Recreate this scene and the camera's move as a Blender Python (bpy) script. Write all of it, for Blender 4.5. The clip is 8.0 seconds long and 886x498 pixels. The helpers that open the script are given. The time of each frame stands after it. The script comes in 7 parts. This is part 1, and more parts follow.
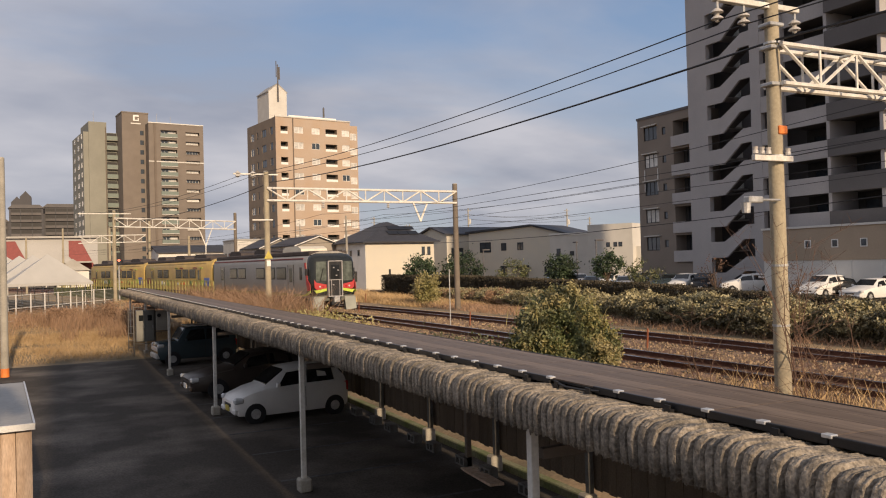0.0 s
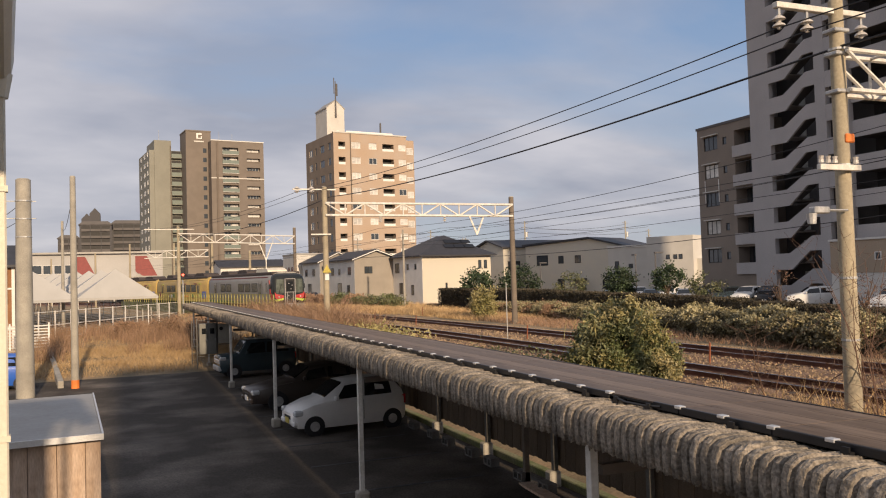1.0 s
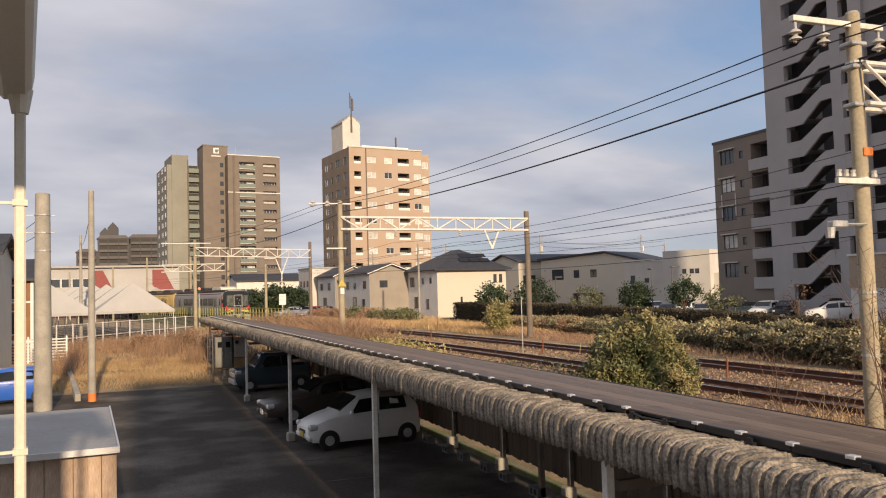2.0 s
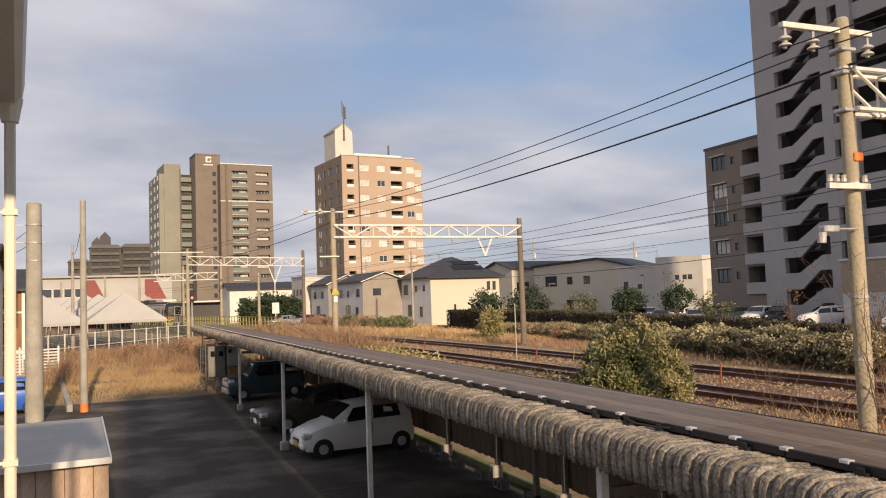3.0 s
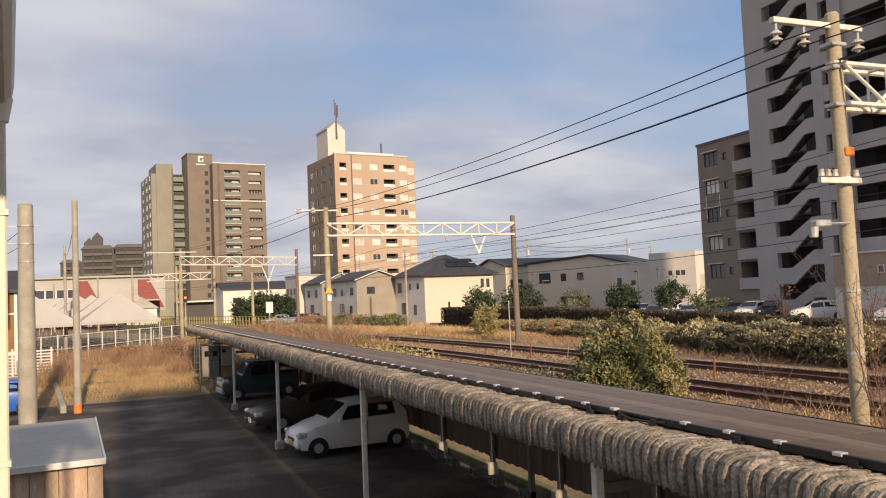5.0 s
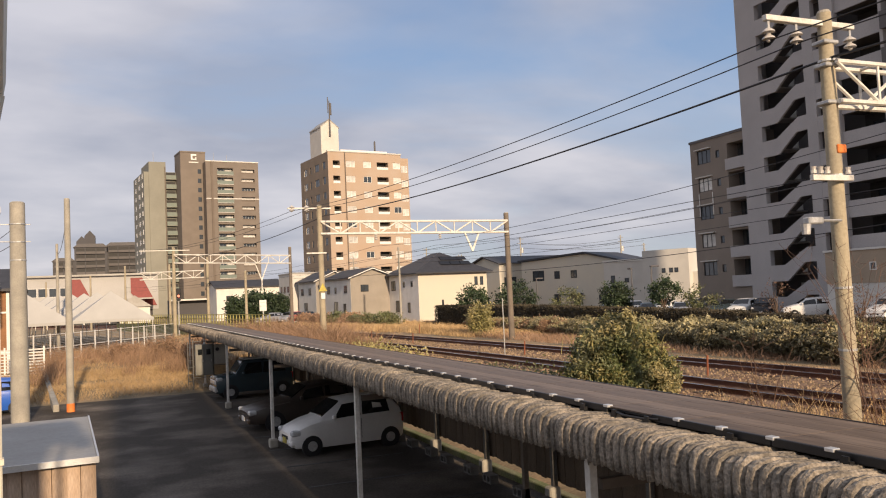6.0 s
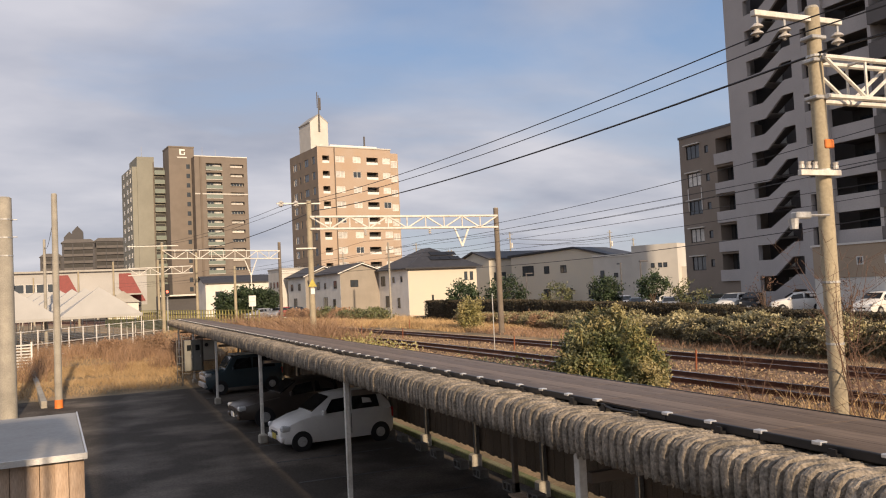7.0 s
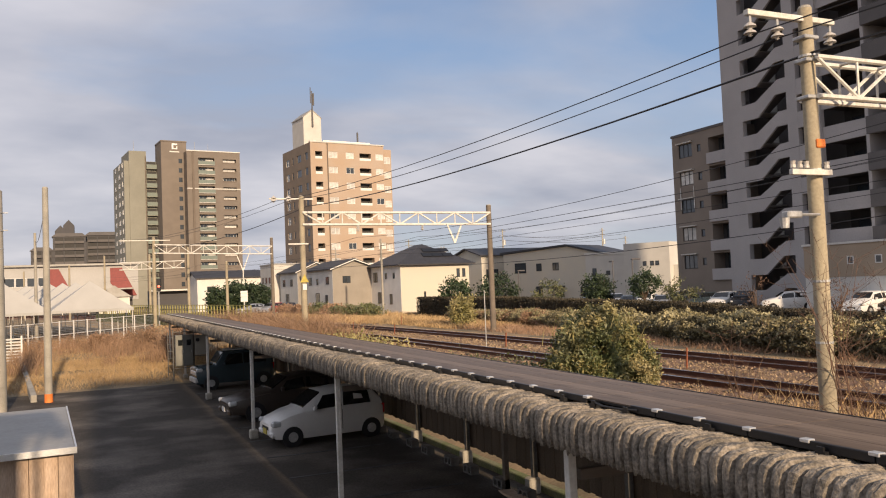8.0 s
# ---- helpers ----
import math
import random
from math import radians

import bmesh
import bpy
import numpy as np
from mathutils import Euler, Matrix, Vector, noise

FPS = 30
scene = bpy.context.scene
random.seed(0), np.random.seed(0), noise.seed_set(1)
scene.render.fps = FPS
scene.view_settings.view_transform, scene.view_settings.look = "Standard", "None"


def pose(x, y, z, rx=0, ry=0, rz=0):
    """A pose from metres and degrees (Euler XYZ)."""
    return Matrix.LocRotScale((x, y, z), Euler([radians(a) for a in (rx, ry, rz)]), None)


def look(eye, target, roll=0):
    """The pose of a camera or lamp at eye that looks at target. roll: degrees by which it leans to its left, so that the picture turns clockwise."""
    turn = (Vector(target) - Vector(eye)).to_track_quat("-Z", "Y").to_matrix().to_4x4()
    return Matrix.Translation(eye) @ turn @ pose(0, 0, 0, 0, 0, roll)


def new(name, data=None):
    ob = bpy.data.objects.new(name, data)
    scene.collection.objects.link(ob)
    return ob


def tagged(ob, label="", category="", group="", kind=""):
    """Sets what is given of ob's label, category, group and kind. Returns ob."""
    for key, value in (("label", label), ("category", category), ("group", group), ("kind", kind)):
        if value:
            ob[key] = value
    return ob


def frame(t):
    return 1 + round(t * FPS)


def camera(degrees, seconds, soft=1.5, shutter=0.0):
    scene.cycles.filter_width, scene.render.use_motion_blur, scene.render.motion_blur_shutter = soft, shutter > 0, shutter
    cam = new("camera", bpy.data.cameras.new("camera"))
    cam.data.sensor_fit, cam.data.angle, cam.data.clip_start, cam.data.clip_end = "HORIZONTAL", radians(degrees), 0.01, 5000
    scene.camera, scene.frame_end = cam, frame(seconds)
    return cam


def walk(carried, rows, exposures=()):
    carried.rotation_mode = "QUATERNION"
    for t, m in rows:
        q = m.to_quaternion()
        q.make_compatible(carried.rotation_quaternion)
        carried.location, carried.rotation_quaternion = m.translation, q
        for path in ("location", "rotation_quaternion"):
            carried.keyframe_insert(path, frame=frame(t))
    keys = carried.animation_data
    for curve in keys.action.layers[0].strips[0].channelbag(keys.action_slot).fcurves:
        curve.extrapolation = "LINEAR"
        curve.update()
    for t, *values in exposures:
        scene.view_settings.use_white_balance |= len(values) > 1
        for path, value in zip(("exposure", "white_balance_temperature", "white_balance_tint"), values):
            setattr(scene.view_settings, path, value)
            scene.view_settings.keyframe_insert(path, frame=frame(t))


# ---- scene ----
# camera: hand held at an upper-floor walkway, turning, with a slight sway
cam = camera(57.6, 8.0, soft=1.1)
walk(cam, [
    (0.0, look((-0.059, -0.079, 4.195), (0.8170, 1.7180, 4.2270), -1.50)),
    (0.5, look((-0.063, -0.079, 4.196), (0.7370, 1.7540, 4.2470), -1.70)),
    (1.0, look((-0.062, -0.086, 4.199), (0.6870, 1.7680, 4.2680), -1.70)),
    (1.5, look((-0.063, -0.086, 4.199), (0.6580, 1.7780, 4.2900), -1.60)),
    (1.7, look((-0.063, -0.086, 4.199), (0.6504, 1.7799, 4.2959), -1.59)),
    (2.8, look((-0.054, -0.078, 4.194), (0.6710, 1.7819, 4.3162), -1.81)),
    (3.0, look((-0.054, -0.078, 4.194), (0.6760, 1.7800, 4.3170), -2.00)),
    (3.5, look((-0.054, -0.085, 4.193), (0.6810, 1.7710, 4.3140), -2.20)),
    (4.0, look((-0.052, -0.080, 4.192), (0.6870, 1.7750, 4.3140), -2.40)),
    (4.5, look((-0.050, -0.075, 4.188), (0.6920, 1.7780, 4.3100), -2.50)),
    (4.7, look((-0.050, -0.075, 4.188), (0.6931, 1.7779, 4.3083), -2.50)),
    (5.8, look((-0.051, -0.078, 4.183), (0.7032, 1.7710, 4.2944), -2.56)),
    (6.0, look((-0.051, -0.078, 4.183), (0.7080, 1.7690, 4.2940), -2.60)),
    (6.5, look((-0.046, -0.077, 4.181), (0.7240, 1.7660, 4.2880), -2.70)),
    (7.0, look((-0.046, -0.072, 4.179), (0.7360, 1.7660, 4.2770), -2.70)),
    (7.5, look((-0.051, -0.082, 4.179), (0.7370, 1.7540, 4.2690), -2.50)),
    (8.0, look((-0.041, -0.079, 4.174), (0.7580, 1.7530, 4.2630), -2.30)),
], exposures=[(0.0, -0.19), (0.5, -0.17), (1.0, -0.12), (1.5, -0.06), (3.0, 0.01), (4.5, 0.05), (6.5, 0.03), (8.0, 0.02)])

# ---- sky and sun ----
SUN_AZ, SUN_EL = 180.0, 20.0      # bearing clockwise from +y, height, degrees
world = bpy.data.worlds.new("sky")
scene.world = world
world.use_nodes = True
wn, wl = world.node_tree.nodes, world.node_tree.links
wn.clear()


def wnode(kind, **values):
    n = wn.new(kind)
    for k, v in values.items():
        n.inputs[k].default_value = v
    return n


w_out = wnode("ShaderNodeOutputWorld")
w_bg = wnode("ShaderNodeBackground", Strength=0.111)
w_sky = wnode("ShaderNodeTexSky")
w_sky.sky_type, w_sky.sun_disc = "NISHITA", False
w_sky.sun_elevation, w_sky.sun_rotation = radians(SUN_EL), radians(SUN_AZ)
w_sky.air_density, w_sky.dust_density, w_sky.ozone_density = 1.0, 1.2, 1.5
w_tc = wnode("ShaderNodeTexCoord")
# layered winter cloud: project the direction on a flat layer, then stretch it into streaks
w_sep = wnode("ShaderNodeSeparateXYZ")
w_z = wnode("ShaderNodeMath")
w_z.operation = "MAXIMUM"
w_z.inputs[1].default_value = 0.0
w_add = wnode("ShaderNodeMath")
w_add.operation = "ADD"
w_add.inputs[1].default_value = 0.22
w_dx, w_dy = wnode("ShaderNodeMath"), wnode("ShaderNodeMath")
w_dx.operation = w_dy.operation = "DIVIDE"
w_com = wnode("ShaderNodeCombineXYZ")
w_map = wnode("ShaderNodeMapping")
w_map.inputs["Rotation"].default_value = (0, 0, radians(-22))
w_map.inputs["Scale"].default_value = (0.75, 1.0, 1.0)
w_map.inputs["Location"].default_value = (0.35, 0.2, 0.0)
w_n1 = wnode("ShaderNodeTexNoise", Scale=0.8, Detail=7.0, Roughness=0.5, Distortion=0.4)
# the cloud sheet thins out towards +x
w_thin = wnode("ShaderNodeMath")
w_thin.operation = "MULTIPLY_ADD"
w_thin.inputs[1].default_value, w_thin.inputs[2].default_value = -0.32, 0.252
w_cov = wnode("ShaderNodeMath")
w_cov.operation = "ADD"
w_ramp = wnode("ShaderNodeValToRGB")
w_ramp.color_ramp.elements[0].position, w_ramp.color_ramp.elements[1].position = 0.45, 0.63
w_n2 = wnode("ShaderNodeTexNoise", Scale=1.7, Detail=5.0, Roughness=0.5)
w_ramp2 = wnode("ShaderNodeValToRGB")
w_ramp2.color_ramp.elements[0].color = (3.6, 3.7, 4.4, 1)
w_ramp2.color_ramp.elements[1].color = (6.3, 6.05, 6.4, 1)
w_ramp2.color_ramp.elements[0].position, w_ramp2.color_ramp.elements[1].position = 0.36, 0.66
w_mul = wnode("ShaderNodeMath")
w_mul.operation = "MULTIPLY"
w_mul.inputs[1].default_value = 0.85
w_mix = wnode("ShaderNodeMix")
w_mix.data_type = "RGBA"
wl.new(w_tc.outputs["Generated"], w_sep.inputs[0])
wl.new(w_sep.outputs["Z"], w_z.inputs[0])
wl.new(w_z.outputs[0], w_add.inputs[0])
wl.new(w_sep.outputs["X"], w_dx.inputs[0])
wl.new(w_sep.outputs["Y"], w_dy.inputs[0])
wl.new(w_add.outputs[0], w_dx.inputs[1])
wl.new(w_add.outputs[0], w_dy.inputs[1])
wl.new(w_dx.outputs[0], w_com.inputs["X"])
wl.new(w_dy.outputs[0], w_com.inputs["Y"])
wl.new(w_com.outputs[0], w_map.inputs["Vector"])
wl.new(w_map.outputs[0], w_n1.inputs["Vector"])
wl.new(w_map.outputs[0], w_n2.inputs["Vector"])
wl.new(w_sep.outputs["X"], w_thin.inputs[0])
wl.new(w_thin.outputs[0], w_cov.inputs[0])
wl.new(w_n1.outputs["Fac"], w_cov.inputs[1])
wl.new(w_cov.outputs[0], w_ramp.inputs[0])
wl.new(w_n2.outputs["Fac"], w_ramp2.inputs[0])
wl.new(w_ramp.outputs["Color"], w_mul.inputs[0])
wl.new(w_mul.outputs[0], w_mix.inputs["Factor"])
w_veil = wnode("ShaderNodeMix")       # thin high haze over the whole sky
w_veil.data_type = "RGBA"
w_veil.inputs["Factor"].default_value = 0.72
w_air = wnode("ShaderNodeValToRGB")   # pale at the horizon, blue above
w_air.color_ramp.elements[0].position, w_air.color_ramp.elements[1].position = 0.03, 0.34
w_air.color_ramp.elements[0].color = (4.4, 4.9, 5.9, 1)
w_air.color_ramp.elements[1].color = (2.1, 3.3, 5.6, 1)
wl.new(w_z.outputs[0], w_air.inputs[0])
wl.new(w_air.outputs[0], w_veil.inputs[7])
wl.new(w_sky.outputs[0], w_veil.inputs[6])
wl.new(w_veil.outputs[2], w_mix.inputs[6])
wl.new(w_ramp2.outputs["Color"], w_mix.inputs[7])
wl.new(w_mix.outputs[2], w_bg.inputs["Color"])
wl.new(w_bg.outputs[0], w_out.inputs[0])

sun = new("sun", bpy.data.lights.new("sun", "SUN"))
sun.data.energy, sun.data.angle, sun.data.color = 5.3, radians(1.2), (1.0, 0.76, 0.52)
sun_dir = Vector((math.sin(radians(SUN_AZ)) * math.cos(radians(SUN_EL)), math.cos(radians(SUN_AZ)) * math.cos(radians(SUN_EL)), math.sin(radians(SUN_EL))))
sun.matrix_world = look(sun_dir * 200, (0, 0, 0))


# ---- materials ----
def mat(name, color, rough=0.7, metal=0.0, vary=0.12, scale=3.0, fine=40.0, bump=0.15, tint=None, rand=0.0, spec=0.5, transmission=0.0, stretch=(1, 1, 1), low=0.35, high=0.68):
    """Two scales of noise on colour, fine relief; tint: a second colour that comes through in patches; rand: change from piece to piece."""
    m = bpy.data.materials.new(name)
    m.use_nodes = True
    n, l = m.node_tree.nodes, m.node_tree.links
    b = n["Principled BSDF"]
    b.inputs["Roughness"].default_value, b.inputs["Metallic"].default_value = rough, metal
    b.inputs["Specular IOR Level"].default_value = spec
    b.inputs["Transmission Weight"].default_value = transmission
    tc = n.new("ShaderNodeTexCoord")
    mp = n.new("ShaderNodeMapping")
    mp.inputs["Scale"].default_value = stretch
    l.new(tc.outputs["Object"], mp.inputs["Vector"])
    big = n.new("ShaderNodeTexNoise")
    big.inputs["Scale"].default_value, big.inputs["Detail"].default_value = scale, 5
    small = n.new("ShaderNodeTexNoise")
    small.inputs["Scale"].default_value, small.inputs["Detail"].default_value = fine, 3
    l.new(mp.outputs[0], big.inputs["Vector"])
    l.new(mp.outputs[0], small.inputs["Vector"])
    ramp = n.new("ShaderNodeValToRGB")
    ramp.color_ramp.elements[0].position, ramp.color_ramp.elements[1].position = low, high
    second = tint or tuple(c * (1 - 2 * vary) for c in color)
    ramp.color_ramp.elements[0].color = (*second, 1)
    ramp.color_ramp.elements[1].color = (*color, 1)
    l.new(big.outputs["Fac"], ramp.inputs[0])
    hsv = n.new("ShaderNodeHueSaturation")
    l.new(ramp.outputs[0], hsv.inputs["Color"])
    rng = n.new("ShaderNodeMapRange")
    rng.inputs["From Min"].default_value, rng.inputs["From Max"].default_value = 0.3, 0.7
    rng.inputs["To Min"].default_value, rng.inputs["To Max"].default_value = 1 - vary, 1 + vary
    l.new(small.outputs["Fac"], rng.inputs["Value"])
    last = rng.outputs[0]
    if rand:
        info = n.new("ShaderNodeObjectInfo")
        geo = n.new("ShaderNodeNewGeometry")
        add = n.new("ShaderNodeMath")
        add.operation = "ADD"
        l.new(info.outputs["Random"], add.inputs[0])
        l.new(geo.outputs["Random Per Island"], add.inputs[1])
        r2 = n.new("ShaderNodeMapRange")
        r2.inputs["From Max"].default_value = 2.0
        r2.inputs["To Min"].default_value, r2.inputs["To Max"].default_value = 1 - rand, 1 + rand
        l.new(add.outputs[0], r2.inputs["Value"])
        mul = n.new("ShaderNodeMath")
        mul.operation = "MULTIPLY"
        l.new(last, mul.inputs[0])
        l.new(r2.outputs[0], mul.inputs[1])
        last = mul.outputs[0]
    l.new(last, hsv.inputs["Value"])
    l.new(hsv.outputs[0], b.inputs["Base Color"])
    if bump:
        bp = n.new("ShaderNodeBump")
        bp.inputs["Strength"].default_value, bp.inputs["Distance"].default_value = bump, 0.02
        l.new(small.outputs["Fac"], bp.inputs["Height"])
        l.new(bp.outputs[0], b.inputs["Normal"])
    return m


M = dict(
    asphalt=mat("asphalt", (0.20, 0.172, 0.145), 0.95, vary=0.3, scale=0.42, fine=26, bump=0.4, tint=(0.062, 0.054, 0.046), spec=0.15, low=0.45, high=0.78),
    earth=mat("earth", (0.36, 0.25, 0.14), 0.95, vary=0.2, scale=0.4, fine=12, bump=0.5, tint=(0.15, 0.12, 0.07)),
    ballast=mat("ballast", (0.27, 0.175, 0.105), 0.95, vary=0.45, scale=1.2, fine=22, bump=1.0, tint=(0.17, 0.095, 0.06)),
    rail=mat("rail_steel", (0.16, 0.07, 0.045), 0.5, 0.5, vary=0.2, scale=2, fine=30),
    rail_top=mat("rail_head", (0.55, 0.55, 0.56), 0.25, 1.0, vary=0.1, scale=3, fine=30, bump=0.05),
    sleeper=mat("sleeper", (0.11, 0.075, 0.055), 0.9, vary=0.25, scale=2, fine=25, rand=0.25),
    dry=mat("dry_grass", (0.52, 0.365, 0.19), 0.9, vary=0.2, scale=0.5, fine=6, bump=0, tint=(0.38, 0.25, 0.12), rand=0.35),
    bramble=mat("bramble", (0.42, 0.27, 0.17), 0.9, vary=0.2, scale=0.7, fine=8, bump=0, tint=(0.25, 0.155, 0.095), rand=0.3),
    leaf=mat("leaf", (0.15, 0.145, 0.068), 0.5, vary=0.25, scale=0.9, fine=7, bump=0, tint=(0.09, 0.11, 0.04), rand=0.45),
    leaf_dark=mat("leaf_dark", (0.05, 0.08, 0.032), 0.6, vary=0.25, scale=0.9, fine=7, bump=0, tint=(0.02, 0.035, 0.015), rand=0.4),
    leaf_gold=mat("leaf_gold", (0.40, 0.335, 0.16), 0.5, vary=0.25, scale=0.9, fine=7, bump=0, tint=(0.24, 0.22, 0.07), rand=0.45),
    cabinet=mat("cabinet_steel", (0.20, 0.195, 0.17), 0.6, vary=0.1, scale=2),
    block=mat("concrete_block", (0.17, 0.16, 0.145), 0.95, vary=0.15, scale=4, fine=30, bump=0.3),
    hedge=mat("clipped_hedge", (0.085, 0.068, 0.04), 0.7, vary=0.25, scale=0.9, fine=7, bump=0, tint=(0.04, 0.034, 0.02), rand=0.4),
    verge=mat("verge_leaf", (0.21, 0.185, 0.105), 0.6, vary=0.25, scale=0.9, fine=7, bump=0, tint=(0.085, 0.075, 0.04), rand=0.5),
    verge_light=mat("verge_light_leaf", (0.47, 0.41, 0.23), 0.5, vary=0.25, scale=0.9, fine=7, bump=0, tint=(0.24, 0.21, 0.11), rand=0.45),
    moss=mat("mossy_strip", (0.22, 0.20, 0.12), 0.95, vary=0.25, scale=1.5, fine=18, bump=0.5, tint=(0.13, 0.15, 0.05)),
    bark=mat("bark", (0.16, 0.11, 0.08), 0.95, vary=0.25, scale=3, fine=25, bump=0.6),
    twig=mat("brown_twig", (0.17, 0.10, 0.068), 0.9, vary=0.2, scale=2, fine=20),
    rust_bed=mat("rust_stained_ballast", (0.13, 0.065, 0.04), 0.95, vary=0.45, scale=1.6, fine=24, bump=1.0, tint=(0.085, 0.045, 0.032)),
    slate=mat("corrugated_slate", (0.34, 0.29, 0.23), 0.95, vary=0.45, scale=5.0, fine=38, bump=1.0, tint=(0.15, 0.13, 0.104)),
    panel=mat("solar_panel", (0.25, 0.188, 0.142), 0.5, vary=0.25, scale=0.5, fine=5, bump=0.02, tint=(0.12, 0.088, 0.066), spec=0.12, stretch=(7, 0.5, 1)),
    panel_frame=mat("panel_frame", (0.02, 0.02, 0.022), 0.45, 0.3, bump=0.02),
    alu=mat("aluminium", (0.75, 0.75, 0.74), 0.4, 0.6, vary=0.06),
    white_steel=mat("white_steel", (0.74, 0.72, 0.67), 0.55, vary=0.1, scale=4, fine=20, tint=(0.58, 0.55, 0.49)),
    galv=mat("galvanised", (0.55, 0.55, 0.54), 0.5, 0.4, vary=0.15, scale=4, fine=20),
    concrete=mat("concrete", (0.40, 0.37, 0.31), 0.9, vary=0.12, scale=1.5, fine=25, bump=0.25, tint=(0.29, 0.27, 0.23)),
    pole_dark=mat("stained_pole", (0.20, 0.165, 0.13), 0.9, vary=0.12, scale=1.2, fine=20, bump=0.2),
    faded=mat("faded_paint", (0.10, 0.098, 0.095), 0.9, vary=0.3, scale=2.5, fine=30),
    pole=mat("pole_concrete", (0.42, 0.36, 0.25), 0.9, vary=0.12, scale=1.2, fine=20, bump=0.2, tint=(0.30, 0.26, 0.19)),
    black=mat("black_rubber", (0.018, 0.018, 0.02), 0.7, vary=0.1),
    cable=mat("cable", (0.02, 0.02, 0.022), 0.6, vary=0.05, bump=0),
    orange=mat("orange_band", (0.85, 0.24, 0.05), 0.6),
    olive=mat("olive_yellow", (0.40, 0.35, 0.10), 0.7, vary=0.25, scale=2, tint=(0.26, 0.25, 0.09)),
    yellow=mat("yellow_paint", (0.62, 0.50, 0.09), 0.6, vary=0.2, scale=2),
    green_dull=mat("dull_green", (0.17, 0.18, 0.08), 0.8, vary=0.2, scale=2),
    porcelain=mat("porcelain", (0.55, 0.52, 0.48), 0.25, vary=0.1),
    wood=mat("weathered_boards", (0.56, 0.43, 0.33), 0.85, vary=0.2, scale=2.5, fine=30, bump=0.4, tint=(0.40, 0.28, 0.19), rand=0.25, stretch=(3, 3, 0.35)),
    fence_wood=mat("old_slats", (0.15, 0.11, 0.072), 0.9, vary=0.2, scale=2, fine=30, bump=0.3, rand=0.3),
    cream=mat("cream_render", (0.57, 0.53, 0.45), 0.9, vary=0.05, scale=0.5, fine=20, tint=(0.60, 0.55, 0.45)),
    offwhite=mat("offwhite_siding", (0.60, 0.575, 0.525), 0.85, vary=0.05, scale=0.6, fine=20),
    greywhite=mat("grey_siding", (0.70, 0.68, 0.63), 0.85, vary=0.06, scale=0.6, fine=20),
    white=mat("white_paint", (0.78, 0.76, 0.72), 0.6, vary=0.05, scale=1),
    ivory=mat("ivory_paint", (0.74, 0.68, 0.55), 0.55, vary=0.05, scale=1),
    tile_roof=mat("roof_tile", (0.045, 0.045, 0.052), 0.6, vary=0.15, scale=1.5, fine=12, bump=0.4),
    brick_tan=mat("tan_tile", (0.415, 0.335, 0.268), 0.85, vary=0.08, scale=0.25, fine=9, tint=(0.41, 0.305, 0.22)),
    # the tan tile again, darkened to paint the shade of the flank
    brick_shade=mat("tan_tile_shaded", (0.235, 0.185, 0.14), 0.85, vary=0.08, scale=0.5, fine=9),
    taupe=mat("taupe_tile", (0.20, 0.168, 0.140), 0.85, vary=0.07, scale=0.4, fine=9),
    khaki=mat("khaki_render", (0.26, 0.255, 0.215), 0.85, vary=0.06, scale=0.3, fine=6),
    brown_dark=mat("dark_brown_tile", (0.17, 0.138, 0.11), 0.85, vary=0.08, scale=0.4, fine=9),
    apt_grey=mat("apartment_grey", (0.42, 0.40, 0.395), 0.9, vary=0.05, scale=0.4, fine=10),
    apt_dark=mat("apartment_dark_panel_recess", (0.125, 0.118, 0.118), 0.85, vary=0.06, scale=0.5, fine=10),
    apt_brown=mat("apartment_brown", (0.25, 0.21, 0.175), 0.9, vary=0.06, scale=0.4, fine=10),
    beige=mat("beige_wall", (0.42, 0.33, 0.24), 0.9, vary=0.05, scale=0.5, fine=10),
    # near-black colour that paints the shade inside recesses
    inside=mat("painted_dim_inside", (0.06, 0.058, 0.056), 0.9, vary=0.1),
    glass=mat("window_glass", (0.05, 0.06, 0.07), 0.08, vary=0.1, scale=0.8, fine=3, bump=0.0, spec=0.8),
    curtain=mat("curtained_glass", (0.58, 0.56, 0.52), 0.2, vary=0.15, scale=0.9, fine=4, bump=0.0, rand=0.4),
    red=mat("red_paint", (0.50, 0.04, 0.04), 0.5, vary=0.08),
    maroon=mat("maroon_panel", (0.24, 0.045, 0.04), 0.6, vary=0.1),
    blue=mat("blue_paint", (0.03, 0.12, 0.50), 0.3, vary=0.05),
    car_white=mat("car_white", (0.78, 0.77, 0.74), 0.25, vary=0.03, bump=0),
    car_navy=mat("car_dark_teal", (0.045, 0.065, 0.075), 0.25, vary=0.05, bump=0),
    car_black=mat("car_black", (0.018, 0.017, 0.017), 0.22, vary=0.05, bump=0),
    car_brown=mat("car_dusty_brown", (0.06, 0.047, 0.038), 0.35, vary=0.12, scale=2, bump=0),
    car_silver=mat("car_silver", (0.42, 0.43, 0.45), 0.3, 0.5, vary=0.04, bump=0),
    car_glass=mat("car_glass", (0.012, 0.014, 0.016), 0.08, vary=0.05, bump=0, spec=0.6),
    lamp_clear=mat("lamp_lens", (0.55, 0.56, 0.56), 0.15, vary=0.05, bump=0),
    lamp_red=mat("tail_lens", (0.45, 0.02, 0.02), 0.2, vary=0.05, bump=0),
    lamp_amber=mat("amber_lens", (0.7, 0.25, 0.03), 0.2, vary=0.05, bump=0),
    train_grey=mat("train_silver", (0.37, 0.35, 0.315), 0.45, 0.2, vary=0.06, scale=0.6, fine=12, bump=0.05),
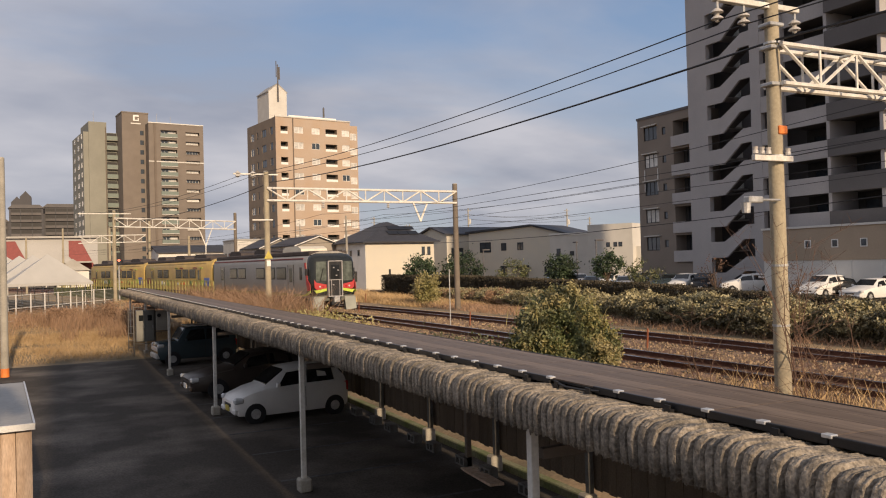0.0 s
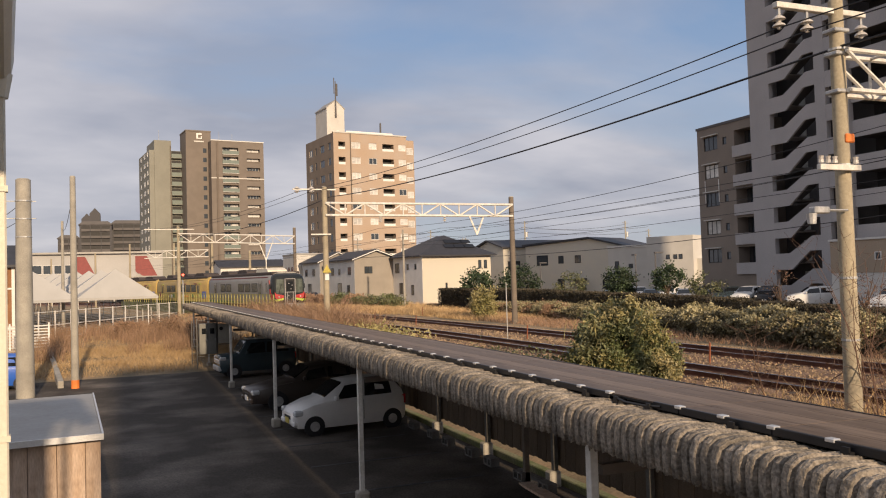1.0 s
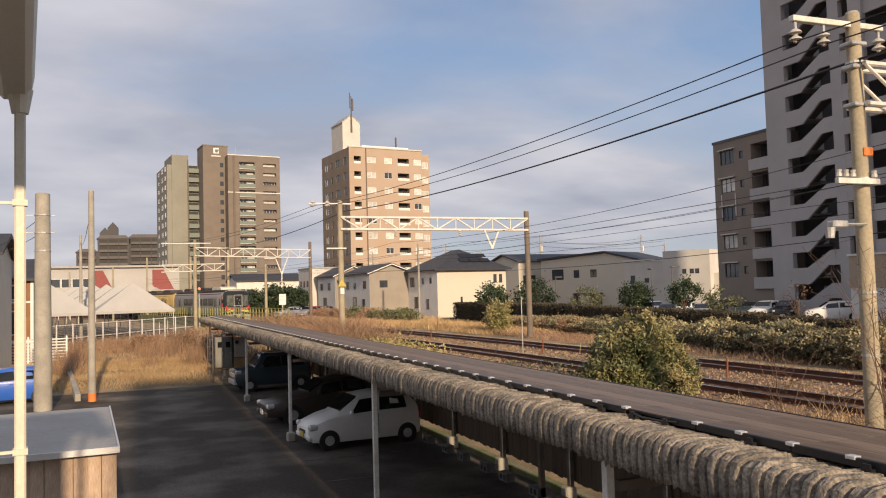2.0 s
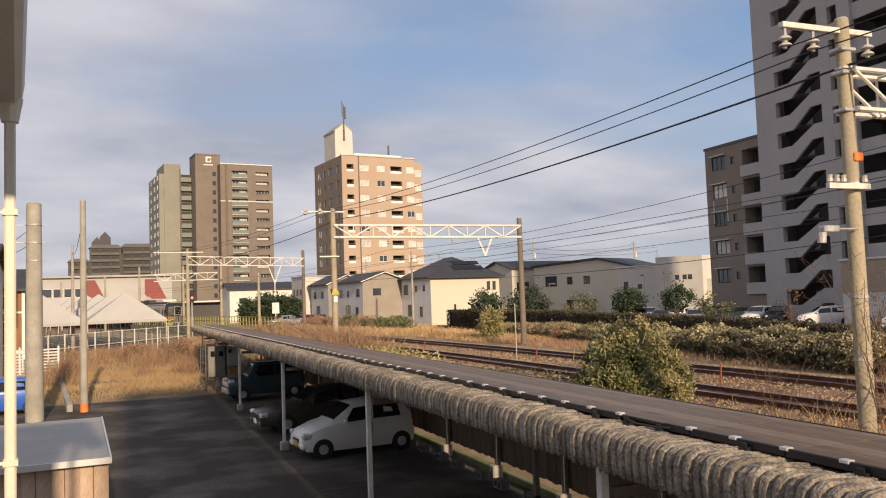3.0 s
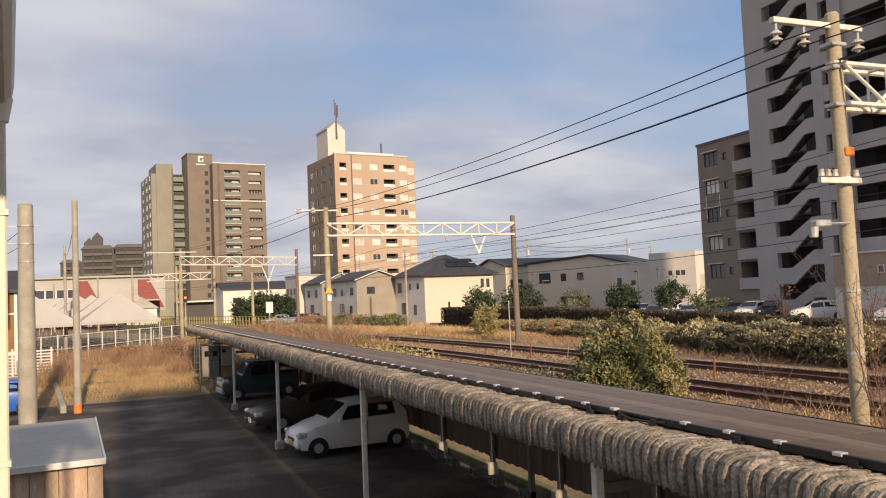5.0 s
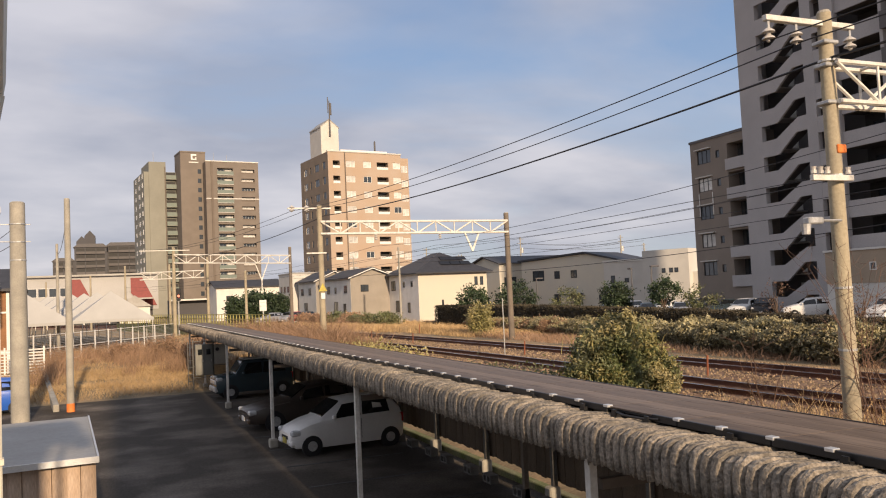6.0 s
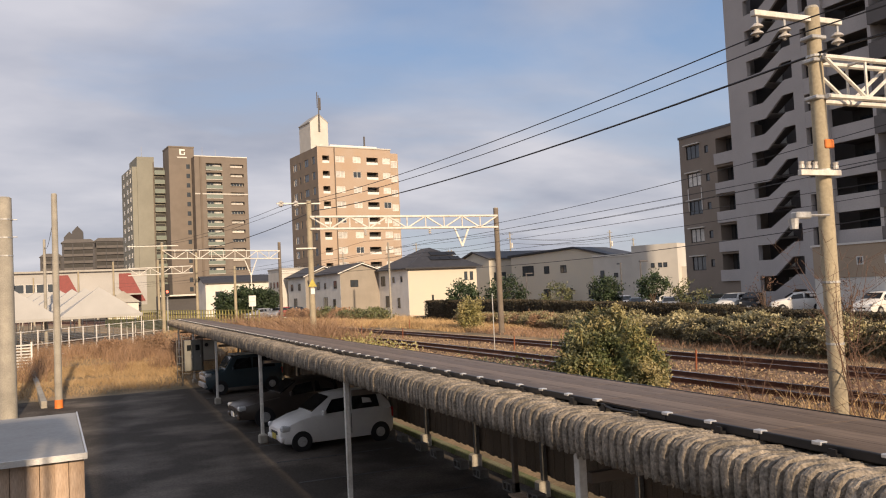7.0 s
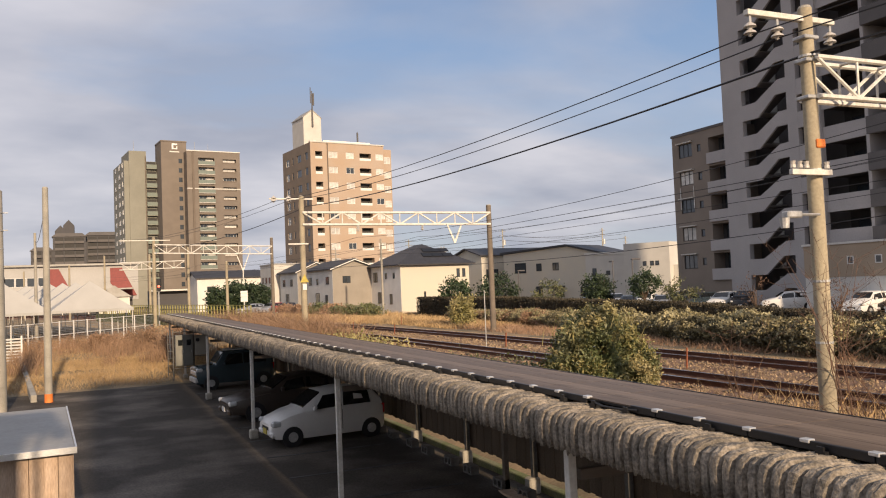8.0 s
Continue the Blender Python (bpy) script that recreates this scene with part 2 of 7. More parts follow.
    train_yellow=mat("train_yellow_wrap", (0.60, 0.42, 0.11), 0.45, vary=0.1, scale=0.5, fine=6, bump=0.05, tint=(0.45, 0.30, 0.10)),
    train_roof=mat("train_roof", (0.07, 0.055, 0.05), 0.8, vary=0.15),
    train_green=mat("train_green_band", (0.10, 0.20, 0.05), 0.45, vary=0.08),
    lime=mat("lime_band", (0.52, 0.62, 0.08), 0.45, vary=0.05),
    sheet_roof=mat("sheet_roof", (0.36, 0.35, 0.33), 0.6, 0.2, vary=0.08, scale=0.8, fine=15, tint=(0.30, 0.285, 0.26)),
    canvas=mat("tent_canvas", (0.44, 0.435, 0.42), 0.85, vary=0.05, scale=0.6),
    brick_house=mat("brown_siding", (0.30, 0.15, 0.07), 0.85, vary=0.1, scale=1.2, fine=10),
    far_band=mat("far_balcony_band", (0.13, 0.12, 0.115), 0.9, vary=0.06, scale=0.2, fine=3),
    far_grey=mat("far_facade", (0.085, 0.082, 0.086), 0.9, vary=0.05, scale=0.1, fine=2),
)


# ---- mesh helpers ----
def finish(name, bm, material, smooth=0.0):
    me = bpy.data.meshes.new(name)
    bmesh.ops.recalc_face_normals(bm, faces=bm.faces)
    bm.to_mesh(me)
    bm.free()
    me.materials.append(M[material] if isinstance(material, str) else material)
    if smooth:
        for p in me.polygons:
            p.use_smooth = True
        me.set_sharp_from_angle(angle=radians(smooth))
    return me


def part(name, bm, material, parent, label="", at=None, smooth=0.0):
    me = bm if isinstance(bm, bpy.types.Mesh) else finish(name, bm, material, smooth)
    ob = new(name, me)
    ob.parent = parent
    if at is not None:
        ob.matrix_basis = at
    return tagged(ob, label)


def empty(name, m, label, category, group="", kind=""):
    ob = new(name)
    ob.empty_display_size = 0.2
    ob.matrix_basis = m
    return tagged(ob, label, category, group, kind)


def mesh_thing(name, bm, material, label, category, m=None, group="", kind="", smooth=0.0):
    ob = new(name, finish(name, bm, material, smooth))
    if m is not None:
        ob.matrix_basis = m
    return tagged(ob, label, category, group, kind)


def box(bm, x0, y0, z0, x1, y1, z1, bevel=0.0, m=None):
    r = bmesh.ops.create_cube(bm, size=1.0, matrix=Matrix.Translation(((x0 + x1) / 2, (y0 + y1) / 2, (z0 + z1) / 2)) @ Matrix.Diagonal((x1 - x0, y1 - y0, z1 - z0, 1)))
    vs = r["verts"]
    if m is not None:
        bmesh.ops.transform(bm, matrix=m, verts=vs)
    if bevel:
        es = list({e for v in vs for e in v.link_edges})
        bmesh.ops.bevel(bm, geom=es, offset=bevel, segments=1, affect="EDGES", profile=0.5)
    return bm


def tube(bm, a, b, r0, r1=None, seg=8, caps=True):
    a, b = Vector(a), Vector(b)
    d = b - a
    m = Matrix.Translation((a + b) / 2) @ d.to_track_quat("Z", "Y").to_matrix().to_4x4()
    bmesh.ops.create_cone(bm, cap_ends=caps, segments=seg, radius1=r0, radius2=r0 if r1 is None else r1, depth=d.length, matrix=m)
    return bm


def prism(bm, poly, thick, m=None):
    """A polygon in x, z pushed along y by thick."""
    a = [bm.verts.new((x, 0, z)) for x, z in poly]
    b = [bm.verts.new((x, thick, z)) for x, z in poly]
    bm.faces.new(a)
    bm.faces.new(b[::-1])
    for i in range(len(poly)):
        j = (i + 1) % len(poly)
        bm.faces.new((a[j], a[i], b[i], b[j]))
    if m is not None:
        bmesh.ops.transform(bm, matrix=m, verts=a + b)
    return bm


def B():
    return bmesh.new()


def boxes(*rows, bevel=0.0):
    bm = B()
    for r in rows:
        box(bm, *r, bevel=bevel)
    return bm


def raw(name, verts, faces, material):
    me = bpy.data.meshes.new(name)
    me.from_pydata(verts, [], faces)
    me.materials.append(M[material])
    return me


def sweep(bm, pts, r0, r1, seg=5):
    """One bent rod through the points, thinning from r0 to r1."""
    rings = []
    for i, p in enumerate(pts):
        p = Vector(p)
        d = Vector(pts[min(i + 1, len(pts) - 1)]) - Vector(pts[max(i - 1, 0)])
        q = d.to_track_quat("Z", "Y")
        r = r0 + (r1 - r0) * i / (len(pts) - 1)
        rings.append([bm.verts.new(p + q @ Vector((r * math.cos(k * 2 * math.pi / seg), r * math.sin(k * 2 * math.pi / seg), 0))) for k in range(seg)])
    for u, v in zip(rings, rings[1:]):
        for k in range(seg):
            bm.faces.new((u[k], u[(k + 1) % seg], v[(k + 1) % seg], v[k]))
    return bm


def leaf_mesh(name, centres, spread, size, material, seed, up=0.0):
    """Many small bent leaves round the given points."""
    r = np.random.default_rng(seed)
    n = len(centres)
    c = np.asarray(centres) + r.normal(0, 1, (n, 3)) * spread
    a = r.normal(0, 1, (n, 3))
    a /= np.linalg.norm(a, axis=1)[:, None]
    b = np.cross(a, r.normal(0, 1, (n, 3)))
    b /= np.linalg.norm(b, axis=1)[:, None] + 1e-9
    s = size * r.uniform(0.6, 1.4, (n, 1))
    k = np.cross(a, b)
    p0, p1, p2, p3 = c - a * s, c + b * s * 0.5 + k * s * 0.15, c + a * s, c - b * s * 0.5 + k * s * 0.15
    verts = np.stack([p0, p1, p2, p3], 1).reshape(-1, 3)
    faces = np.arange(4 * n).reshape(-1, 4)
    return raw(name, verts.tolist(), faces.tolist(), material)


def clump_points(centre, radii, clumps, per, seed, fill=0.55, spread=0.17):
    """Points in lumps scattered in an ellipsoid, uneven at the rim."""
    r = np.random.default_rng(seed)
    d = r.normal(0, 1, (clumps, 3))
    d /= np.linalg.norm(d, axis=1)[:, None]
    rad = r.uniform(fill, 1.0, (clumps, 1)) ** 0.6 * r.uniform(0.8, 1.12, (clumps, 1))
    lumps = d * rad * np.asarray(radii)
    pts = np.repeat(lumps, per, axis=0) + r.normal(0, 1, (clumps * per, 3)) * np.asarray(radii) * spread
    return pts + np.asarray(centre)


def blades(name, pts, height, width, material, seed, lean=0.35):
    """Grass: narrow bent blades standing on the given points."""
    r = np.random.default_rng(seed)
    p = np.asarray(pts)
    n = len(p)
    h = height * r.uniform(0.45, 1.25, (n, 1))
    ang = r.uniform(0, 2 * np.pi, n)
    w = np.stack([np.cos(ang), np.sin(ang), np.zeros(n)], 1) * width * r.uniform(0.6, 1.4, (n, 1))
    le = np.concatenate([r.normal(0, lean, (n, 2)) * h, np.zeros((n, 1))], 1)
    up = np.concatenate([np.zeros((n, 2)), h], 1)
    v = np.stack([p - w, p + w, p + w * 0.6 + up * 0.6 + le * 0.4, p - w * 0.6 + up * 0.6 + le * 0.4, p + up + le], 1).reshape(-1, 3)
    i = np.arange(n)[:, None] * 5
    f4 = (i + np.array([0, 1, 2, 3])).tolist()
    f3 = (i + np.array([3, 2, 4])).tolist()
    return raw(name, v.tolist(), f4 + f3, material)


# ---- the line of the railway ----
CURVE_Y, CURVE_R = 25.0, 380.0
TRACK_NEAR, TRACK_FAR, RAIL_Z = 15.25, 19.3, 1.4


def line(s, off):
    """A point and heading (degrees, left of +y) at s metres along the near part's y, at off metres from the world's y axis."""
    if s <= CURVE_Y:
        return off, s, 0.0
    th = (s - CURVE_Y) / CURVE_R
    rad = CURVE_R + off - TRACK_NEAR
    return off - rad * (1 - math.cos(th)), CURVE_Y + rad * math.sin(th), math.degrees(th)


def line_x(y, off):
    return off if y <= CURVE_Y else off - min(y - CURVE_Y, 260) ** 2 / (2 * CURVE_R)


# ---- ground ----
def ground_z(x, y):
    c = line_x(y, 0.0)
    left = 0.0 if y < 41 else min(0.25, (y - 41) * 0.1)
    if y > 92:
        left = 0.25 + min(1.0, (y - 92) / 12) * 0.75
    t = (x - c - 8.3) / 2.2
    if t <= 0:
        return left
    if t < 1:
        return left + (1.12 - left) * t
    return 1.12 if x - c < 27 else max(0.6, 1.12 - 0.1 * (x - c - 27))


def make_ground():
    xs = [-3000, -800, -200, -80, -40, -25] + list(np.arange(-16, 32.1, 0.8)) + [36, 45, 60, 90, 160, 400, 1000, 3000]
    ys = [-3000, -500, -60, -20, -8] + list(np.arange(0, 140.1, 2.0)) + [150, 165, 185, 210, 250, 320, 500, 1000, 4000]
    verts = [(x, y, ground_z(x, y)) for y in ys for x in xs]
    w = len(xs)
    faces = [(j * w + i, j * w + i + 1, (j + 1) * w + i + 1, (j + 1) * w + i) for j in range(len(ys) - 1) for i in range(w - 1)]
    ob = new("ground", raw("ground", verts, faces, "earth"))
    tagged(ob, "brown earth ground with dry winter weeds", "ground", kind="structure")
    bm = boxes((-14, -6, -0.2, 8.2, 40.6, 0.012))
    mesh_thing("parking_lot", bm, "asphalt", "dark worn asphalt parking lot", "parking lot", kind="structure")
    bm = boxes((34.8, 20, 0.4, 55.4, 92, 1.0))
    mesh_thing("car_park", bm, "asphalt", "asphalt car park of the apartment block", "car park", kind="structure")


def ribbon(name, offs, s0, s1, step, material, rough=0.0):
    """A strip along the railway with the cross-section offs = (offset, z), uneven by rough."""
    ss = np.arange(s0, s1 + step / 2, step)
    verts, faces = [], []
    r = np.random.default_rng(3)
    for s in ss:
        for o, z in offs:
            x, y, _ = line(s, o)
            verts.append((x, y, z + r.normal(0, rough)))
    w = len(offs)
    for j in range(len(ss) - 1):
        for i in range(w - 1):
            faces.append((j * w + i, j * w + i + 1, (j + 1) * w + i + 1, (j + 1) * w + i))
    return raw(name, verts, faces, material)


def make_tracks():
    lo = [11.6, 12.2, 12.8, 13.3, 13.8] + list(np.arange(14.2, 16.4, 0.35)) + [16.8, 17.2, 17.6, 18.0] + list(np.arange(18.3, 20.5, 0.35)) + [20.9, 21.4, 22.0, 22.7]
    prof = []
    for o in lo:
        z = 1.24 if 13.6 < o < 21.0 else (1.24 - 0.26 * min(1, (13.6 - o) / 1.5) if o <= 13.6 else 1.24 - 0.2 * min(1, (o - 21.0) / 1.5))
        if 16.7 < o < 17.9:
            z -= 0.05
        prof.append((o, z))
    bed = new("ballast_bed", ribbon("ballast_bed", prof, -8, 310, 0.5, "ballast", 0.018))
    tagged(bed, "rust-brown crushed stone ballast under the rails", "ballast", kind="structure")
    for o in (TRACK_NEAR, TRACK_FAR):
        strip = [(o - 0.95, 1.238), (o - 0.7, 1.252), (o - 0.3, 1.258), (o, 1.25), (o + 0.3, 1.258), (o + 0.7, 1.252), (o + 0.95, 1.238)]
        tagged(new("track_bed", ribbon("track_bed", strip, -8, 310, 0.5, "rust_bed", 0.004)), "rust-stained ballast between the rails", "ballast", kind="structure")
    # loose stones on the near stretch
    r = np.random.default_rng(11)
    n = 26000
    o, s = r.uniform(11.4, 22.6, n), r.uniform(3, 60, n) ** 1.0
    ok = (np.abs(o - TRACK_NEAR) > 0.62) & (np.abs(o - TRACK_FAR) > 0.62)
    o, s = o[ok], s[ok]
    verts, faces = [], []
    for k in range(len(o)):
        x, y, _ = line(s[k], o[k])
        z = 1.25 if 13.6 < o[k] < 21 else (1.25 - 0.26 * min(1, (13.6 - o[k]) / 1.5) if o[k] <= 13.6 else 1.25 - 0.2 * min(1, (o[k] - 21) / 1.5))
        d = r.uniform(0.025, 0.055)
        q = r.uniform(0.6, 1.3, 5) * d
        a = r.uniform(0, 6.28)
        i = len(verts)
        verts += [(x + q[0] * math.cos(a), y + q[0] * math.sin(a), z), (x + q[1] * math.cos(a + 1.6), y + q[1] * math.sin(a + 1.6), z), (x + q[2] * math.cos(a + 3.1), y + q[2] * math.sin(a + 3.1), z), (x + q[3] * math.cos(a + 4.7), y + q[3] * math.sin(a + 4.7), z), (x, y, z + q[4] * 1.1)]
        faces += [(i, i + 1, i + 4), (i + 1, i + 2, i + 4), (i + 2, i + 3, i + 4), (i + 3, i, i + 4)]
    M["stones"] = mat("ballast_stone", (0.34, 0.24, 0.145), 0.95, vary=0.25, scale=2, fine=20, bump=0.3, rand=0.8)
    tagged(new("ballast_stones", raw("ballast_stones", verts, faces, "stones")), "loose brown ballast stones beside the rails", "stones", kind="stuff")
    for off, kind in ((TRACK_NEAR, "near the car port"), (TRACK_FAR, "near the hedge")):
        tr = empty("railway_track", pose(0, 0, 0), "narrow-gauge railway track with rusty rails, " + kind, "railway track", "railway tracks")
        for side in (-0.5335, 0.5335):
            web = [(-0.065, -0.15), (0.065, -0.15), (0.065, -0.135), (0.012, -0.12), (0.012, -0.04), (0.034, -0.03), (0.034, -0.004), (-0.034, -0.004), (-0.034, -0.03), (-0.012, -0.04), (-0.012, -0.12), (-0.065, -0.135), (-0.065, -0.15)]
            part("rail", ribbon("rail", [(off + side + a, RAIL_Z + b) for a, b in web], -8, 310, 2.0, "rail"), None, tr)
            part("rail_head", ribbon("rail_head", [(off + side + a, RAIL_Z + b) for a, b in ((-0.034, -0.004), (-0.028, 0), (0.028, 0), (0.034, -0.004))], -8, 310, 2.0, "rail_top"), None, tr, "polished running surface")
        me = finish("sleeper", boxes((-1.0, -0.11, -0.14, 1.0, 0.11, 0.0), bevel=0.015), "sleeper")
        for k in range(190):
            s = 2 + k * 0.62
            x, y, h = line(s, off)
            part("sleeper", me, None, tr, at=pose(x, y, 1.265, 0, 0, h))


# ---- catenary portals ----
def truss(parent, a, b, depth, bays, r=0.075):
    """A flat lattice beam from a to b (upper chord), each member one mesh."""
    a, b = Vector(a), Vector(b)
    d = Vector((0, 0, -depth))
    part("upper_chord", tube(B(), a, b, r, seg=6), "white_steel", parent)
    part("lower_chord", tube(B(), a + d, b + d, r, seg=6), "white_steel", parent)
    for k in range(bays):
        p, q = a.lerp(b, k / bays), a.lerp(b, (k + 1) / bays)
        bm = B()
        if k % 2:
            tube(bm, p + d, q, r * 0.7, seg=6)
        else:
            tube(bm, p, q + d, r * 0.7, seg=6)
        part("brace", bm, "white_steel", parent)
        if k:
            part("strut", tube(B(), p, p + d, r * 0.55, seg=6), "white_steel", parent)


def insulator(parent, x, y, z, n=3, k=1.0, name="insulator"):
    """A string of n bell-shaped discs hanging from z."""
    bm = B()
    tube(bm, (x, y, z), (x, y, z - 0.1 * n * k - 0.1), 0.02, seg=6)
    for i in range(n):
        t = z - 0.05 - 0.12 * k * i
        tube(bm, (x, y, t - 0.045 * k), (x, y, t), 0.10 * k, 0.04 * k, 14)
        tube(bm, (x, y, t - 0.075 * k), (x, y, t - 0.045 * k), 0.115 * k, 0.10 * k, 14)
        tube(bm, (x, y, t - 0.12 * k), (x, y, t - 0.075 * k), 0.035 * k, 0.05 * k, 10)
    part(name, bm, "porcelain", parent)


def pole(name, x, y, z0, z1, r0, r1, label, material="pole"):
    p = empty(name, pose(x, y, z0), label, "pole", "line-side poles")
    part("shaft", tube(B(), (0, 0, -0.3), (0, 0, z1 - z0), r0, r1, 14), material, p, smooth=40)
    part("cap", tube(B(), (0, 0, z1 - z0), (0, 0, z1 - z0 + 0.05), r1 * 1.02, r1 * 0.8, 14), "concrete", p)
    return p


def make_portals():
    # the nearest mast, with its beam towards the far side of the line
    p = pole("catenary_mast", 12.0, 10.55, 0.9, 8.95, 0.155, 0.125, "tall round concrete mast with an orange band beside the rails")
    part("band", boxes((-0.06, -0.165, 5.47, 0.15, -0.1, 5.63), bevel=0.02), "orange", p, "orange marker plate")
    for z in (3.05, 1.95, 5.06, 7.15):
        part("strap", tube(B(), (0, 0, z), (0, 0, z + 0.04), 0.158, 0.158, 14), "galv", p)
    # top cross arm with hanging insulators
    part("cross_arm", boxes((-1.42, -0.06, 7.8, 0.68, 0.06, 7.9), bevel=0.008), "white_steel", p)
    for dx in (-1.34, -0.7, 0.6):
        part("hanger", boxes((dx - 0.025, -0.02, 7.68, dx + 0.025, 0.02, 7.8)), "galv", p)
        insulator(p, dx, 0, 7.72, 2, 1.0)
    for z in (7.08, 6.4, 7.5):
        part("clamp", boxes((-0.19, -0.15, z - 0.035, 0.16, 0.15, z + 0.035), bevel=0.015), "galv", p, "galvanised clamp")
    # lower arm with pin insulators
    part("lower_arm", boxes((-0.78, -0.24, 4.96, 0.18, -0.15, 5.06), bevel=0.006), "white_steel", p)
    for dx in (-0.74, -0.58, -0.42, 0.08):
        bm = B()
        tube(bm, (dx, -0.21, 5.08), (dx, -0.21, 5.14), 0.05, 0.05, 8)
        tube(bm, (dx, -0.21, 5.14), (dx, -0.21, 5.2), 0.035, 0.05, 8)
        part("pin_insulator", bm, "porcelain", p)
    bm = boxes((-0.95, -0.24, 4.2, -0.6, -0.08, 4.32), (-0.6, -0.19, 4.24, -0.1, -0.13, 4.28), bevel=0.02)
    tube(bm, (-0.98, -0.18, 4.2), (-0.98, -0.18, 4.02), 0.09, 0.07, 10)
    part("line_lamp", bm, "galv", p)
    t = empty("portal_beam", pose(12.0, 10.55, 0), "white lattice steel portal beam over the tracks", "portal beam", "portal beams")
    truss(t, (0.0, -0.2, 8.02), (12.2, -0.2, 8.02), 0.72, 12, 0.05)
    truss(t, (0.0, 0.2, 8.02), (12.2, 0.2, 8.02), 0.72, 12, 0.05)
    for k in range(1, 12):
        part("tie", tube(B(), (12.2 * k / 12, -0.2, 8.02), (12.2 * k / 12, 0.2, 8.02), 0.03, seg=6), "white_steel", t)
    for dx in (3.3, 7.3):
        insulator(t, dx, 0, 7.3, 4)
    pole("catenary_mast", 24.3, 10.55, 0.9, 8.7, 0.185, 0.135, "tall round concrete mast beside the hedge")
    # second portal
    pl = pole("catenary_mast", 11.4, 46.9, 0.9, 9.75, 0.19, 0.15, "tall round concrete mast with a yellow warning plate")
    part("plate", boxes((-0.12, -0.215, 3.3, 0.12, -0.19, 3.65), bevel=0.01), "white", pl, "small white number plate, blank")
    bm = prism(B(), [(-0.26, 0), (0.26, 0), (0, 0.48)], 0.02, pose(0, -0.21, 3.75))
    part("warning_plate", bm, "yellow", pl, "yellow triangular warning plate")
    part("cross_arm", boxes((-1.9, -0.05, 8.66, 0.7, 0.05, 8.74)), "white_steel", pl)
    for dx in (-1.64, -0.76):
        insulator(pl, dx, 0, 8.9, 2, 1.5)
    part("lower_arm", boxes((-0.9, -0.24, 5.98, 0.3, -0.18, 6.06)), "white_steel", pl)
    pole("catenary_mast", 23.1, 45.5, 0.9, 9.1, 0.19, 0.16, "grey-brown concrete mast between line and hedge", "pole_dark")
    t = empty("portal_beam", pose(0, 0, 0), "white lattice steel portal beam over the tracks", "portal beam", "portal beams")
    truss(t, (11.4, 46.7, 8.78), (23.1, 45.3, 8.62), 0.72, 10)
    part("drop_bracket", prism(B(), [(-0.55, 0), (-0.45, 0), (0, -1.0), (0.45, 0), (0.55, 0), (0.05, -1.2), (-0.05, -1.2)], 0.05, pose(20.7, 45.55, 7.95)), "white_steel", t)
    for f in (0.28, 0.62):
        insulator(t, 11.4 + 11.7 * f, 46.7 - 1.4 * f, 8.0, 3)
    # third portal, past the girder bridge
    pole("catenary_mast", 5.65, 85.5, 0.9, 10.1, 0.19, 0.15, "round concrete mast at the girder bridge")
    pr = pole("catenary_mast", 17.8, 87.2, 0.9, 10.0, 0.19, 0.16, "grey-brown concrete mast between line and hedge", "pole_dark")
    t = empty("portal_beam", pose(0, 0, 0), "white lattice steel portal beam over the tracks", "portal beam", "portal beams")
    truss(t, (5.65, 85.3, 9.35), (17.8, 87.0, 9.1), 0.85, 10, 0.065)
    part("drop_bracket", prism(B(), [(-0.7, 0), (-0.62, 0), (0, -1.6), (0.62, 0), (0.7, 0), (0.05, -1.8), (0.05, -2.6), (-0.05, -2.6), (-0.05, -1.8)], 0.06, pose(14.6, 86.6, 8.3)), "white_steel", t)
    t = empty("bracket_arm", pose(0, 0, 0), "white lattice bracket arm on a mast", "bracket arm")
    truss(t, (2.4, 85.3, 7.6), (8.6, 85.8, 7.7), 0.7, 6, 0.05)
    part("cross_arm", boxes((2.4, 85.35, 9.75, 7.2, 85.45, 9.83)), "white_steel", t)
    # more masts along the curve
    for x, y, z1 in ((9.6, 92.0, 9.4), (13.1, 88.0, 7.6), (6.6, 108.0, 9.5), (-3.2, 132.0, 9.3), (8.3, 128.0, 9.0), (-11.0, 158.0, 9.4)):
        pole("catenary_mast", x, y, 0.9, z1, 0.17, 0.13, "slim concrete mast along the curving line")


# ---- wires ----
def wire(name, a, b, sag, r, label):
    a, b = Vector(a), Vector(b)
    n = 18
    bm = B()
    pts = [a.lerp(b, i / n) - Vector((0, 0, 4 * sag * (i / n) * (1 - i / n))) for i in range(n + 1)]
    sweep(bm, pts, r, r)
    mesh_thing(name, bm, "cable", label, "cable", group="overhead wires")


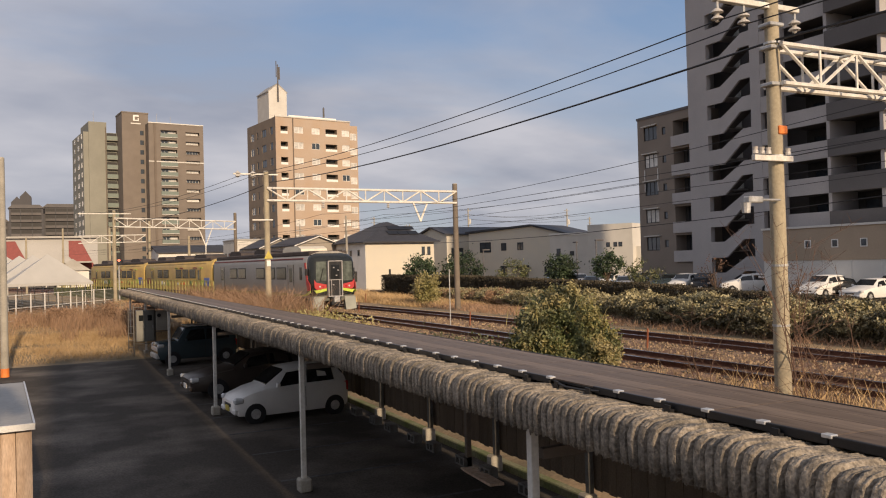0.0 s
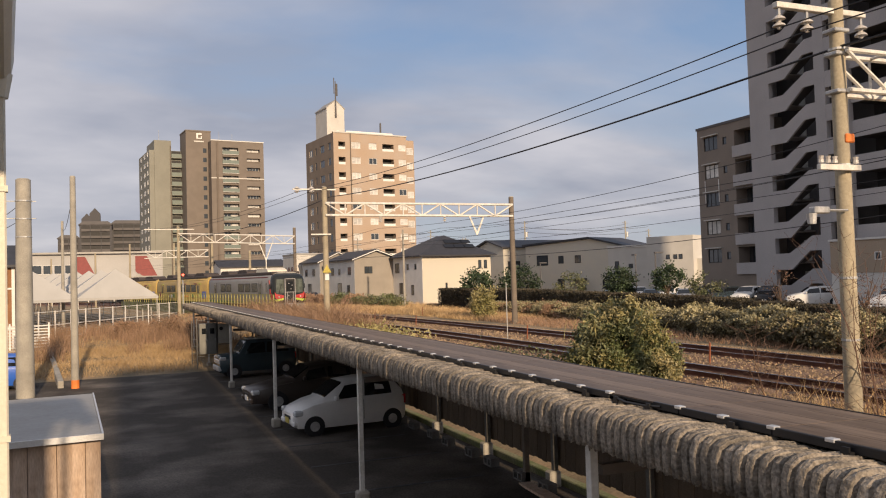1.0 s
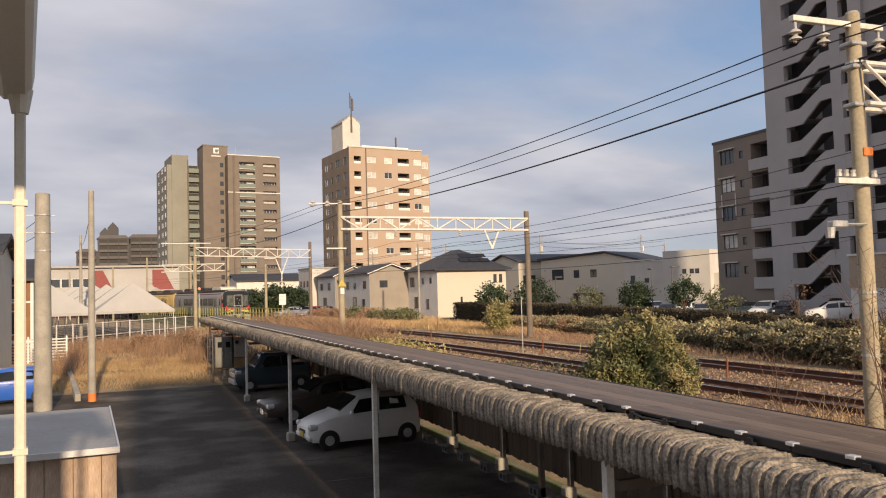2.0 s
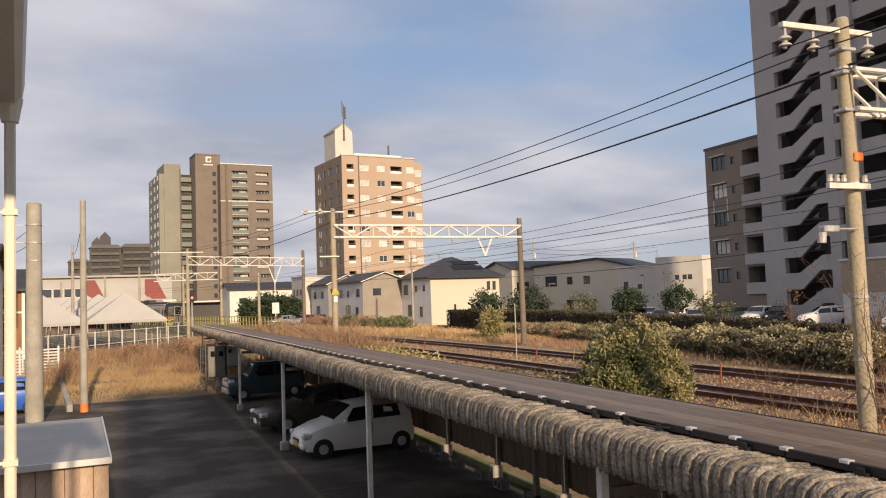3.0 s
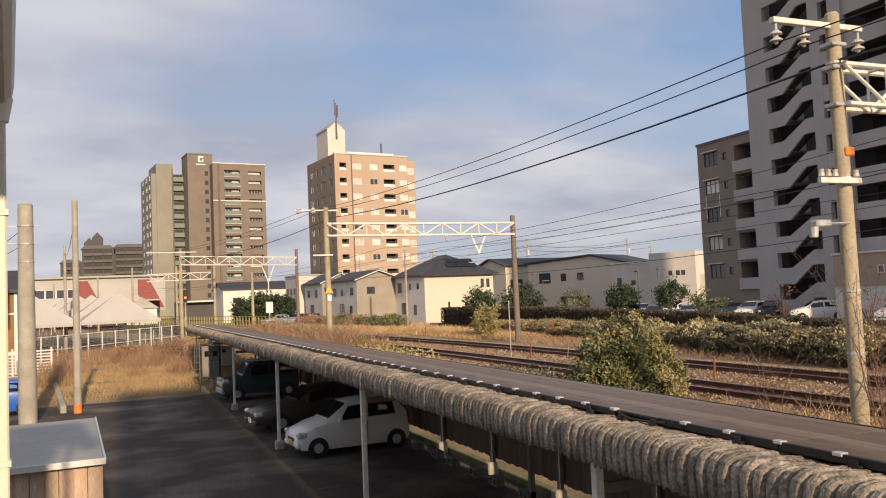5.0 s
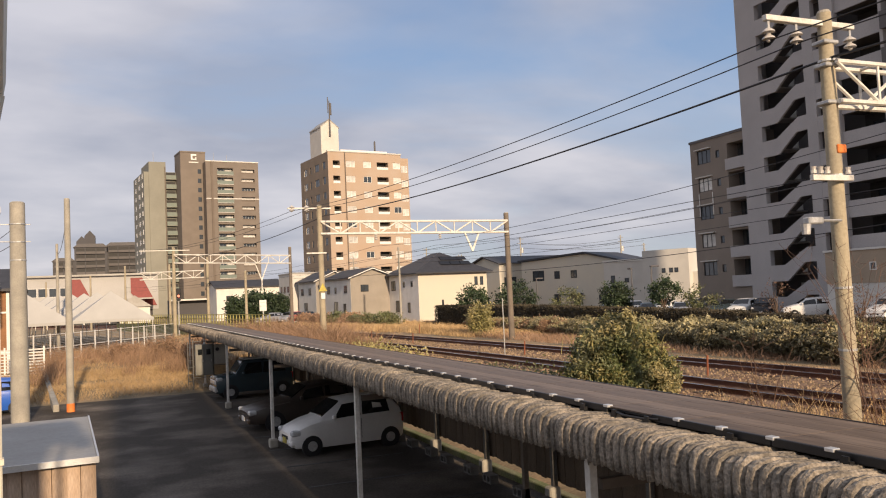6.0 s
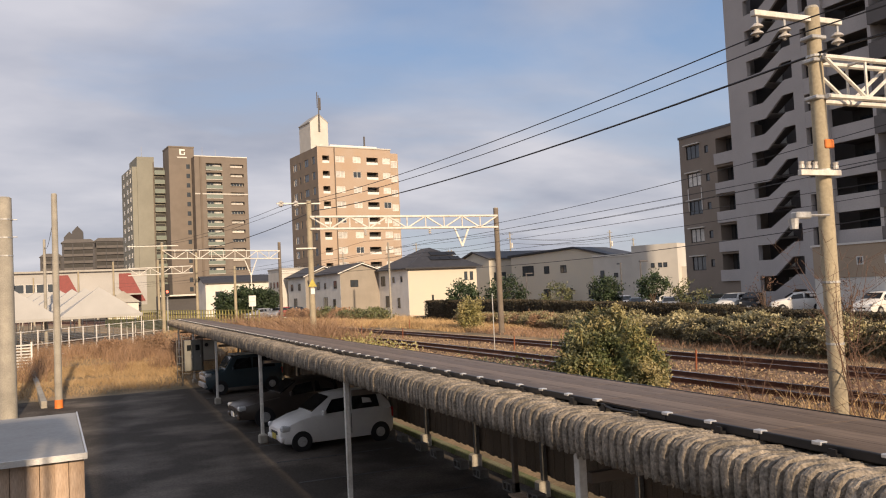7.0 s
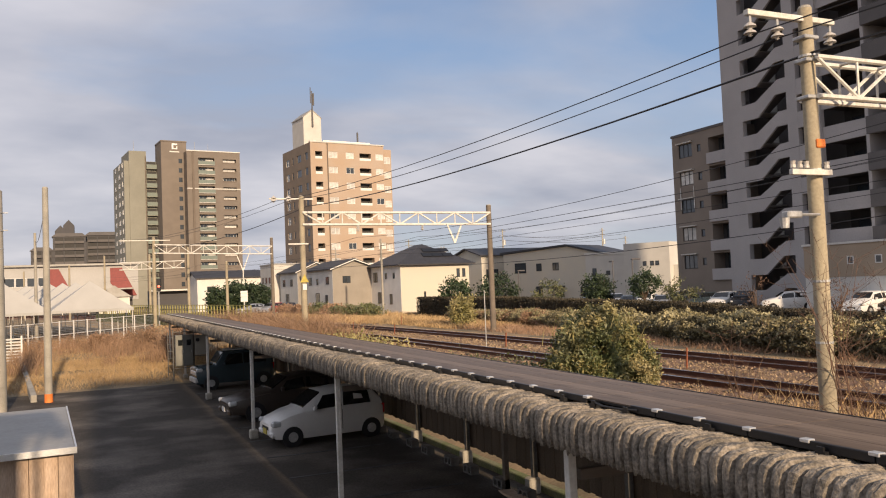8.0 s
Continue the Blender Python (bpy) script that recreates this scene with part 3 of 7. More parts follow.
def make_wires():
    feeder = "thick black feeder cable between masts"
    wire("feeder_cable", (11.96, 10.35, 8.1), (11.69, 46.7, 9.15), 0.40, 0.024, feeder)
    wire("feeder_cable", (11.96, 10.35, 8.1), (13.2, -30, 8.4), 0.5, 0.024, feeder)
    wire("feeder_cable", (11.69, 46.7, 9.15), (5.65, 85.3, 9.1), 0.7, 0.024, feeder)
    thin = "thin black overhead wire between masts"
    for xa, xb, xc, zb, sag in ((10.66, 9.76, 3.2, 9.45, 0.40), (11.3, 10.64, 4.4, 9.5, 0.46)):
        wire("line_wire", (xa, 10.55, 8.35), (xb, 46.9, zb), sag, 0.013, thin)
        wire("line_wire", (xa, 10.55, 8.35), (xa + 0.4, -30, 8.5), 0.5, 0.013, thin)
        wire("line_wire", (xb, 46.9, zb), (xc, 85.5, 9.85), 0.5, 0.013, thin)
    low = "low black cable along the far side of the line"
    wire("line_cable", (24.2, 10.5, 6.3), (24.0, 70, 6.27), 0.86, 0.016, low)
    wire("line_cable", (24.0, 70, 6.27), (24.0, 116, 7.4), 0.12, 0.02, low)
    for o in (TRACK_NEAR, TRACK_FAR):
        for z, sag, r in ((6.5, 0.05, 0.009), (7.25, 0.5, 0.009)):
            y0 = 10.55
            for s0, s1 in ((-30, 10.55), (10.55, 46.5), (46.5, 87), (87, 128)):
                (xa, ya, _), (xb, yb, _) = line(s0, o), line(s1, o)
                wire("contact_wire" if sag < 0.1 else "messenger_wire", (xa, ya, z), (xb, yb, z), sag, r, "thin black wire over the track")
    pole("street_pole", 33.0, 95.0, 0.6, 10.2, 0.16, 0.12, "slim concrete street pole beside the cream house", "concrete")
    pole("street_pole", 30.5, 8.0, 0.9, 9.8, 0.16, 0.12, "slim concrete street pole beyond the hedge", "concrete")
    for za, zb, x in ((9.6, 9.2, 30.5), (8.3, 7.8, 30.5)):
        wire("street_cable", (x, 8, zb), (33, 95, za), 0.9, 0.014, "black street cable beyond the hedge")


# ---- train ----
def nose(levels):
    """Rounded cab end, shell of revolution in plan: levels (height, width factor, setback)."""
    plan = [(-1.42, 0.75), (-1.42, 0.5), (-1.38, 0.26), (-1.27, 0.09), (-1.08, 0.0), (1.08, 0.0), (1.27, 0.09), (1.38, 0.26), (1.42, 0.5), (1.42, 0.75)]
    bm = B()
    rows = [[bm.verts.new((x * k, y + back * (0.75 - y) / 0.75, z)) for x, y in plan] for z, k, back in levels]
    for r0, r1 in zip(rows, rows[1:]):
        for i in range(len(plan)):
            j = (i + 1) % len(plan)
            bm.faces.new((r0[i], r0[j], r1[j], r1[i]))
    bm.faces.new(rows[0])
    bm.faces.new(rows[-1][::-1])
    return bm


M["cab_black"] = mat("cab_black", (0.022, 0.024, 0.022), 0.22, vary=0.1, bump=0)
# windscreen glass with its pale grey-green reflection put into the colour
M["cab_glass"] = mat("cab_glass", (0.13, 0.15, 0.13), 0.12, vary=0.3, scale=1.5, fine=5, bump=0, spec=0.5)
M["skirt_grey"] = mat("end_skirt_grey", (0.34, 0.35, 0.31), 0.55, vary=0.1, scale=1.5)
M["train_skirt"] = mat("train_skirt_grey", (0.17, 0.175, 0.15), 0.6, vary=0.12, scale=1.5)


def railcar(name, body_mat, label, tail):
    """A diesel railcar 21.3 m long; its own origin at rail level, its length along y, the end seen first at y = 0."""
    L, hw = 21.3, 1.42
    ob = empty(name, pose(0, 0, 0), label, "train car", "cars of the train")
    ring = [(-hw + 0.04, 0.92), (-hw, 1.15), (-hw, 2.9), (-hw + 0.08, 3.2), (-hw + 0.35, 3.45), (-0.6, 3.6), (0.6, 3.6), (hw - 0.35, 3.45), (hw - 0.08, 3.2), (hw, 2.9), (hw, 1.15), (hw - 0.04, 0.92)]
    st = [(0.73, 1.0, 0.0), (L - 0.1, 1.0, 0.0), (L, 0.97, 0.0)] if tail else [(0.0, 0.97, 0), (0.1, 1, 0), (L - 0.1, 1.0, 0), (L, 0.97, 0)]
    bm = B()
    rows = [[bm.verts.new((x * k, y, z - (drop if z > 2.5 else 0))) for x, z in ring] for y, k, drop in st]
    for r0, r1 in zip(rows, rows[1:]):
        for i in range(len(ring)):
            j = (i + 1) % len(ring)
            bm.faces.new((r0[i], r0[j], r1[j], r1[i]))
    bm.faces.new(rows[0])
    bm.faces.new(rows[-1][::-1])
    part("body", bm, body_mat, ob, smooth=40)
    bm = boxes((-1.2, 0.8, 3.36, 1.2, L - 0.15, 3.64), bevel=0.06)
    part("roof_deck", bm, "train_roof", ob, "dark sooty roof")
    for y0, y1, m_ in ((3.0, 6.4, "ivory" if tail else "train_roof"), (9.2, 12.4, "train_roof"), (15.5, 18.6, "train_roof")):
        hump = [(y0, 3.6), (y0 + 0.08, 3.82), (y0 + 0.6, 3.98), (y1 - 0.6, 4.0), (y1 - 0.08, 3.84), (y1, 3.6)]
        part("roof_unit", prism(B(), hump, 1.7, pose(0.85, 0, 0, 0, 0, 90)), m_, ob, "air-conditioning unit on the roof")
    part("underframe", boxes((-1.2, 1.6, 0.45, 1.2, L - 1.6, 0.93), bevel=0.03), "black", ob, "dark underframe boxes")
    part("skirt_band", boxes((-hw - 0.012, 1.4, 0.95, hw + 0.012, L - 0.1, 1.12)), "train_green" if tail else "train_yellow", ob)
    part("cant_line", boxes((-hw + 0.05, 1.4, 3.16, hw - 0.05, L, 3.24)), "maroon" if tail else "train_yellow", ob)
    for side in (-1, 1):
        for k in range(6):
            y0 = 4.2 + k * 2.1
            if abs(y0 - 10.5) < 0.2:
                continue
            f = part("window", boxes((side * (hw + 0.014) - 0.012, y0, 1.95, side * (hw + 0.014) + 0.012, y0 + 1.75, 2.72), bevel=0.01), "panel_frame", ob)
            part("pane", boxes((side * (hw + 0.028) - 0.008, y0 + 0.07, 2.02, side * (hw + 0.028) + 0.008, y0 + 1.68, 2.65)), "train_glass", f)
        for y0 in (2.9, L - 3.2):
            f = part("door", boxes((side * (hw + 0.008) - 0.012, y0, 1.0, side * (hw + 0.008) + 0.012, y0 + 0.9, 2.85), bevel=0.005), body_mat, ob)
            part("pane", boxes((side * (hw + 0.024) - 0.006, y0 + 0.2, 1.8, side * (hw + 0.024) + 0.006, y0 + 0.7, 2.65)), "train_glass", f)
            for dy in (-0.05, 0.93):
                part("door_post", boxes((side * (hw + 0.01) - 0.012, y0 + dy, 1.0, side * (hw + 0.01) + 0.012, y0 + dy + 0.04, 2.85)), "black", f)
    for y0 in (3.6, L - 3.6):
        bo = part("bogie", boxes((-1.0, y0 - 1.5, 0.3, 1.0, y0 + 1.5, 0.6), (-1.08, y0 - 0.5, 0.25, 1.08, y0 + 0.5, 0.7), bevel=0.03), "black", ob)
        for dy in (-1.05, 1.05):
            for sx in (-0.53, 0.53):
                part("wheel", tube(B(), (sx - 0.06, y0 + dy, 0.43), (sx + 0.06, y0 + dy, 0.43), 0.43, seg=18), "rail", bo)
    if tail:
        for a_, b_ in ((-1.16, -0.5), (0.5, 1.16)):
            pane = prism(B(), [(a_, 1.86), (b_, 1.86), (b_ * (0.96 if b_ > 0.6 else 1), 3.0), (a_ * (0.96 if a_ < -0.6 else 1), 3.0)], 0.05, pose(0, -0.035, 0))
            part("windscreen", pane, "cab_glass", ob, "large cab windscreen")
        part("front_mask", nose([(1.68, 1.0, 0.0), (2.9, 0.985, 0.04), (3.2, 0.94, 0.16), (3.4, 0.82, 0.4), (3.53, 0.5, 0.85)]), "cab_black", ob, "glossy black cab mask", smooth=50)
        part("nose_panel", nose([(1.02, 0.99, 0.01), (1.70, 1.005, -0.01)]), "cab_black", ob, "black nose panel", smooth=50)
        part("nose_base", nose([(0.72, 0.93, 0.06), (1.02, 0.98, 0.01)]), "train_skirt", ob, "dark grey-green nose base", smooth=50)
        for sx in (-1, 1):
            flip = Matrix.Diagonal((sx, 1, 1, 1))
            part("red_flash", prism(B(), [(0.5, 1.45), (1.1, 1.36), (1.24, 1.5), (1.26, 1.95), (1.12, 1.78), (0.5, 1.66)], 0.06, pose(0, -0.045, 0)), "red", ob, "red nose flash", at=flip)
            part("lime_flash", prism(B(), [(0.5, 1.30), (1.12, 1.16), (1.26, 1.34), (1.1, 1.34), (0.5, 1.44)], 0.06, pose(0, -0.045, 0)), "lime", ob, "lime green nose flash", at=flip)
        gw = part("gangway", boxes((-0.40, -0.16, 0.95, 0.40, 0.05, 3.0), bevel=0.03), "black", ob, "gangway end with a white frame")
        for x0, x1, z0, z1 in ((-0.45, -0.40, 0.95, 3.04), (0.40, 0.45, 0.95, 3.04), (-0.45, 0.45, 2.99, 3.04), (-0.40, 0.40, 1.9, 1.94), (-0.40, 0.40, 0.95, 1.0), (-0.27, -0.24, 1.0, 1.9), (0.24, 0.27, 1.0, 1.9)):
            part("frame", boxes((x0, -0.21, z0, x1, -0.02, z1)), "apt_grey", gw)
        part("door_pane", boxes((-0.26, -0.185, 2.0, 0.26, -0.165, 2.8)), "car_glass", gw)
        for x, z in ((-0.15, 2.6), (0.12, 2.45), (0.02, 2.15), (-0.18, 1.6)):
            part("fitting", boxes((x, -0.2, z, x + 0.1, -0.165, z + 0.06), bevel=0.01), "apt_grey", gw)
        for sx in (-1, 1):
            sweep_poly = [(0.12, 1.36), (0.6, 1.30), (0.8, 1.8), (0.9, 2.4), (1.05, 2.95), (0.78, 2.95), (0.7, 2.4), (0.58, 1.95), (0.2, 1.72)]
            part("corner_stripe", prism(B(), sweep_poly, 0.03, pose(sx * 1.43 + 0.015, 0, 0, 0, 0, 90)), "red", ob, "red stripe sweeping up from the nose")
            part("corner_line", prism(B(), [(0.12, 1.22), (0.6, 1.05), (1.6, 0.98), (0.6, 1.2), (0.12, 1.34)], 0.03, pose(sx * 1.432 + 0.015, 0, 0, 0, 0, 90)), "lime", ob, "lime line along the sill")
            part("side_window", boxes((sx * 1.425 - 0.012, 1.5, 1.95, sx * 1.425 + 0.012, 1.85, 2.7)), "car_glass", ob, "dark cab side window")
            part("skirt", prism(B(), [(sx * 0.62, 0.95), (sx * 1.3, 0.95), (sx * 1.38, 0.2), (sx * 0.72, 0.15)], 0.3, pose(0, -0.02, 0)), "skirt_grey", ob, "grey end skirt")
            for dx in (0.72, 0.92):
                part("lamp", tube(B(), (sx * dx, -0.075, 1.55), (sx * dx, -0.045, 1.55), 0.055, seg=10), "lamp_red" if dx < 0.8 else "lamp_clear", ob, "round lamp")
            part("mirror", boxes((sx * 1.5 - 0.06, 0.55, 2.2, sx * 1.5 + 0.06, 0.65, 2.6), bevel=0.02), "black", ob)
        part("coupler_box", boxes((-0.3, -0.3, 0.45, 0.3, 0.3, 0.9), bevel=0.04), "black", ob)
        part("coupler", boxes((-0.18, -0.4, 0.62, 0.18, 0.3, 0.98), bevel=0.03), "galv", ob)
        part("wiper", tube(B(), (-0.9, -0.07, 1.85), (-0.7, -0.07, 2.6), 0.02, seg=5), "black", ob)
    else:
        part("gangway", boxes((-0.45, -0.25, 0.95, 0.45, 0.1, 3.0), bevel=0.03), "black", ob, "black folding gangway")
        rp = random.Random(12)
        for k in range(16):
            y0, z0 = rp.uniform(0.4, L - 2.4), rp.choice((1.2, 1.25, 1.35, 2.75))
            w_, h_ = rp.uniform(0.5, 1.6), rp.uniform(0.2, 0.55) if z0 < 2 else 0.15
            bm = prism(B(), [(0, 0), (w_ * 0.8, 0.04), (w_, h_ * 0.5), (w_ * 0.7, h_), (w_ * 0.2, h_ * 0.9)], 0.02, pose(-hw + 0.002, y0, z0, 0, 0, 90))
            part("wrap_patch", bm, rp.choice(("lime", "orange", "white", "maroon", "train_green", "yellow")), ob, "bright printed patch")
        part("wrap_patch", boxes((-hw - 0.02, 0.6, 1.25, -hw + 0.01, 1.9, 2.0)), "blue", ob, "blue printed patch")
        part("wrap_patch", boxes((-hw - 0.02, L - 2.2, 1.3, -hw + 0.01, L - 0.7, 1.9)), "maroon", ob, "dark red printed patch")
    return ob


M["train_glass"] = mat("train_glass", (0.04, 0.05, 0.038), 0.15, vary=0.3, scale=1.2, fine=4, bump=0, spec=0.4)
TRAIN = []


def make_train():
    TRAIN.append((railcar("train_car", "train_grey", "silver-grey diesel railcar with a red and lime cab end", True), 0.0))
    TRAIN.append((railcar("train_car", "train_yellow", "yellow-wrapped diesel railcar in the middle of the train", False), 21.9))
    TRAIN.append((railcar("train_car", "train_yellow", "yellow-wrapped diesel railcar at the head of the train", False), 43.8))


def motions():
    """The train runs away along the curve at about 21 m/s."""
    for car, ahead in TRAIN:
        rows = []
        for k in range(33):
            t = k * 0.25
            s = 45.0 + 21.6 * t + ahead
            x0, y0, _ = line(s + 3.6, TRACK_NEAR)
            x1, y1, _ = line(s + 17.7, TRACK_NEAR)
            d = math.hypot(x1 - x0, y1 - y0)
            ux, uy = (x1 - x0) / d, (y1 - y0) / d
            rows.append((t, pose(x0 - ux * 3.6, y0 - uy * 3.6, RAIL_Z, 0, 0, math.degrees(math.atan2(-ux, uy)))))
        walk(car, rows)


# ---- car port with solar panels ----
def make_carport():
    cp = empty("carport", pose(0, 0, 0), "long car port with a weathered corrugated slate roof", "car port")
    y0, y1, pitch = 1.2, 56.0, 0.112
    # cross-section of one corrugated sheet: hem, rounded eave, gentle rise to the back
    prof = [(3.93, 2.60), (3.92, 2.71), (3.92, 2.84), (3.945, 2.905), (4.0, 2.94), (4.1, 2.955), (4.25, 2.945), (4.6, 2.915), (5.2, 2.87), (5.6, 2.83), (6.6, 2.64), (7.65, 2.44)]
    nrm = []
    for i in range(len(prof)):
        a, b = prof[max(0, i - 1)], prof[min(len(prof) - 1, i + 1)]
        d = math.hypot(b[0] - a[0], b[1] - a[1])
        nrm.append((-(b[1] - a[1]) / d, (b[0] - a[0]) / d))
    sheets = 8
    for s in range(sheets):
        a, b = y0 + (y1 - y0) * s / sheets, y0 + (y1 - y0) * (s + 1) / sheets
        lift = 0.006 * (s % 2)
        n = int((b - a) / pitch) * 10
        r = np.random.default_rng(50 + s)
        verts, faces = [], []
        w = len(prof)
        jit = 0.0
        for j in range(n + 1):
            y = a + (b - a) * j / n
            if j % 10 == 0:
                jit = r.normal(0, 0.009)
            wave = 0.02 - 0.065 * abs(math.cos(math.pi * j / 10)) ** 14
            for i, ((x, z), (nx, nz)) in enumerate(zip(prof, nrm)):
                k = wave * (1.3, 1.3, 1.25, 1.1, 0.8, 0.45, 0.28, 0.22)[min(i, 7)] + lift + jit + r.normal(0, 0.0015 if i < 4 else 0.005)
                verts.append((x + nx * k, y, z + nz * k + (r.normal(0, 0.008) if i == 0 else 0)))
        for j in range(n):
            for i in range(w - 1):
                faces.append((j * w + i, j * w + i + 1, (j + 1) * w + i + 1, (j + 1) * w + i))
        me = raw("roof_sheet", verts, faces, "slate")
        for p in me.polygons:
            p.use_smooth = True
        me.set_sharp_from_angle(angle=radians(32))
        ob = part("roof_sheet", me, None, cp)
        th = ob.modifiers.new("thickness", "SOLIDIFY")
        th.thickness, th.offset = 0.012, -1
    # purlins and beams under the roof
    # board added along the back edge to keep low sun off the cars
    part("back_fascia", boxes((7.62, y0, 1.85, 7.66, y1, 2.47)), "fence_wood", cp)
    part("front_beam", boxes((4.07, y0, 2.6, 4.15, y1, 2.75)), "white_steel", cp)
    part("back_beam", boxes((7.5, y0, 2.2, 7.6, y1, 2.36)), "white_steel", cp)
    for y in (6.6, 14.6, 23.5, 33.3, 42.0, 50.4):
        po = part("post", boxes((4.06, y - 0.045, 0.0, 4.15, y + 0.045, 2.6), bevel=0.008), "white_steel", cp)
        part("footing", boxes((3.99, y - 0.13, 0.0, 4.23, y + 0.13, 0.26), bevel=0.03), "concrete", po, "concrete footing")
        part("rafter", boxes((4.2, y - 0.04, 2.26, 7.6, y + 0.04, 2.36)), "brown_dark", cp)
        part("back_post", boxes((7.5, y - 0.05, 0.0, 7.6, y + 0.05, 2.5)), "pole_dark", cp)
    # solar panels in one long row on the roof
    y = 1.38
    while y < 55.0:
        broken = 5.3 < y < 6.3          # the rail between two runs of panels is missing here
        pa = empty("solar_panel", pose(4.42, y, 3.0, 0, 1.2, 0), "dark glossy solar panel on the corrugated roof", "solar panel", "row of solar panels")
        part("glass_sheet", boxes(*[(0.282 * i, 0.002, 0.0, 0.282 * i + 0.276, 1.064, 0.012) for i in range(4)]), "panel", pa)
        part("backing", boxes((0.0, 0.0, -0.02, 1.12, 1.066, -0.002)), "panel_frame", pa)
        part("front_frame", boxes((-0.02, 0.0, -0.045, 0.015, 0.35 if broken else 1.06, 0.018), bevel=0.004), "panel_frame", pa)
        part("back_frame", boxes((1.105, 0.0, -0.03, 1.13, 1.06, 0.018)), "panel_frame", pa)
        for yy in (0.0, 0.535):
            if not (broken and yy):
                part("clamp", boxes((-0.03, yy - 0.04, 0.0, 0.035, yy + 0.04, 0.026), bevel=0.004), "alu", pa, "bright aluminium clamp")
        for yy in (0.34, 0.85) if broken else (0.34,):
            part("bracket", boxes((-0.06, yy, -0.1, 0.05, yy + 0.08, -0.03), (-0.06, yy + 0.01, -0.03, -0.045, yy + 0.07, 0.0)), "panel_frame", pa)
        y += 1.07
    mesh_thing("loose_cable", sweep(B(), [(4.40, 5.9, 2.985), (4.36, 6.1, 2.975), (4.34, 6.35, 2.975), (4.39, 6.6, 2.985)], 0.012, 0.012), "cable", "black cable lying in the gap of the panel frames", "cable")


def make_back_fence():
    fe = empty("slat_fence", pose(0, 0, 0), "old brown slat fence closing the back of the car port", "fence")
    me = finish("slat", boxes((0, 0, 0, 0.03, 0.188, 2.06), bevel=0.004), "fence_wood")
    for k in range(264):
        part("slat", me, None, fe, at=pose(7.96 + 0.008 * (k % 2), 1.2 + k * 0.19, 0.37 + 0.008 * ((k * 7) % 5)))
    for z in (1.2, 1.98):
        part("rail", boxes((7.87, 1.2, z, 7.945, 51.5, z + 0.08)), "galv", fe)
    for k in range(17):
        y = 1.6 + 3.1 * k
        ob = part("post", boxes((7.82, y - 0.05, 0.0, 7.92, y + 0.05, 2.3)), "block", fe)
        part("footing", boxes((7.7, y - 0.12, 0.0, 7.95, y + 0.12, 0.33), bevel=0.03), "concrete", ob, "concrete footing")
    mesh_thing("kerb_strip", boxes((8.0, 1.0, -0.1, 8.2, 52, 0.16), bevel=0.02), "moss", "mossy concrete kerb behind the car port", "kerb", kind="structure")
    # wheel stops: hollow concrete blocks
    for k in range(16):
        for d in (-0.5, 0.55):
            y = 9.2 + k * 2.5 + d
            bm = boxes((-0.1, -0.2, 0.0, 0.1, 0.2, 0.035), (-0.1, -0.2, 0.155, 0.1, 0.2, 0.19), (-0.1, -0.2, 0.035, 0.1, -0.15, 0.155), (-0.1, 0.15, 0.035, 0.1, 0.2, 0.155), (-0.1, -0.03, 0.035, 0.1, 0.03, 0.155))
            mesh_thing("wheel_stop", bm, "block", "grey hollow concrete block as a wheel stop", "wheel stop", pose(7.52, y, 0.012), "wheel stops")
    # painted bay lines
    for k in range(13):
        y = 8.0 + 2.5 * k
        mesh_thing("bay_line", boxes((3.9, y - 0.05, 0.0, 7.0, y + 0.05, 0.017)), "faded", "faded white parking bay line", "line", kind="structure")


# ---- facades ----
def facade(parent, name, m, w, h, holes, depth, material, back="inside"):
    """A wall w wide (x) and h high (z), facing -y of m, with real openings; each opening is closed by a back face at depth."""
    bm = B()
    xs = sorted({0.0, w, *[round(v, 3) for o in holes for v in (o[0], o[2])]})
    zs = sorted({0.0, h, *[round(v, 3) for o in holes for v in (o[1], o[3])]})
    cache = {}

    def vert(x, y, z):
        k = (round(x, 3), round(y, 3), round(z, 3))
        if k not in cache:
            cache[k] = bm.verts.new(k)
        return cache[k]

    def solid(i, j):
        cx, cz = (xs[i] + xs[i + 1]) / 2, (zs[j] + zs[j + 1]) / 2
        return not any(o[0] < cx < o[2] and o[1] < cz < o[3] for o in holes)

    for i in range(len(xs) - 1):
        for j in range(len(zs) - 1):
            if solid(i, j):
                bm.faces.new([vert(xs[i], 0, zs[j]), vert(xs[i + 1], 0, zs[j]), vert(xs[i + 1], 0, zs[j + 1]), vert(xs[i], 0, zs[j + 1])])
    for o in holes:
        d = o[4] if len(o) > 4 else depth
        a = [(o[0], o[1]), (o[2], o[1]), (o[2], o[3]), (o[0], o[3])]
        for k in range(4):
            (xa, za), (xb, zb) = a[k], a[(k + 1) % 4]
            bm.faces.new([vert(xa, 0, za), vert(xb, 0, zb), vert(xb, d, zb), vert(xa, d, za)])
    bm.faces.new([vert(0, 0, h), vert(w, 0, h), vert(w, 0.4, h), vert(0, 0.4, h)])
    return part(name, bm, material, parent, at=m)


WIN_CACHE = {}


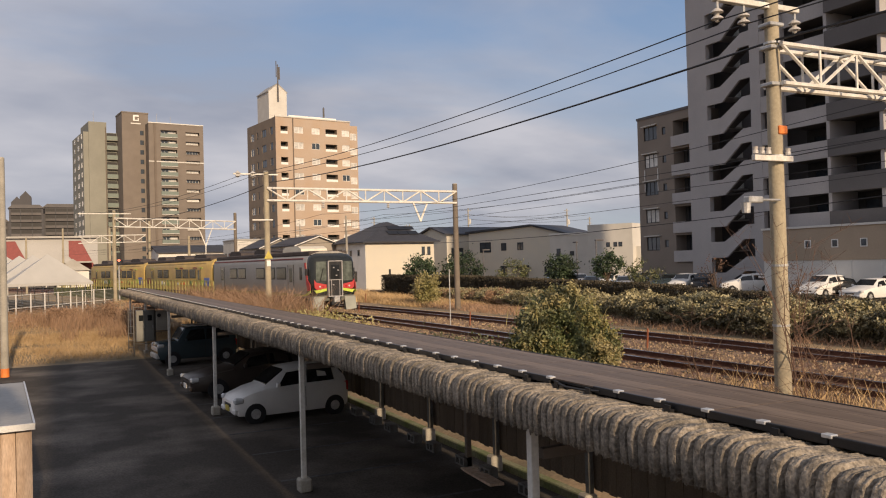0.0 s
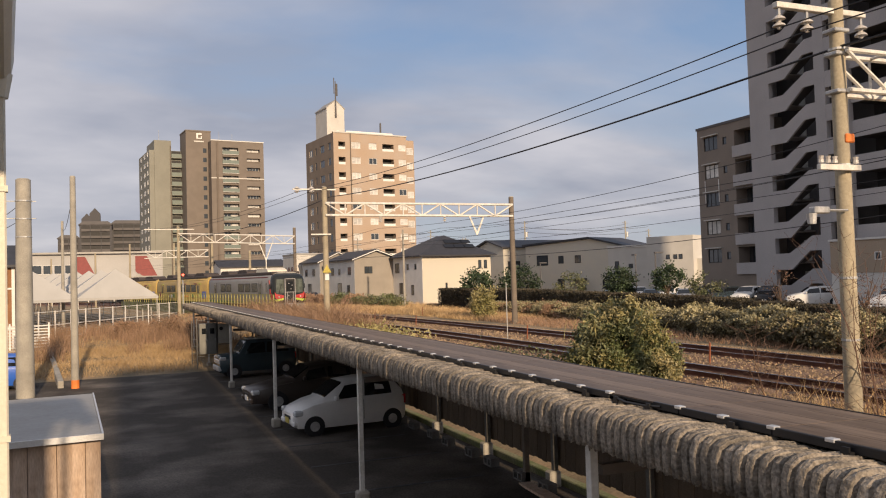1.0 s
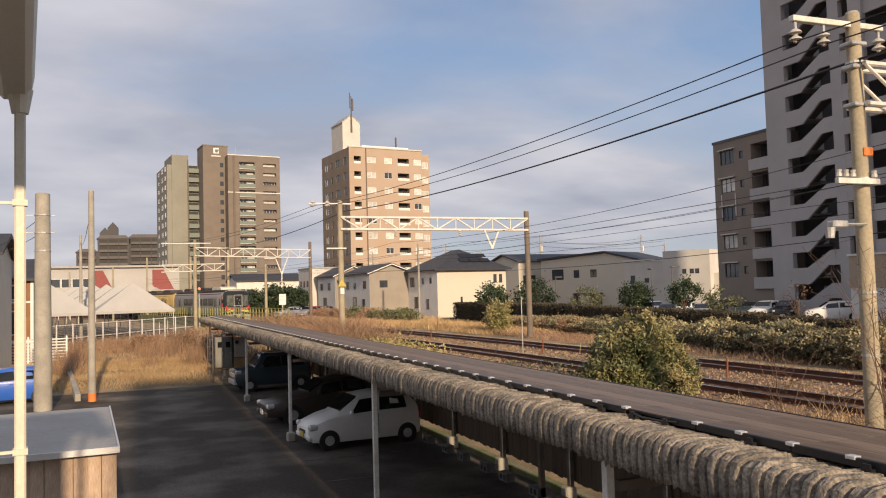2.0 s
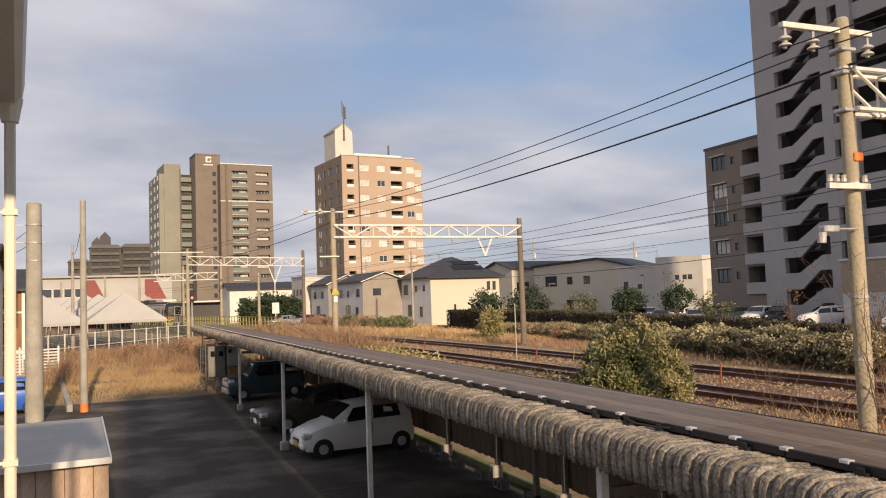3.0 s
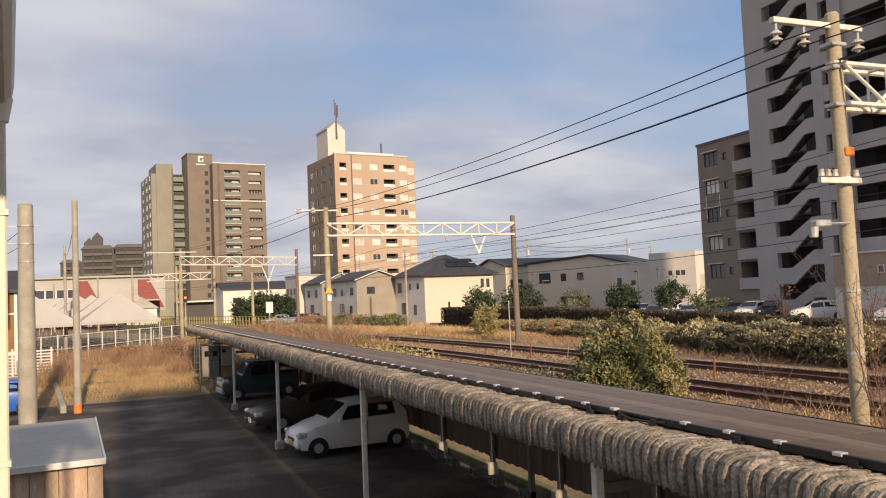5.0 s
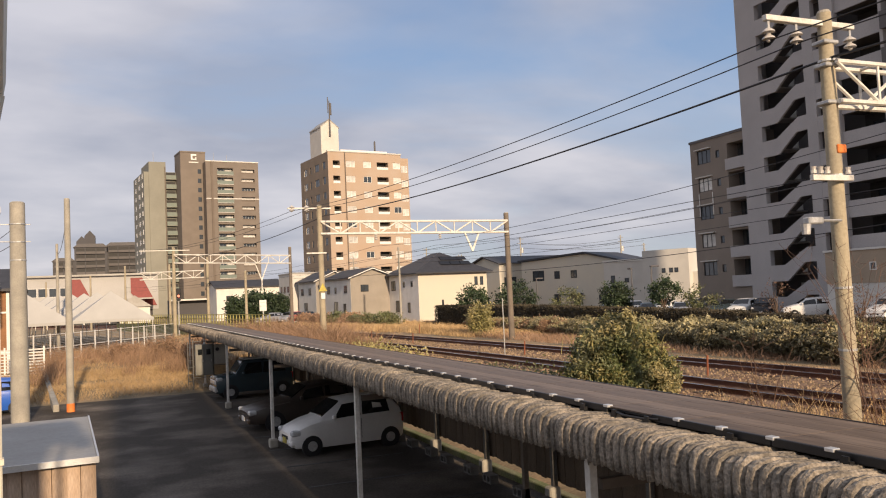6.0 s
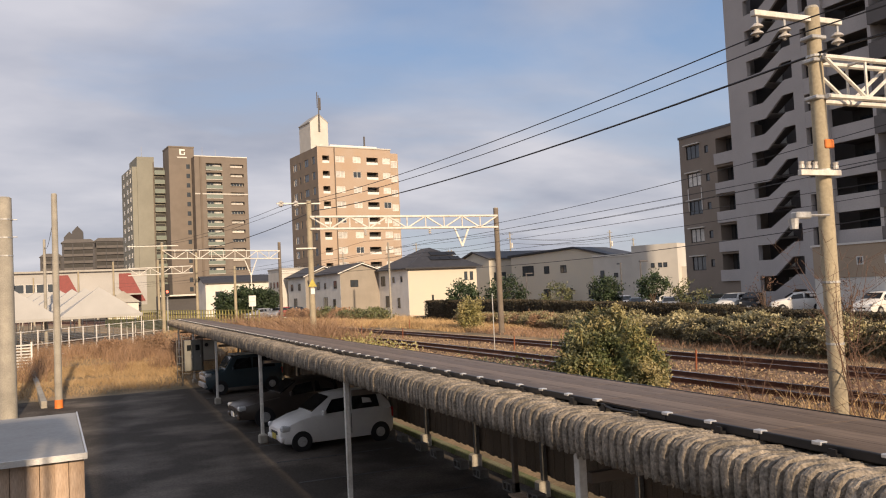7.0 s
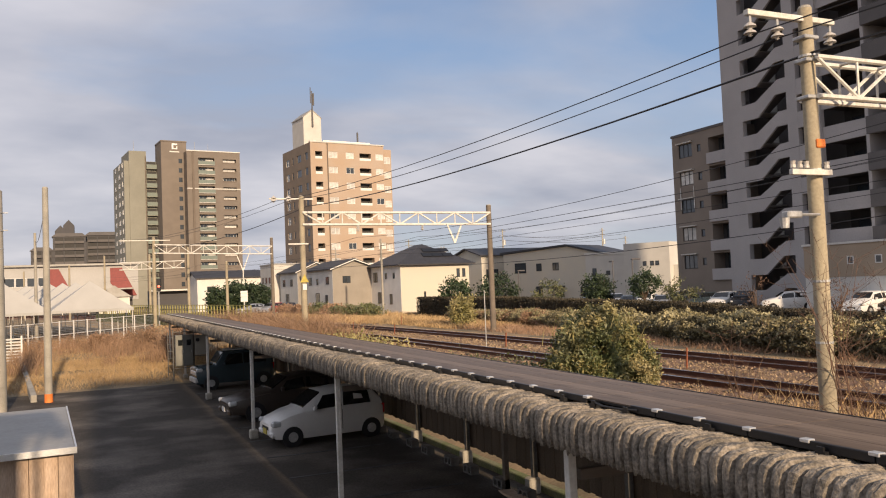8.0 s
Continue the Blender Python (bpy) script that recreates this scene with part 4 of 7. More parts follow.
def window(parent, m, w, h, glass="glass", bars=1, frame_mat="white", depth=0.1):
    """A window with frame, pane and mullions, standing in an opening; m is the opening's lower left corner."""
    key = (round(w, 2), round(h, 2), glass, bars, frame_mat)
    if key not in WIN_CACHE:
        t = 0.07
        rows = [(0, 0, 0, w, 0.05, t), (0, 0, h - t, w, 0.05, h), (0, 0, t, t, 0.05, h - t), (w - t, 0, t, w, 0.05, h - t)]
        for b in range(bars):
            x = w * (b + 1) / (bars + 1)
            rows.append((x - 0.035, 0, t, x + 0.035, 0.05, h - t))
        WIN_CACHE[key] = (finish("window", boxes(*rows), frame_mat), finish("pane", boxes((t, 0.025, t, w - t, 0.04, h - t)), glass))
    a, b = WIN_CACHE[key]
    f = part("window", a, None, parent, at=m @ pose(0, depth, 0))
    part("pane", b, None, f)
    return f


def balcony(parent, m, w, h, proj, rail_mat, slab_mat="offwhite"):
    b = part("balcony", boxes((0, -proj, -0.12, w, 0.05, 0.04)), slab_mat, parent, at=m)
    part("parapet", boxes((0, -proj, 0.04, w, -proj + 0.06, h), (0, -proj + 0.06, 0.04, 0.05, 0, h), (w - 0.05, -proj + 0.06, 0.04, w, 0, h)), rail_mat, b)
    return b


def make_tower_tan():
    """Ten-storey tan apartment block with a gabled lift house."""
    ob = empty("apartment_tower", pose(40.3, 156.9, 1.0, 0, 0, 8), "tan tiled apartment tower with a gabled lift house and aerials", "apartment building")
    H, S, n = 32.8, 3.1, 10
    W, Dp = 16.5, 15.4
    holes, items = [], []
    for k in range(n):
        z = 1.9 + S * k
        for x0, w, kind in ((1.1, 1.5, "log"), (3.95, 2.0, "win"), (7.8, 1.8, "win"), (10.9, 2.6, "log"), (14.6, 1.75, "win")):
            if kind == "win":
                holes.append((x0, z, x0 + w, z + 1.3, 0.18))
                items.append((x0, z, w, 1.3))
            else:
                holes.append((x0, z - 0.25, x0 + w, z + 1.25, 1.3))
    facade(ob, "wall", pose(0, 0, 0), W, H, holes, 0.2, "brick_tan")
    for i, (x0, z, w, h) in enumerate(items):
        window(ob, pose(x0, 0.0, z), w, h, "curtain" if (i * 7) % 5 else "glass", 2 if w > 2 else 1, "white", 0.08)
    for k in range(n):
        z = 1.9 + S * k - 0.25
        for x0, w in ((1.1, 1.5), (10.9, 2.6)):
            part("loggia_rail", boxes((x0, 0.02, z, x0 + w, 0.1, z + 0.5)), "white", ob)
            # loggia back, its depth of shade painted near-black
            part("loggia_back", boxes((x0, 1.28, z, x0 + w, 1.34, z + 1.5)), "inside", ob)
    # drain pipe lines and coping
    part("drain_pipe", tube(B(), (3.72, -0.1, 0), (3.72, -0.1, H), 0.11, seg=8), "brown_dark", ob)
    part("pier", boxes((0, -0.12, 0, 0.5, 0.0, H)), "brick_tan", ob)
    part("coping", boxes((-0.1, -0.16, H, W + 0.1, 0.35, H + 0.25), bevel=0.03), "offwhite", ob)
    # flank facing -x, its shade put into the darker tile colour
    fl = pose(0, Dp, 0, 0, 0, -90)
    holes, items = [], []
    for k in range(n):
        z = 1.6 + S * k
        for x0, w in ((2.0, 1.9), (5.4, 0.9), (8.2, 2.4), (12.6, 1.5)):
            holes.append((x0, z, x0 + w, z + 1.5, 0.18))
            items.append((x0, z, w))
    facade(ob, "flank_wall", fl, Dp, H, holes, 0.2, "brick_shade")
    for i, (x0, z, w) in enumerate(items):
        window(ob, fl @ pose(x0, 0, z), w, 1.5, "glass", 1, "white" if i % 4 == 0 else "panel_frame", 0.08)
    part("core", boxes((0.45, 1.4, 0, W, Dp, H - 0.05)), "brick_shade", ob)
    # set-back wing on the right with corner windows
    part("side_wing", boxes((W, 1.6, 0, W + 2.6, Dp, H - 0.35)), "brick_tan", ob)
    for k in range(n):
        window(ob, pose(W + 0.55, 1.45, 1.9 + S * k - 0.4), 1.75, 1.4, "curtain", 1, "white", 0.1)
    # lift house
    lh = part("lift_house", prism(B(), [(0, 0), (3.9, 0), (3.9, 5.9), (1.95, 7.5), (0, 5.9)], 6.2, pose(0.55, 4.4, H)), "offwhite", ob, "pale gabled lift house")
    part("lift_roof", prism(B(), [(-0.15, 5.8), (1.95, 7.52), (4.05, 5.8), (4.05, 6.0), (1.95, 7.75), (-0.15, 6.0)], 6.4, pose(0.55, 4.35, H)), "sheet_roof", lh)
    part("lamp_box", boxes((2.5, 4.2, H + 0.9, 3.1, 4.38, H + 1.3), bevel=0.03), "greywhite", lh)
    bm = B()
    tube(bm, (2.5, 4.2, H + 4), (2.5, 4.2, H + 11.5), 0.2, 0.1, 8)
    tube(bm, (2.8, 4.2, H + 8.5), (2.8, 4.2, H + 11.0), 0.2, 0.2, 8)
    tube(bm, (2.2, 4.2, H + 8.9), (2.2, 4.2, H + 12.2), 0.1, 0.1, 8)
    part("aerial", bm, "apt_dark", ob, "grey mobile phone aerial")
    bm = B()
    tube(bm, (12.6, 4.2, H), (12.6, 4.2, H + 3.6), 0.14, 0.08, 8)
    tube(bm, (12.6, 4.2, H + 1.2), (12.6, 4.2, H + 3.4), 0.2, 0.2, 8)
    part("aerial", bm, "apt_dark", ob, "grey mobile phone aerial")
    part("roof_rail", boxes((3, 0.3, H + 0.25, W - 3, 0.36, H + 0.6)), "white", ob)


def make_tower_taupe():
    """Thirteen-storey taupe and khaki apartment block with a high lift core."""
    ob = empty("apartment_tower", pose(27.7, 261.5, 1.0, 0, 0, 7), "taupe and khaki apartment tower with glazed balconies", "apartment building")
    H, S, n = 48.4, 3.0, 15
    W = 16.85
    holes, items = [], []
    for k in range(n):
        z = 2.2 + S * k
        holes.append((3.6, z, 8.6, z + 2.3, 1.2))
        holes.append((11.3, z + 0.5, 15.6, z + 2.0, 0.9))
    facade(ob, "wall", pose(0, 0, 0), W, H, holes, 0.2, "taupe")
    for k in range(n):
        z = 2.2 + S * k
        balcony(ob, pose(3.5, 0, z), 5.2, 1.15, 0.35, "sea_glass", "offwhite")
        part("soffit", boxes((3.6, 0.02, z + 2.18, 8.6, 1.1, z + 2.28)), "brown_dark", ob)
        window(ob, pose(4.0, 1.0, z), 2.1, 2.1, "glass", 1, "white", 0.1)
        window(ob, pose(6.3, 1.0, z), 2.1, 2.1, "curtain", 1, "white", 0.1)
        part("loggia_rail", boxes((11.3, 0.02, z + 0.5, 15.6, 0.1, z + 1.0)), "brown_dark", ob)
        window(ob, pose(11.6, 0.75, z + 0.5), 3.7, 1.5, "curtain" if k % 3 else "glass", 3, "white", 0.1)
    part("string_course", boxes((-0.06, -0.1, 36.4, W + 0.06, 0.0, 36.75)), "offwhite", ob)
    part("coping", boxes((-0.1, -0.15, H, W + 0.1, 0.35, H + 0.3), bevel=0.03), "greywhite", ob)
    part("core", boxes((0.0, 1.3, 0, W, 15, H - 0.05)), "taupe", ob)
    part("corner_pier", boxes((1.6, -0.3, 0, 2.2, 0, H)), "brown_dark", ob)
    # flank between core and front block: recessed column of small windows
    fl = pose(-0.02, 10.0, 0, 0, 0, -90)
    holes = [(6.8, 2.6 + S * k, 8.4, 4.1 + S * k, 0.25) for k in range(n)]
    facade(ob, "flank_wall", fl, 10.0, H, holes, 0.2, "brown_dark")
    for h_ in holes:
        window(ob, fl @ pose(h_[0], 0, h_[1]), 1.6, 1.5, "glass", 0, "brown_dark", 0.12)
    # lift core, tallest
    part("lift_core", boxes((-6.9, 4.0, 0, 0.9, 13, 51.7), bevel=0.05), "taupe", ob)
    part("core_coping", boxes((-7.0, 3.85, 51.7, 1.0, 13.1, 52.1)), "taupe", ob)
    part("roof_sign", boxes((-3.6, 3.9, 50.7, -1.9, 3.98, 51.2), (-3.6, 3.9, 49.4, -3.1, 3.98, 50.7), (-3.1, 3.9, 49.4, -1.9, 3.98, 49.7), (-2.2, 3.9, 49.7, -1.9, 3.98, 50.3)), "white", ob, "white square outline mark on the core")
    for x, y, z in ((4.0, 6.0, H), (9.0, 9.0, H), (-13.0, 16.0, 49.6)):
        part("roof_aerial", tube(B(), (x, y, z - 0.2), (x, y, z + 4.0), 0.09, 0.05, 6), "galv", ob)
    for k in range(n):
        part("slot_window", boxes((-1.6, 3.94, 3.0 + S * k, -0.5, 4.02, 4.4 + S * k)), "glass", ob)
    part("roof_sign_bar", boxes((-4.3, 3.92, 48.4, -1.3, 3.98, 48.75)), "greywhite", ob, "pale unreadable lettering bar")
    # khaki block behind with a column of glazed balconies
    part("back_block", boxes((-16.7, 12.0, 0, -6.9, 33, 46.4)), "khaki", ob)
    part("back_block_high", boxes((-15.2, 11.6, 0, -10.0, 26, 49.6)), "khaki", ob)
    for k in range(n):
        z = 2.0 + S * k
        balcony(ob, pose(-10.0, 11.9, z), 3.2, 1.3, 1.1, "sea_glass", "khaki")
        # near-black sheet painting the shaded gap above the parapet
        part("balcony_wall", boxes((-9.9, 11.93, z + 1.2, -7.0, 11.99, z + 2.3)), "inside", ob)
        window(ob, pose(-16.72, 15.5, z + 0.4, 0, 0, -90), 1.4, 1.6, "curtain", 1, "white", -0.06)
        window(ob, pose(-16.72, 29.0, z + 0.4, 0, 0, -90), 1.6, 1.5, "glass", 0, "white", -0.06)
        window(ob, pose(-16.72, 22.0, z + 0.4, 0, 0, -90), 2.4, 1.6, "glass", 1, "white", -0.06)
    part("drain_pipe", tube(B(), (-10.25, 11.5, 0), (-10.25, 11.5, 48), 0.16, seg=8), "brown_dark", ob)


M["sea_glass"] = mat("sea_green_glass", (0.19, 0.225, 0.195), 0.3, vary=0.08, bump=0)


# ---- cars ----
def loft_body(st):
    """A closed body from stations (x, z0, shoulder z, top z, half width, top half width)."""
    bm = B()
    rows = []
    for x, z0, zs, zt, w, wt in st:
        half = [(w * 0.93, z0), (w, z0 + 0.16), (w, zs - 0.08), (w * 0.97, zs), (wt, zt - 0.05), (wt * 0.86, zt), (0, zt + 0.015)]
        ring = [(y, z) for y, z in half] + [(-y, z) for y, z in half[-2::-1]]
        rows.append([bm.verts.new((x, y, z)) for y, z in ring])
    for a, b in zip(rows, rows[1:]):
        for i in range(len(a) - 1):
            bm.faces.new((a[i], a[i + 1], b[i + 1], b[i]))
        bm.faces.new((a[-1], a[0], b[0], b[-1]))
    bm.faces.new(rows[0])
    bm.faces.new(rows[-1][::-1])
    return bm


CAR_KINDS = {
    # x from the nose backwards
    "kei": dict(st=[(0.0, 0.34, 0.58, 0.62, 0.60, 0.52), (0.12, 0.24, 0.70, 0.76, 0.70, 0.60), (0.55, 0.2, 0.86, 0.93, 0.735, 0.62), (0.86, 0.2, 0.92, 1.0, 0.737, 0.62), (1.50, 0.2, 0.95, 1.44, 0.737, 0.56), (2.2, 0.2, 0.96, 1.50, 0.737, 0.57), (3.02, 0.2, 0.98, 1.46, 0.737, 0.55), (3.32, 0.24, 0.96, 1.12, 0.72, 0.60), (3.39, 0.32, 0.72, 0.80, 0.68, 0.58)], wheels=(0.58, 2.95), r=0.27, shield=(3, 4), rear=(6, 7), side=[(1.25, 2.05), (2.1, 2.95)]),
    "suv": dict(st=[(0.0, 0.36, 0.82, 0.90, 0.69, 0.63), (0.07, 0.3, 0.93, 1.0, 0.73, 0.68), (0.70, 0.28, 0.98, 1.06, 0.737, 0.69), (0.82, 0.28, 1.0, 1.08, 0.737, 0.69), (1.16, 0.28, 1.02, 1.60, 0.737, 0.655), (1.7, 0.28, 1.02, 1.66, 0.737, 0.66), (3.18, 0.28, 1.02, 1.65, 0.737, 0.66), (3.33, 0.3, 1.02, 1.40, 0.735, 0.67), (3.39, 0.36, 0.85, 0.95, 0.71, 0.66)], wheels=(0.62, 2.9), r=0.3, shield=(3, 4), rear=(6, 7), side=[(1.1, 2.0), (2.05, 3.05)]),
    "sedan": dict(st=[(0.0, 0.38, 0.60, 0.64, 0.70, 0.62), (0.12, 0.28, 0.68, 0.72, 0.80, 0.70), (0.9, 0.22, 0.82, 0.88, 0.85, 0.74), (1.35, 0.22, 0.88, 0.95, 0.86, 0.74), (2.0, 0.22, 0.92, 1.36, 0.86, 0.62), (2.7, 0.22, 0.94, 1.42, 0.86, 0.63), (3.3, 0.22, 0.95, 1.34, 0.86, 0.62), (3.85, 0.24, 0.95, 1.02, 0.85, 0.72), (4.4, 0.34, 0.8, 0.88, 0.76, 0.66)], wheels=(0.85, 3.45), r=0.31, shield=(3, 4), rear=(6, 7), side=[(1.65, 2.5), (2.55, 3.35)]),
    "wagon": dict(st=[(0.0, 0.38, 0.66, 0.72, 0.70, 0.62), (0.12, 0.28, 0.80, 0.86, 0.80, 0.70), (0.8, 0.22, 0.95, 1.02, 0.85, 0.74), (1.1, 0.22, 1.0, 1.08, 0.86, 0.74), (1.75, 0.22, 1.02, 1.52, 0.86, 0.64), (2.6, 0.22, 1.03, 1.58, 0.86, 0.65), (3.8, 0.22, 1.04, 1.52, 0.86, 0.63), (4.2, 0.26, 1.03, 1.2, 0.84, 0.68), (4.35, 0.34, 0.85, 0.9, 0.76, 0.64)], wheels=(0.85, 3.45), r=0.32, shield=(3, 4), rear=(6, 7), side=[(1.4, 2.45), (2.5, 3.6)]),
}


def car(name, kind, m, paint, label, group="parked cars"):
    k = CAR_KINDS[kind]
    st = k["st"]
    ob = empty(name, m, label, "car", group)
    part("body", loft_body(st), paint, ob, smooth=38)

    def at_x(x):
        for a, b in zip(st, st[1:]):
            if a[0] <= x <= b[0]:
                f = (x - a[0]) / (b[0] - a[0])
                return [p + (q - p) * f for p, q in zip(a, b)]
        return list(st[-1])

    for s in (-1, 1):
        for i, (xa, xb) in enumerate(k["side"]):
            bm = B()
            pts = []
            for x, f in ((xa, 0.08), (xb, 0.08), (xb - 0.04, 0.86), (xa + (0.28 if i == 0 else 0.04), 0.86)):
                _, _, zs, zt, w, wt = at_x(x)
                y = w * 0.97 + (wt - w * 0.97) * f
                pts.append((x, y, zs + (zt - 0.05 - zs) * f))
                vs = [bm.verts.new((x, s * (y + 0.012), z)) for x, y, z in pts]
            vi = [bm.verts.new((x, s * (y - 0.02), z)) for x, y, z in pts]
            bm.faces.new(vs)
            for a in range(4):
                b = (a + 1) % 4
                bm.faces.new((vs[a], vs[b], vi[b], vi[a]))
            part("side_window", bm, "car_glass", ob)
        xm = k["side"][0][1]
        _, _, zs, _, w, _ = at_x(xm)
        part("door_handle", boxes((xm - 0.22, s * (w + 0.012) - 0.012, zs - 0.14, xm - 0.06, s * (w + 0.012) + 0.012, zs - 0.11), bevel=0.004), paint, ob)
        part("door_seam", boxes((xm, s * w - 0.006, 0.34, xm + 0.012, s * w + 0.006, zs - 0.06)), "black", ob)
        xf = st[3][0] + 0.35
        _, _, zs, _, w, _ = at_x(xf)
        part("mirror", boxes((xf - 0.05, s * (w + 0.09) - 0.07, zs + 0.02, xf + 0.05, s * (w + 0.09) + 0.07, zs + 0.15), bevel=0.02), paint, ob)
        _, z0, zs, zt, w, _ = at_x(0.14)
        part("headlight", boxes((-0.005, s * (w * 0.88) - 0.12, zs - 0.13, 0.27, s * (w * 0.88) + 0.105, zs + 0.03), bevel=0.045), "lamp_clear", ob)
        part("bumper_corner", boxes((-0.03, s * w * 0.75 - 0.14, 0.28, 0.2, s * w * 0.75 + 0.14, 0.46), bevel=0.05), paint, ob)
        L = st[-1][0]
        _, z0, zs, zt, w, _ = at_x(L - 0.1)
        part("tail_light", boxes((L - 0.14, s * w * 0.92 - 0.05, zs - 0.3, L + 0.01, s * w * 0.92 + 0.05, zs - 0.02), bevel=0.02), "lamp_red", ob)
        for x in k["wheels"]:
            w = at_x(x)[4]
            r = k["r"]
            ar = part("wheel_arch", tube(B(), (x, s * (w - 0.12), r), (x, s * (w + 0.004), r), r + 0.025, seg=20), "black", ob)
            ty = part("wheel", tube(B(), (x, s * (w - 0.16), r), (x, s * (w + 0.014), r), r, seg=22), "black", ob)
            bm = tube(B(), (x, s * (w + 0.0), r), (x, s * (w + 0.022), r), r * 0.56, r * 0.5, 18)
            part("rim", bm, "galv", ty, "grey wheel cover")
    i, j = k["shield"]
    for (i, j), nm in ((k["shield"], "windscreen"), (k["rear"], "rear_window")):
        a, b = st[i], st[j]
        bm = B()
        q = []
        for f in (0.1, 0.92):
            x = a[0] + (b[0] - a[0]) * f
            z = a[3] + (b[3] - a[3]) * f + 0.03
            wt = (a[5] + (b[5] - a[5]) * f) * 0.9
            q.append((x, wt, z))
        vs = [bm.verts.new(v) for v in ((q[0][0], -q[0][1], q[0][2]), (q[0][0], q[0][1], q[0][2]), (q[1][0], q[1][1], q[1][2]), (q[1][0], -q[1][1], q[1][2]))]
        bm.faces.new(vs)
        r = bmesh.ops.extrude_face_region(bm, geom=bm.faces[:])
        bmesh.ops.translate(bm, vec=(0, 0, -0.05), verts=[v for v in r["geom"] if isinstance(v, bmesh.types.BMVert)])
        part(nm, bm, "car_glass", ob)
    part("grille", boxes((-0.012, -0.3, 0.46, 0.08, 0.3, 0.56), bevel=0.01), "black", ob)
    part("number_plate", boxes((-0.025, -0.165, 0.34, 0.03, 0.165, 0.5)), "yellow" if kind in ("kei", "suv") else "white", ob, "blank number plate")
    return ob


def make_cars():
    car("hatchback_car", "kei", pose(4.19, 22.17, 0.012, 0, 0, 4.6) @ Matrix.Scale(0.955, 4), "car_white", "small white hatchback parked under the car port")
    car("saloon_car", "sedan", pose(3.8, 27.1, 0.012, 0, 0, 4), "car_brown", "dusty dark brown saloon car parked under the car port")
    sv = car("off_road_car", "suv", pose(3.95, 37.0, 0.012, 0, 0, 4), "car_navy", "dark teal boxy off-road car with a pale roof")
    part("roof_panel", boxes((1.25, -0.57, 1.655, 3.12, 0.57, 1.70), bevel=0.02), "car_white", sv, "pale roof")
    part("bumper", boxes((-0.07, -0.70, 0.34, 0.14, 0.70, 0.56), bevel=0.03), "galv", sv, "grey front bumper")
    part("grille_bar", boxes((-0.03, -0.62, 0.66, 0.05, 0.62, 0.84), bevel=0.02), "lamp_clear", sv, "bright grille bar")
    car("hatchback_car", "kei", pose(-6.9, 38.2, 0.012, 0, 0, 8), "blue", "bright blue small car beyond the wooden shed")
    r = random.Random(4)

    names = {"car_silver": "silver", "car_white": "white", "car_black": "black", "car_navy": "dark teal", "blue": "blue"}
    # bearing from the walkway (degrees clockwise from +y), distance, body, paint, heading
    spots = [(33.7, 76, "sedan", "car_silver", 62), (34.9, 77, "wagon", "car_black", 60), (36.4, 77, "sedan", "car_navy", 58), (37.5, 78, "wagon", "car_white", 40), (38.6, 75, "sedan", "car_silver", 52), (39.4, 80, "wagon", "car_black", 30),
             (40.6, 76, "sedan", "car_navy", 50), (42.5, 73, "wagon", "car_white", 24), (43.8, 72, "wagon", "car_black", 36), (46.2, 68, "wagon", "car_white", -38), (51.0, 60, "wagon", "car_white", 8), (52.4, 61, "sedan", "car_black", 12),
             (53.6, 56, "sedan", "car_white", 4), (55.0, 58, "wagon", "car_navy", 0), (41.6, 79, "sedan", "car_navy", 46), (35.6, 82, "wagon", "car_silver", 58)]
    for az, dist, kind, p, turn in spots:
        x, y = dist * 1.04 * math.sin(radians(az)), dist * 1.04 * math.cos(radians(az))
        car("parked_car", kind, pose(x, y, 1.0, 0, 0, turn + r.uniform(-3, 3)) @ Matrix.Translation((-1.6, 0, 0)), p, names[p] + " car parked behind the clipped hedge", "cars in the car park")
    for i, (x, y) in enumerate(((19.0, 118), (22.5, 117), (24.0, 114), (26.5, 113))):
        p = ("car_silver", "car_silver", "red", "car_navy")[i]
        car("parked_car", "wagon", pose(x, y, 1.0, 0, 0, 20 + 30 * i), p, "parked car beyond the girder bridge", "cars beyond the bridge")


# ---- plants ----
def tree(name, x, y, z, h, rad, label, leaf="leaf_dark", trunk=0.3, seed=1, n=60, per=45, size=0.11):
    ob = empty(name, pose(x, y, z), label, "tree", "trees")
    r = random.Random(seed)
    bm = B()
    th = h * trunk
    tube(bm, (0, 0, -0.1), (r.uniform(-.05, .05), r.uniform(-.05, .05), th + 0.3), 0.10, 0.06, 8)
    for k in range(7):
        a = r.uniform(0, 6.28)
        e = (math.cos(a) * rad * 0.6, math.sin(a) * rad * 0.6, th + (h - th) * r.uniform(0.3, 0.8))
        tube(bm, (0, 0, th * r.uniform(0.7, 1.0)), e, 0.04, 0.015, 5)
    part("trunk", bm, "bark", ob)
    pts = clump_points((0, 0, th + (h - th) * 0.5), (rad, rad, (h - th) * 0.52), n, per, seed)
    part("crown", leaf_mesh("crown", pts, 0.05, size, leaf, seed), None, ob)
    return ob


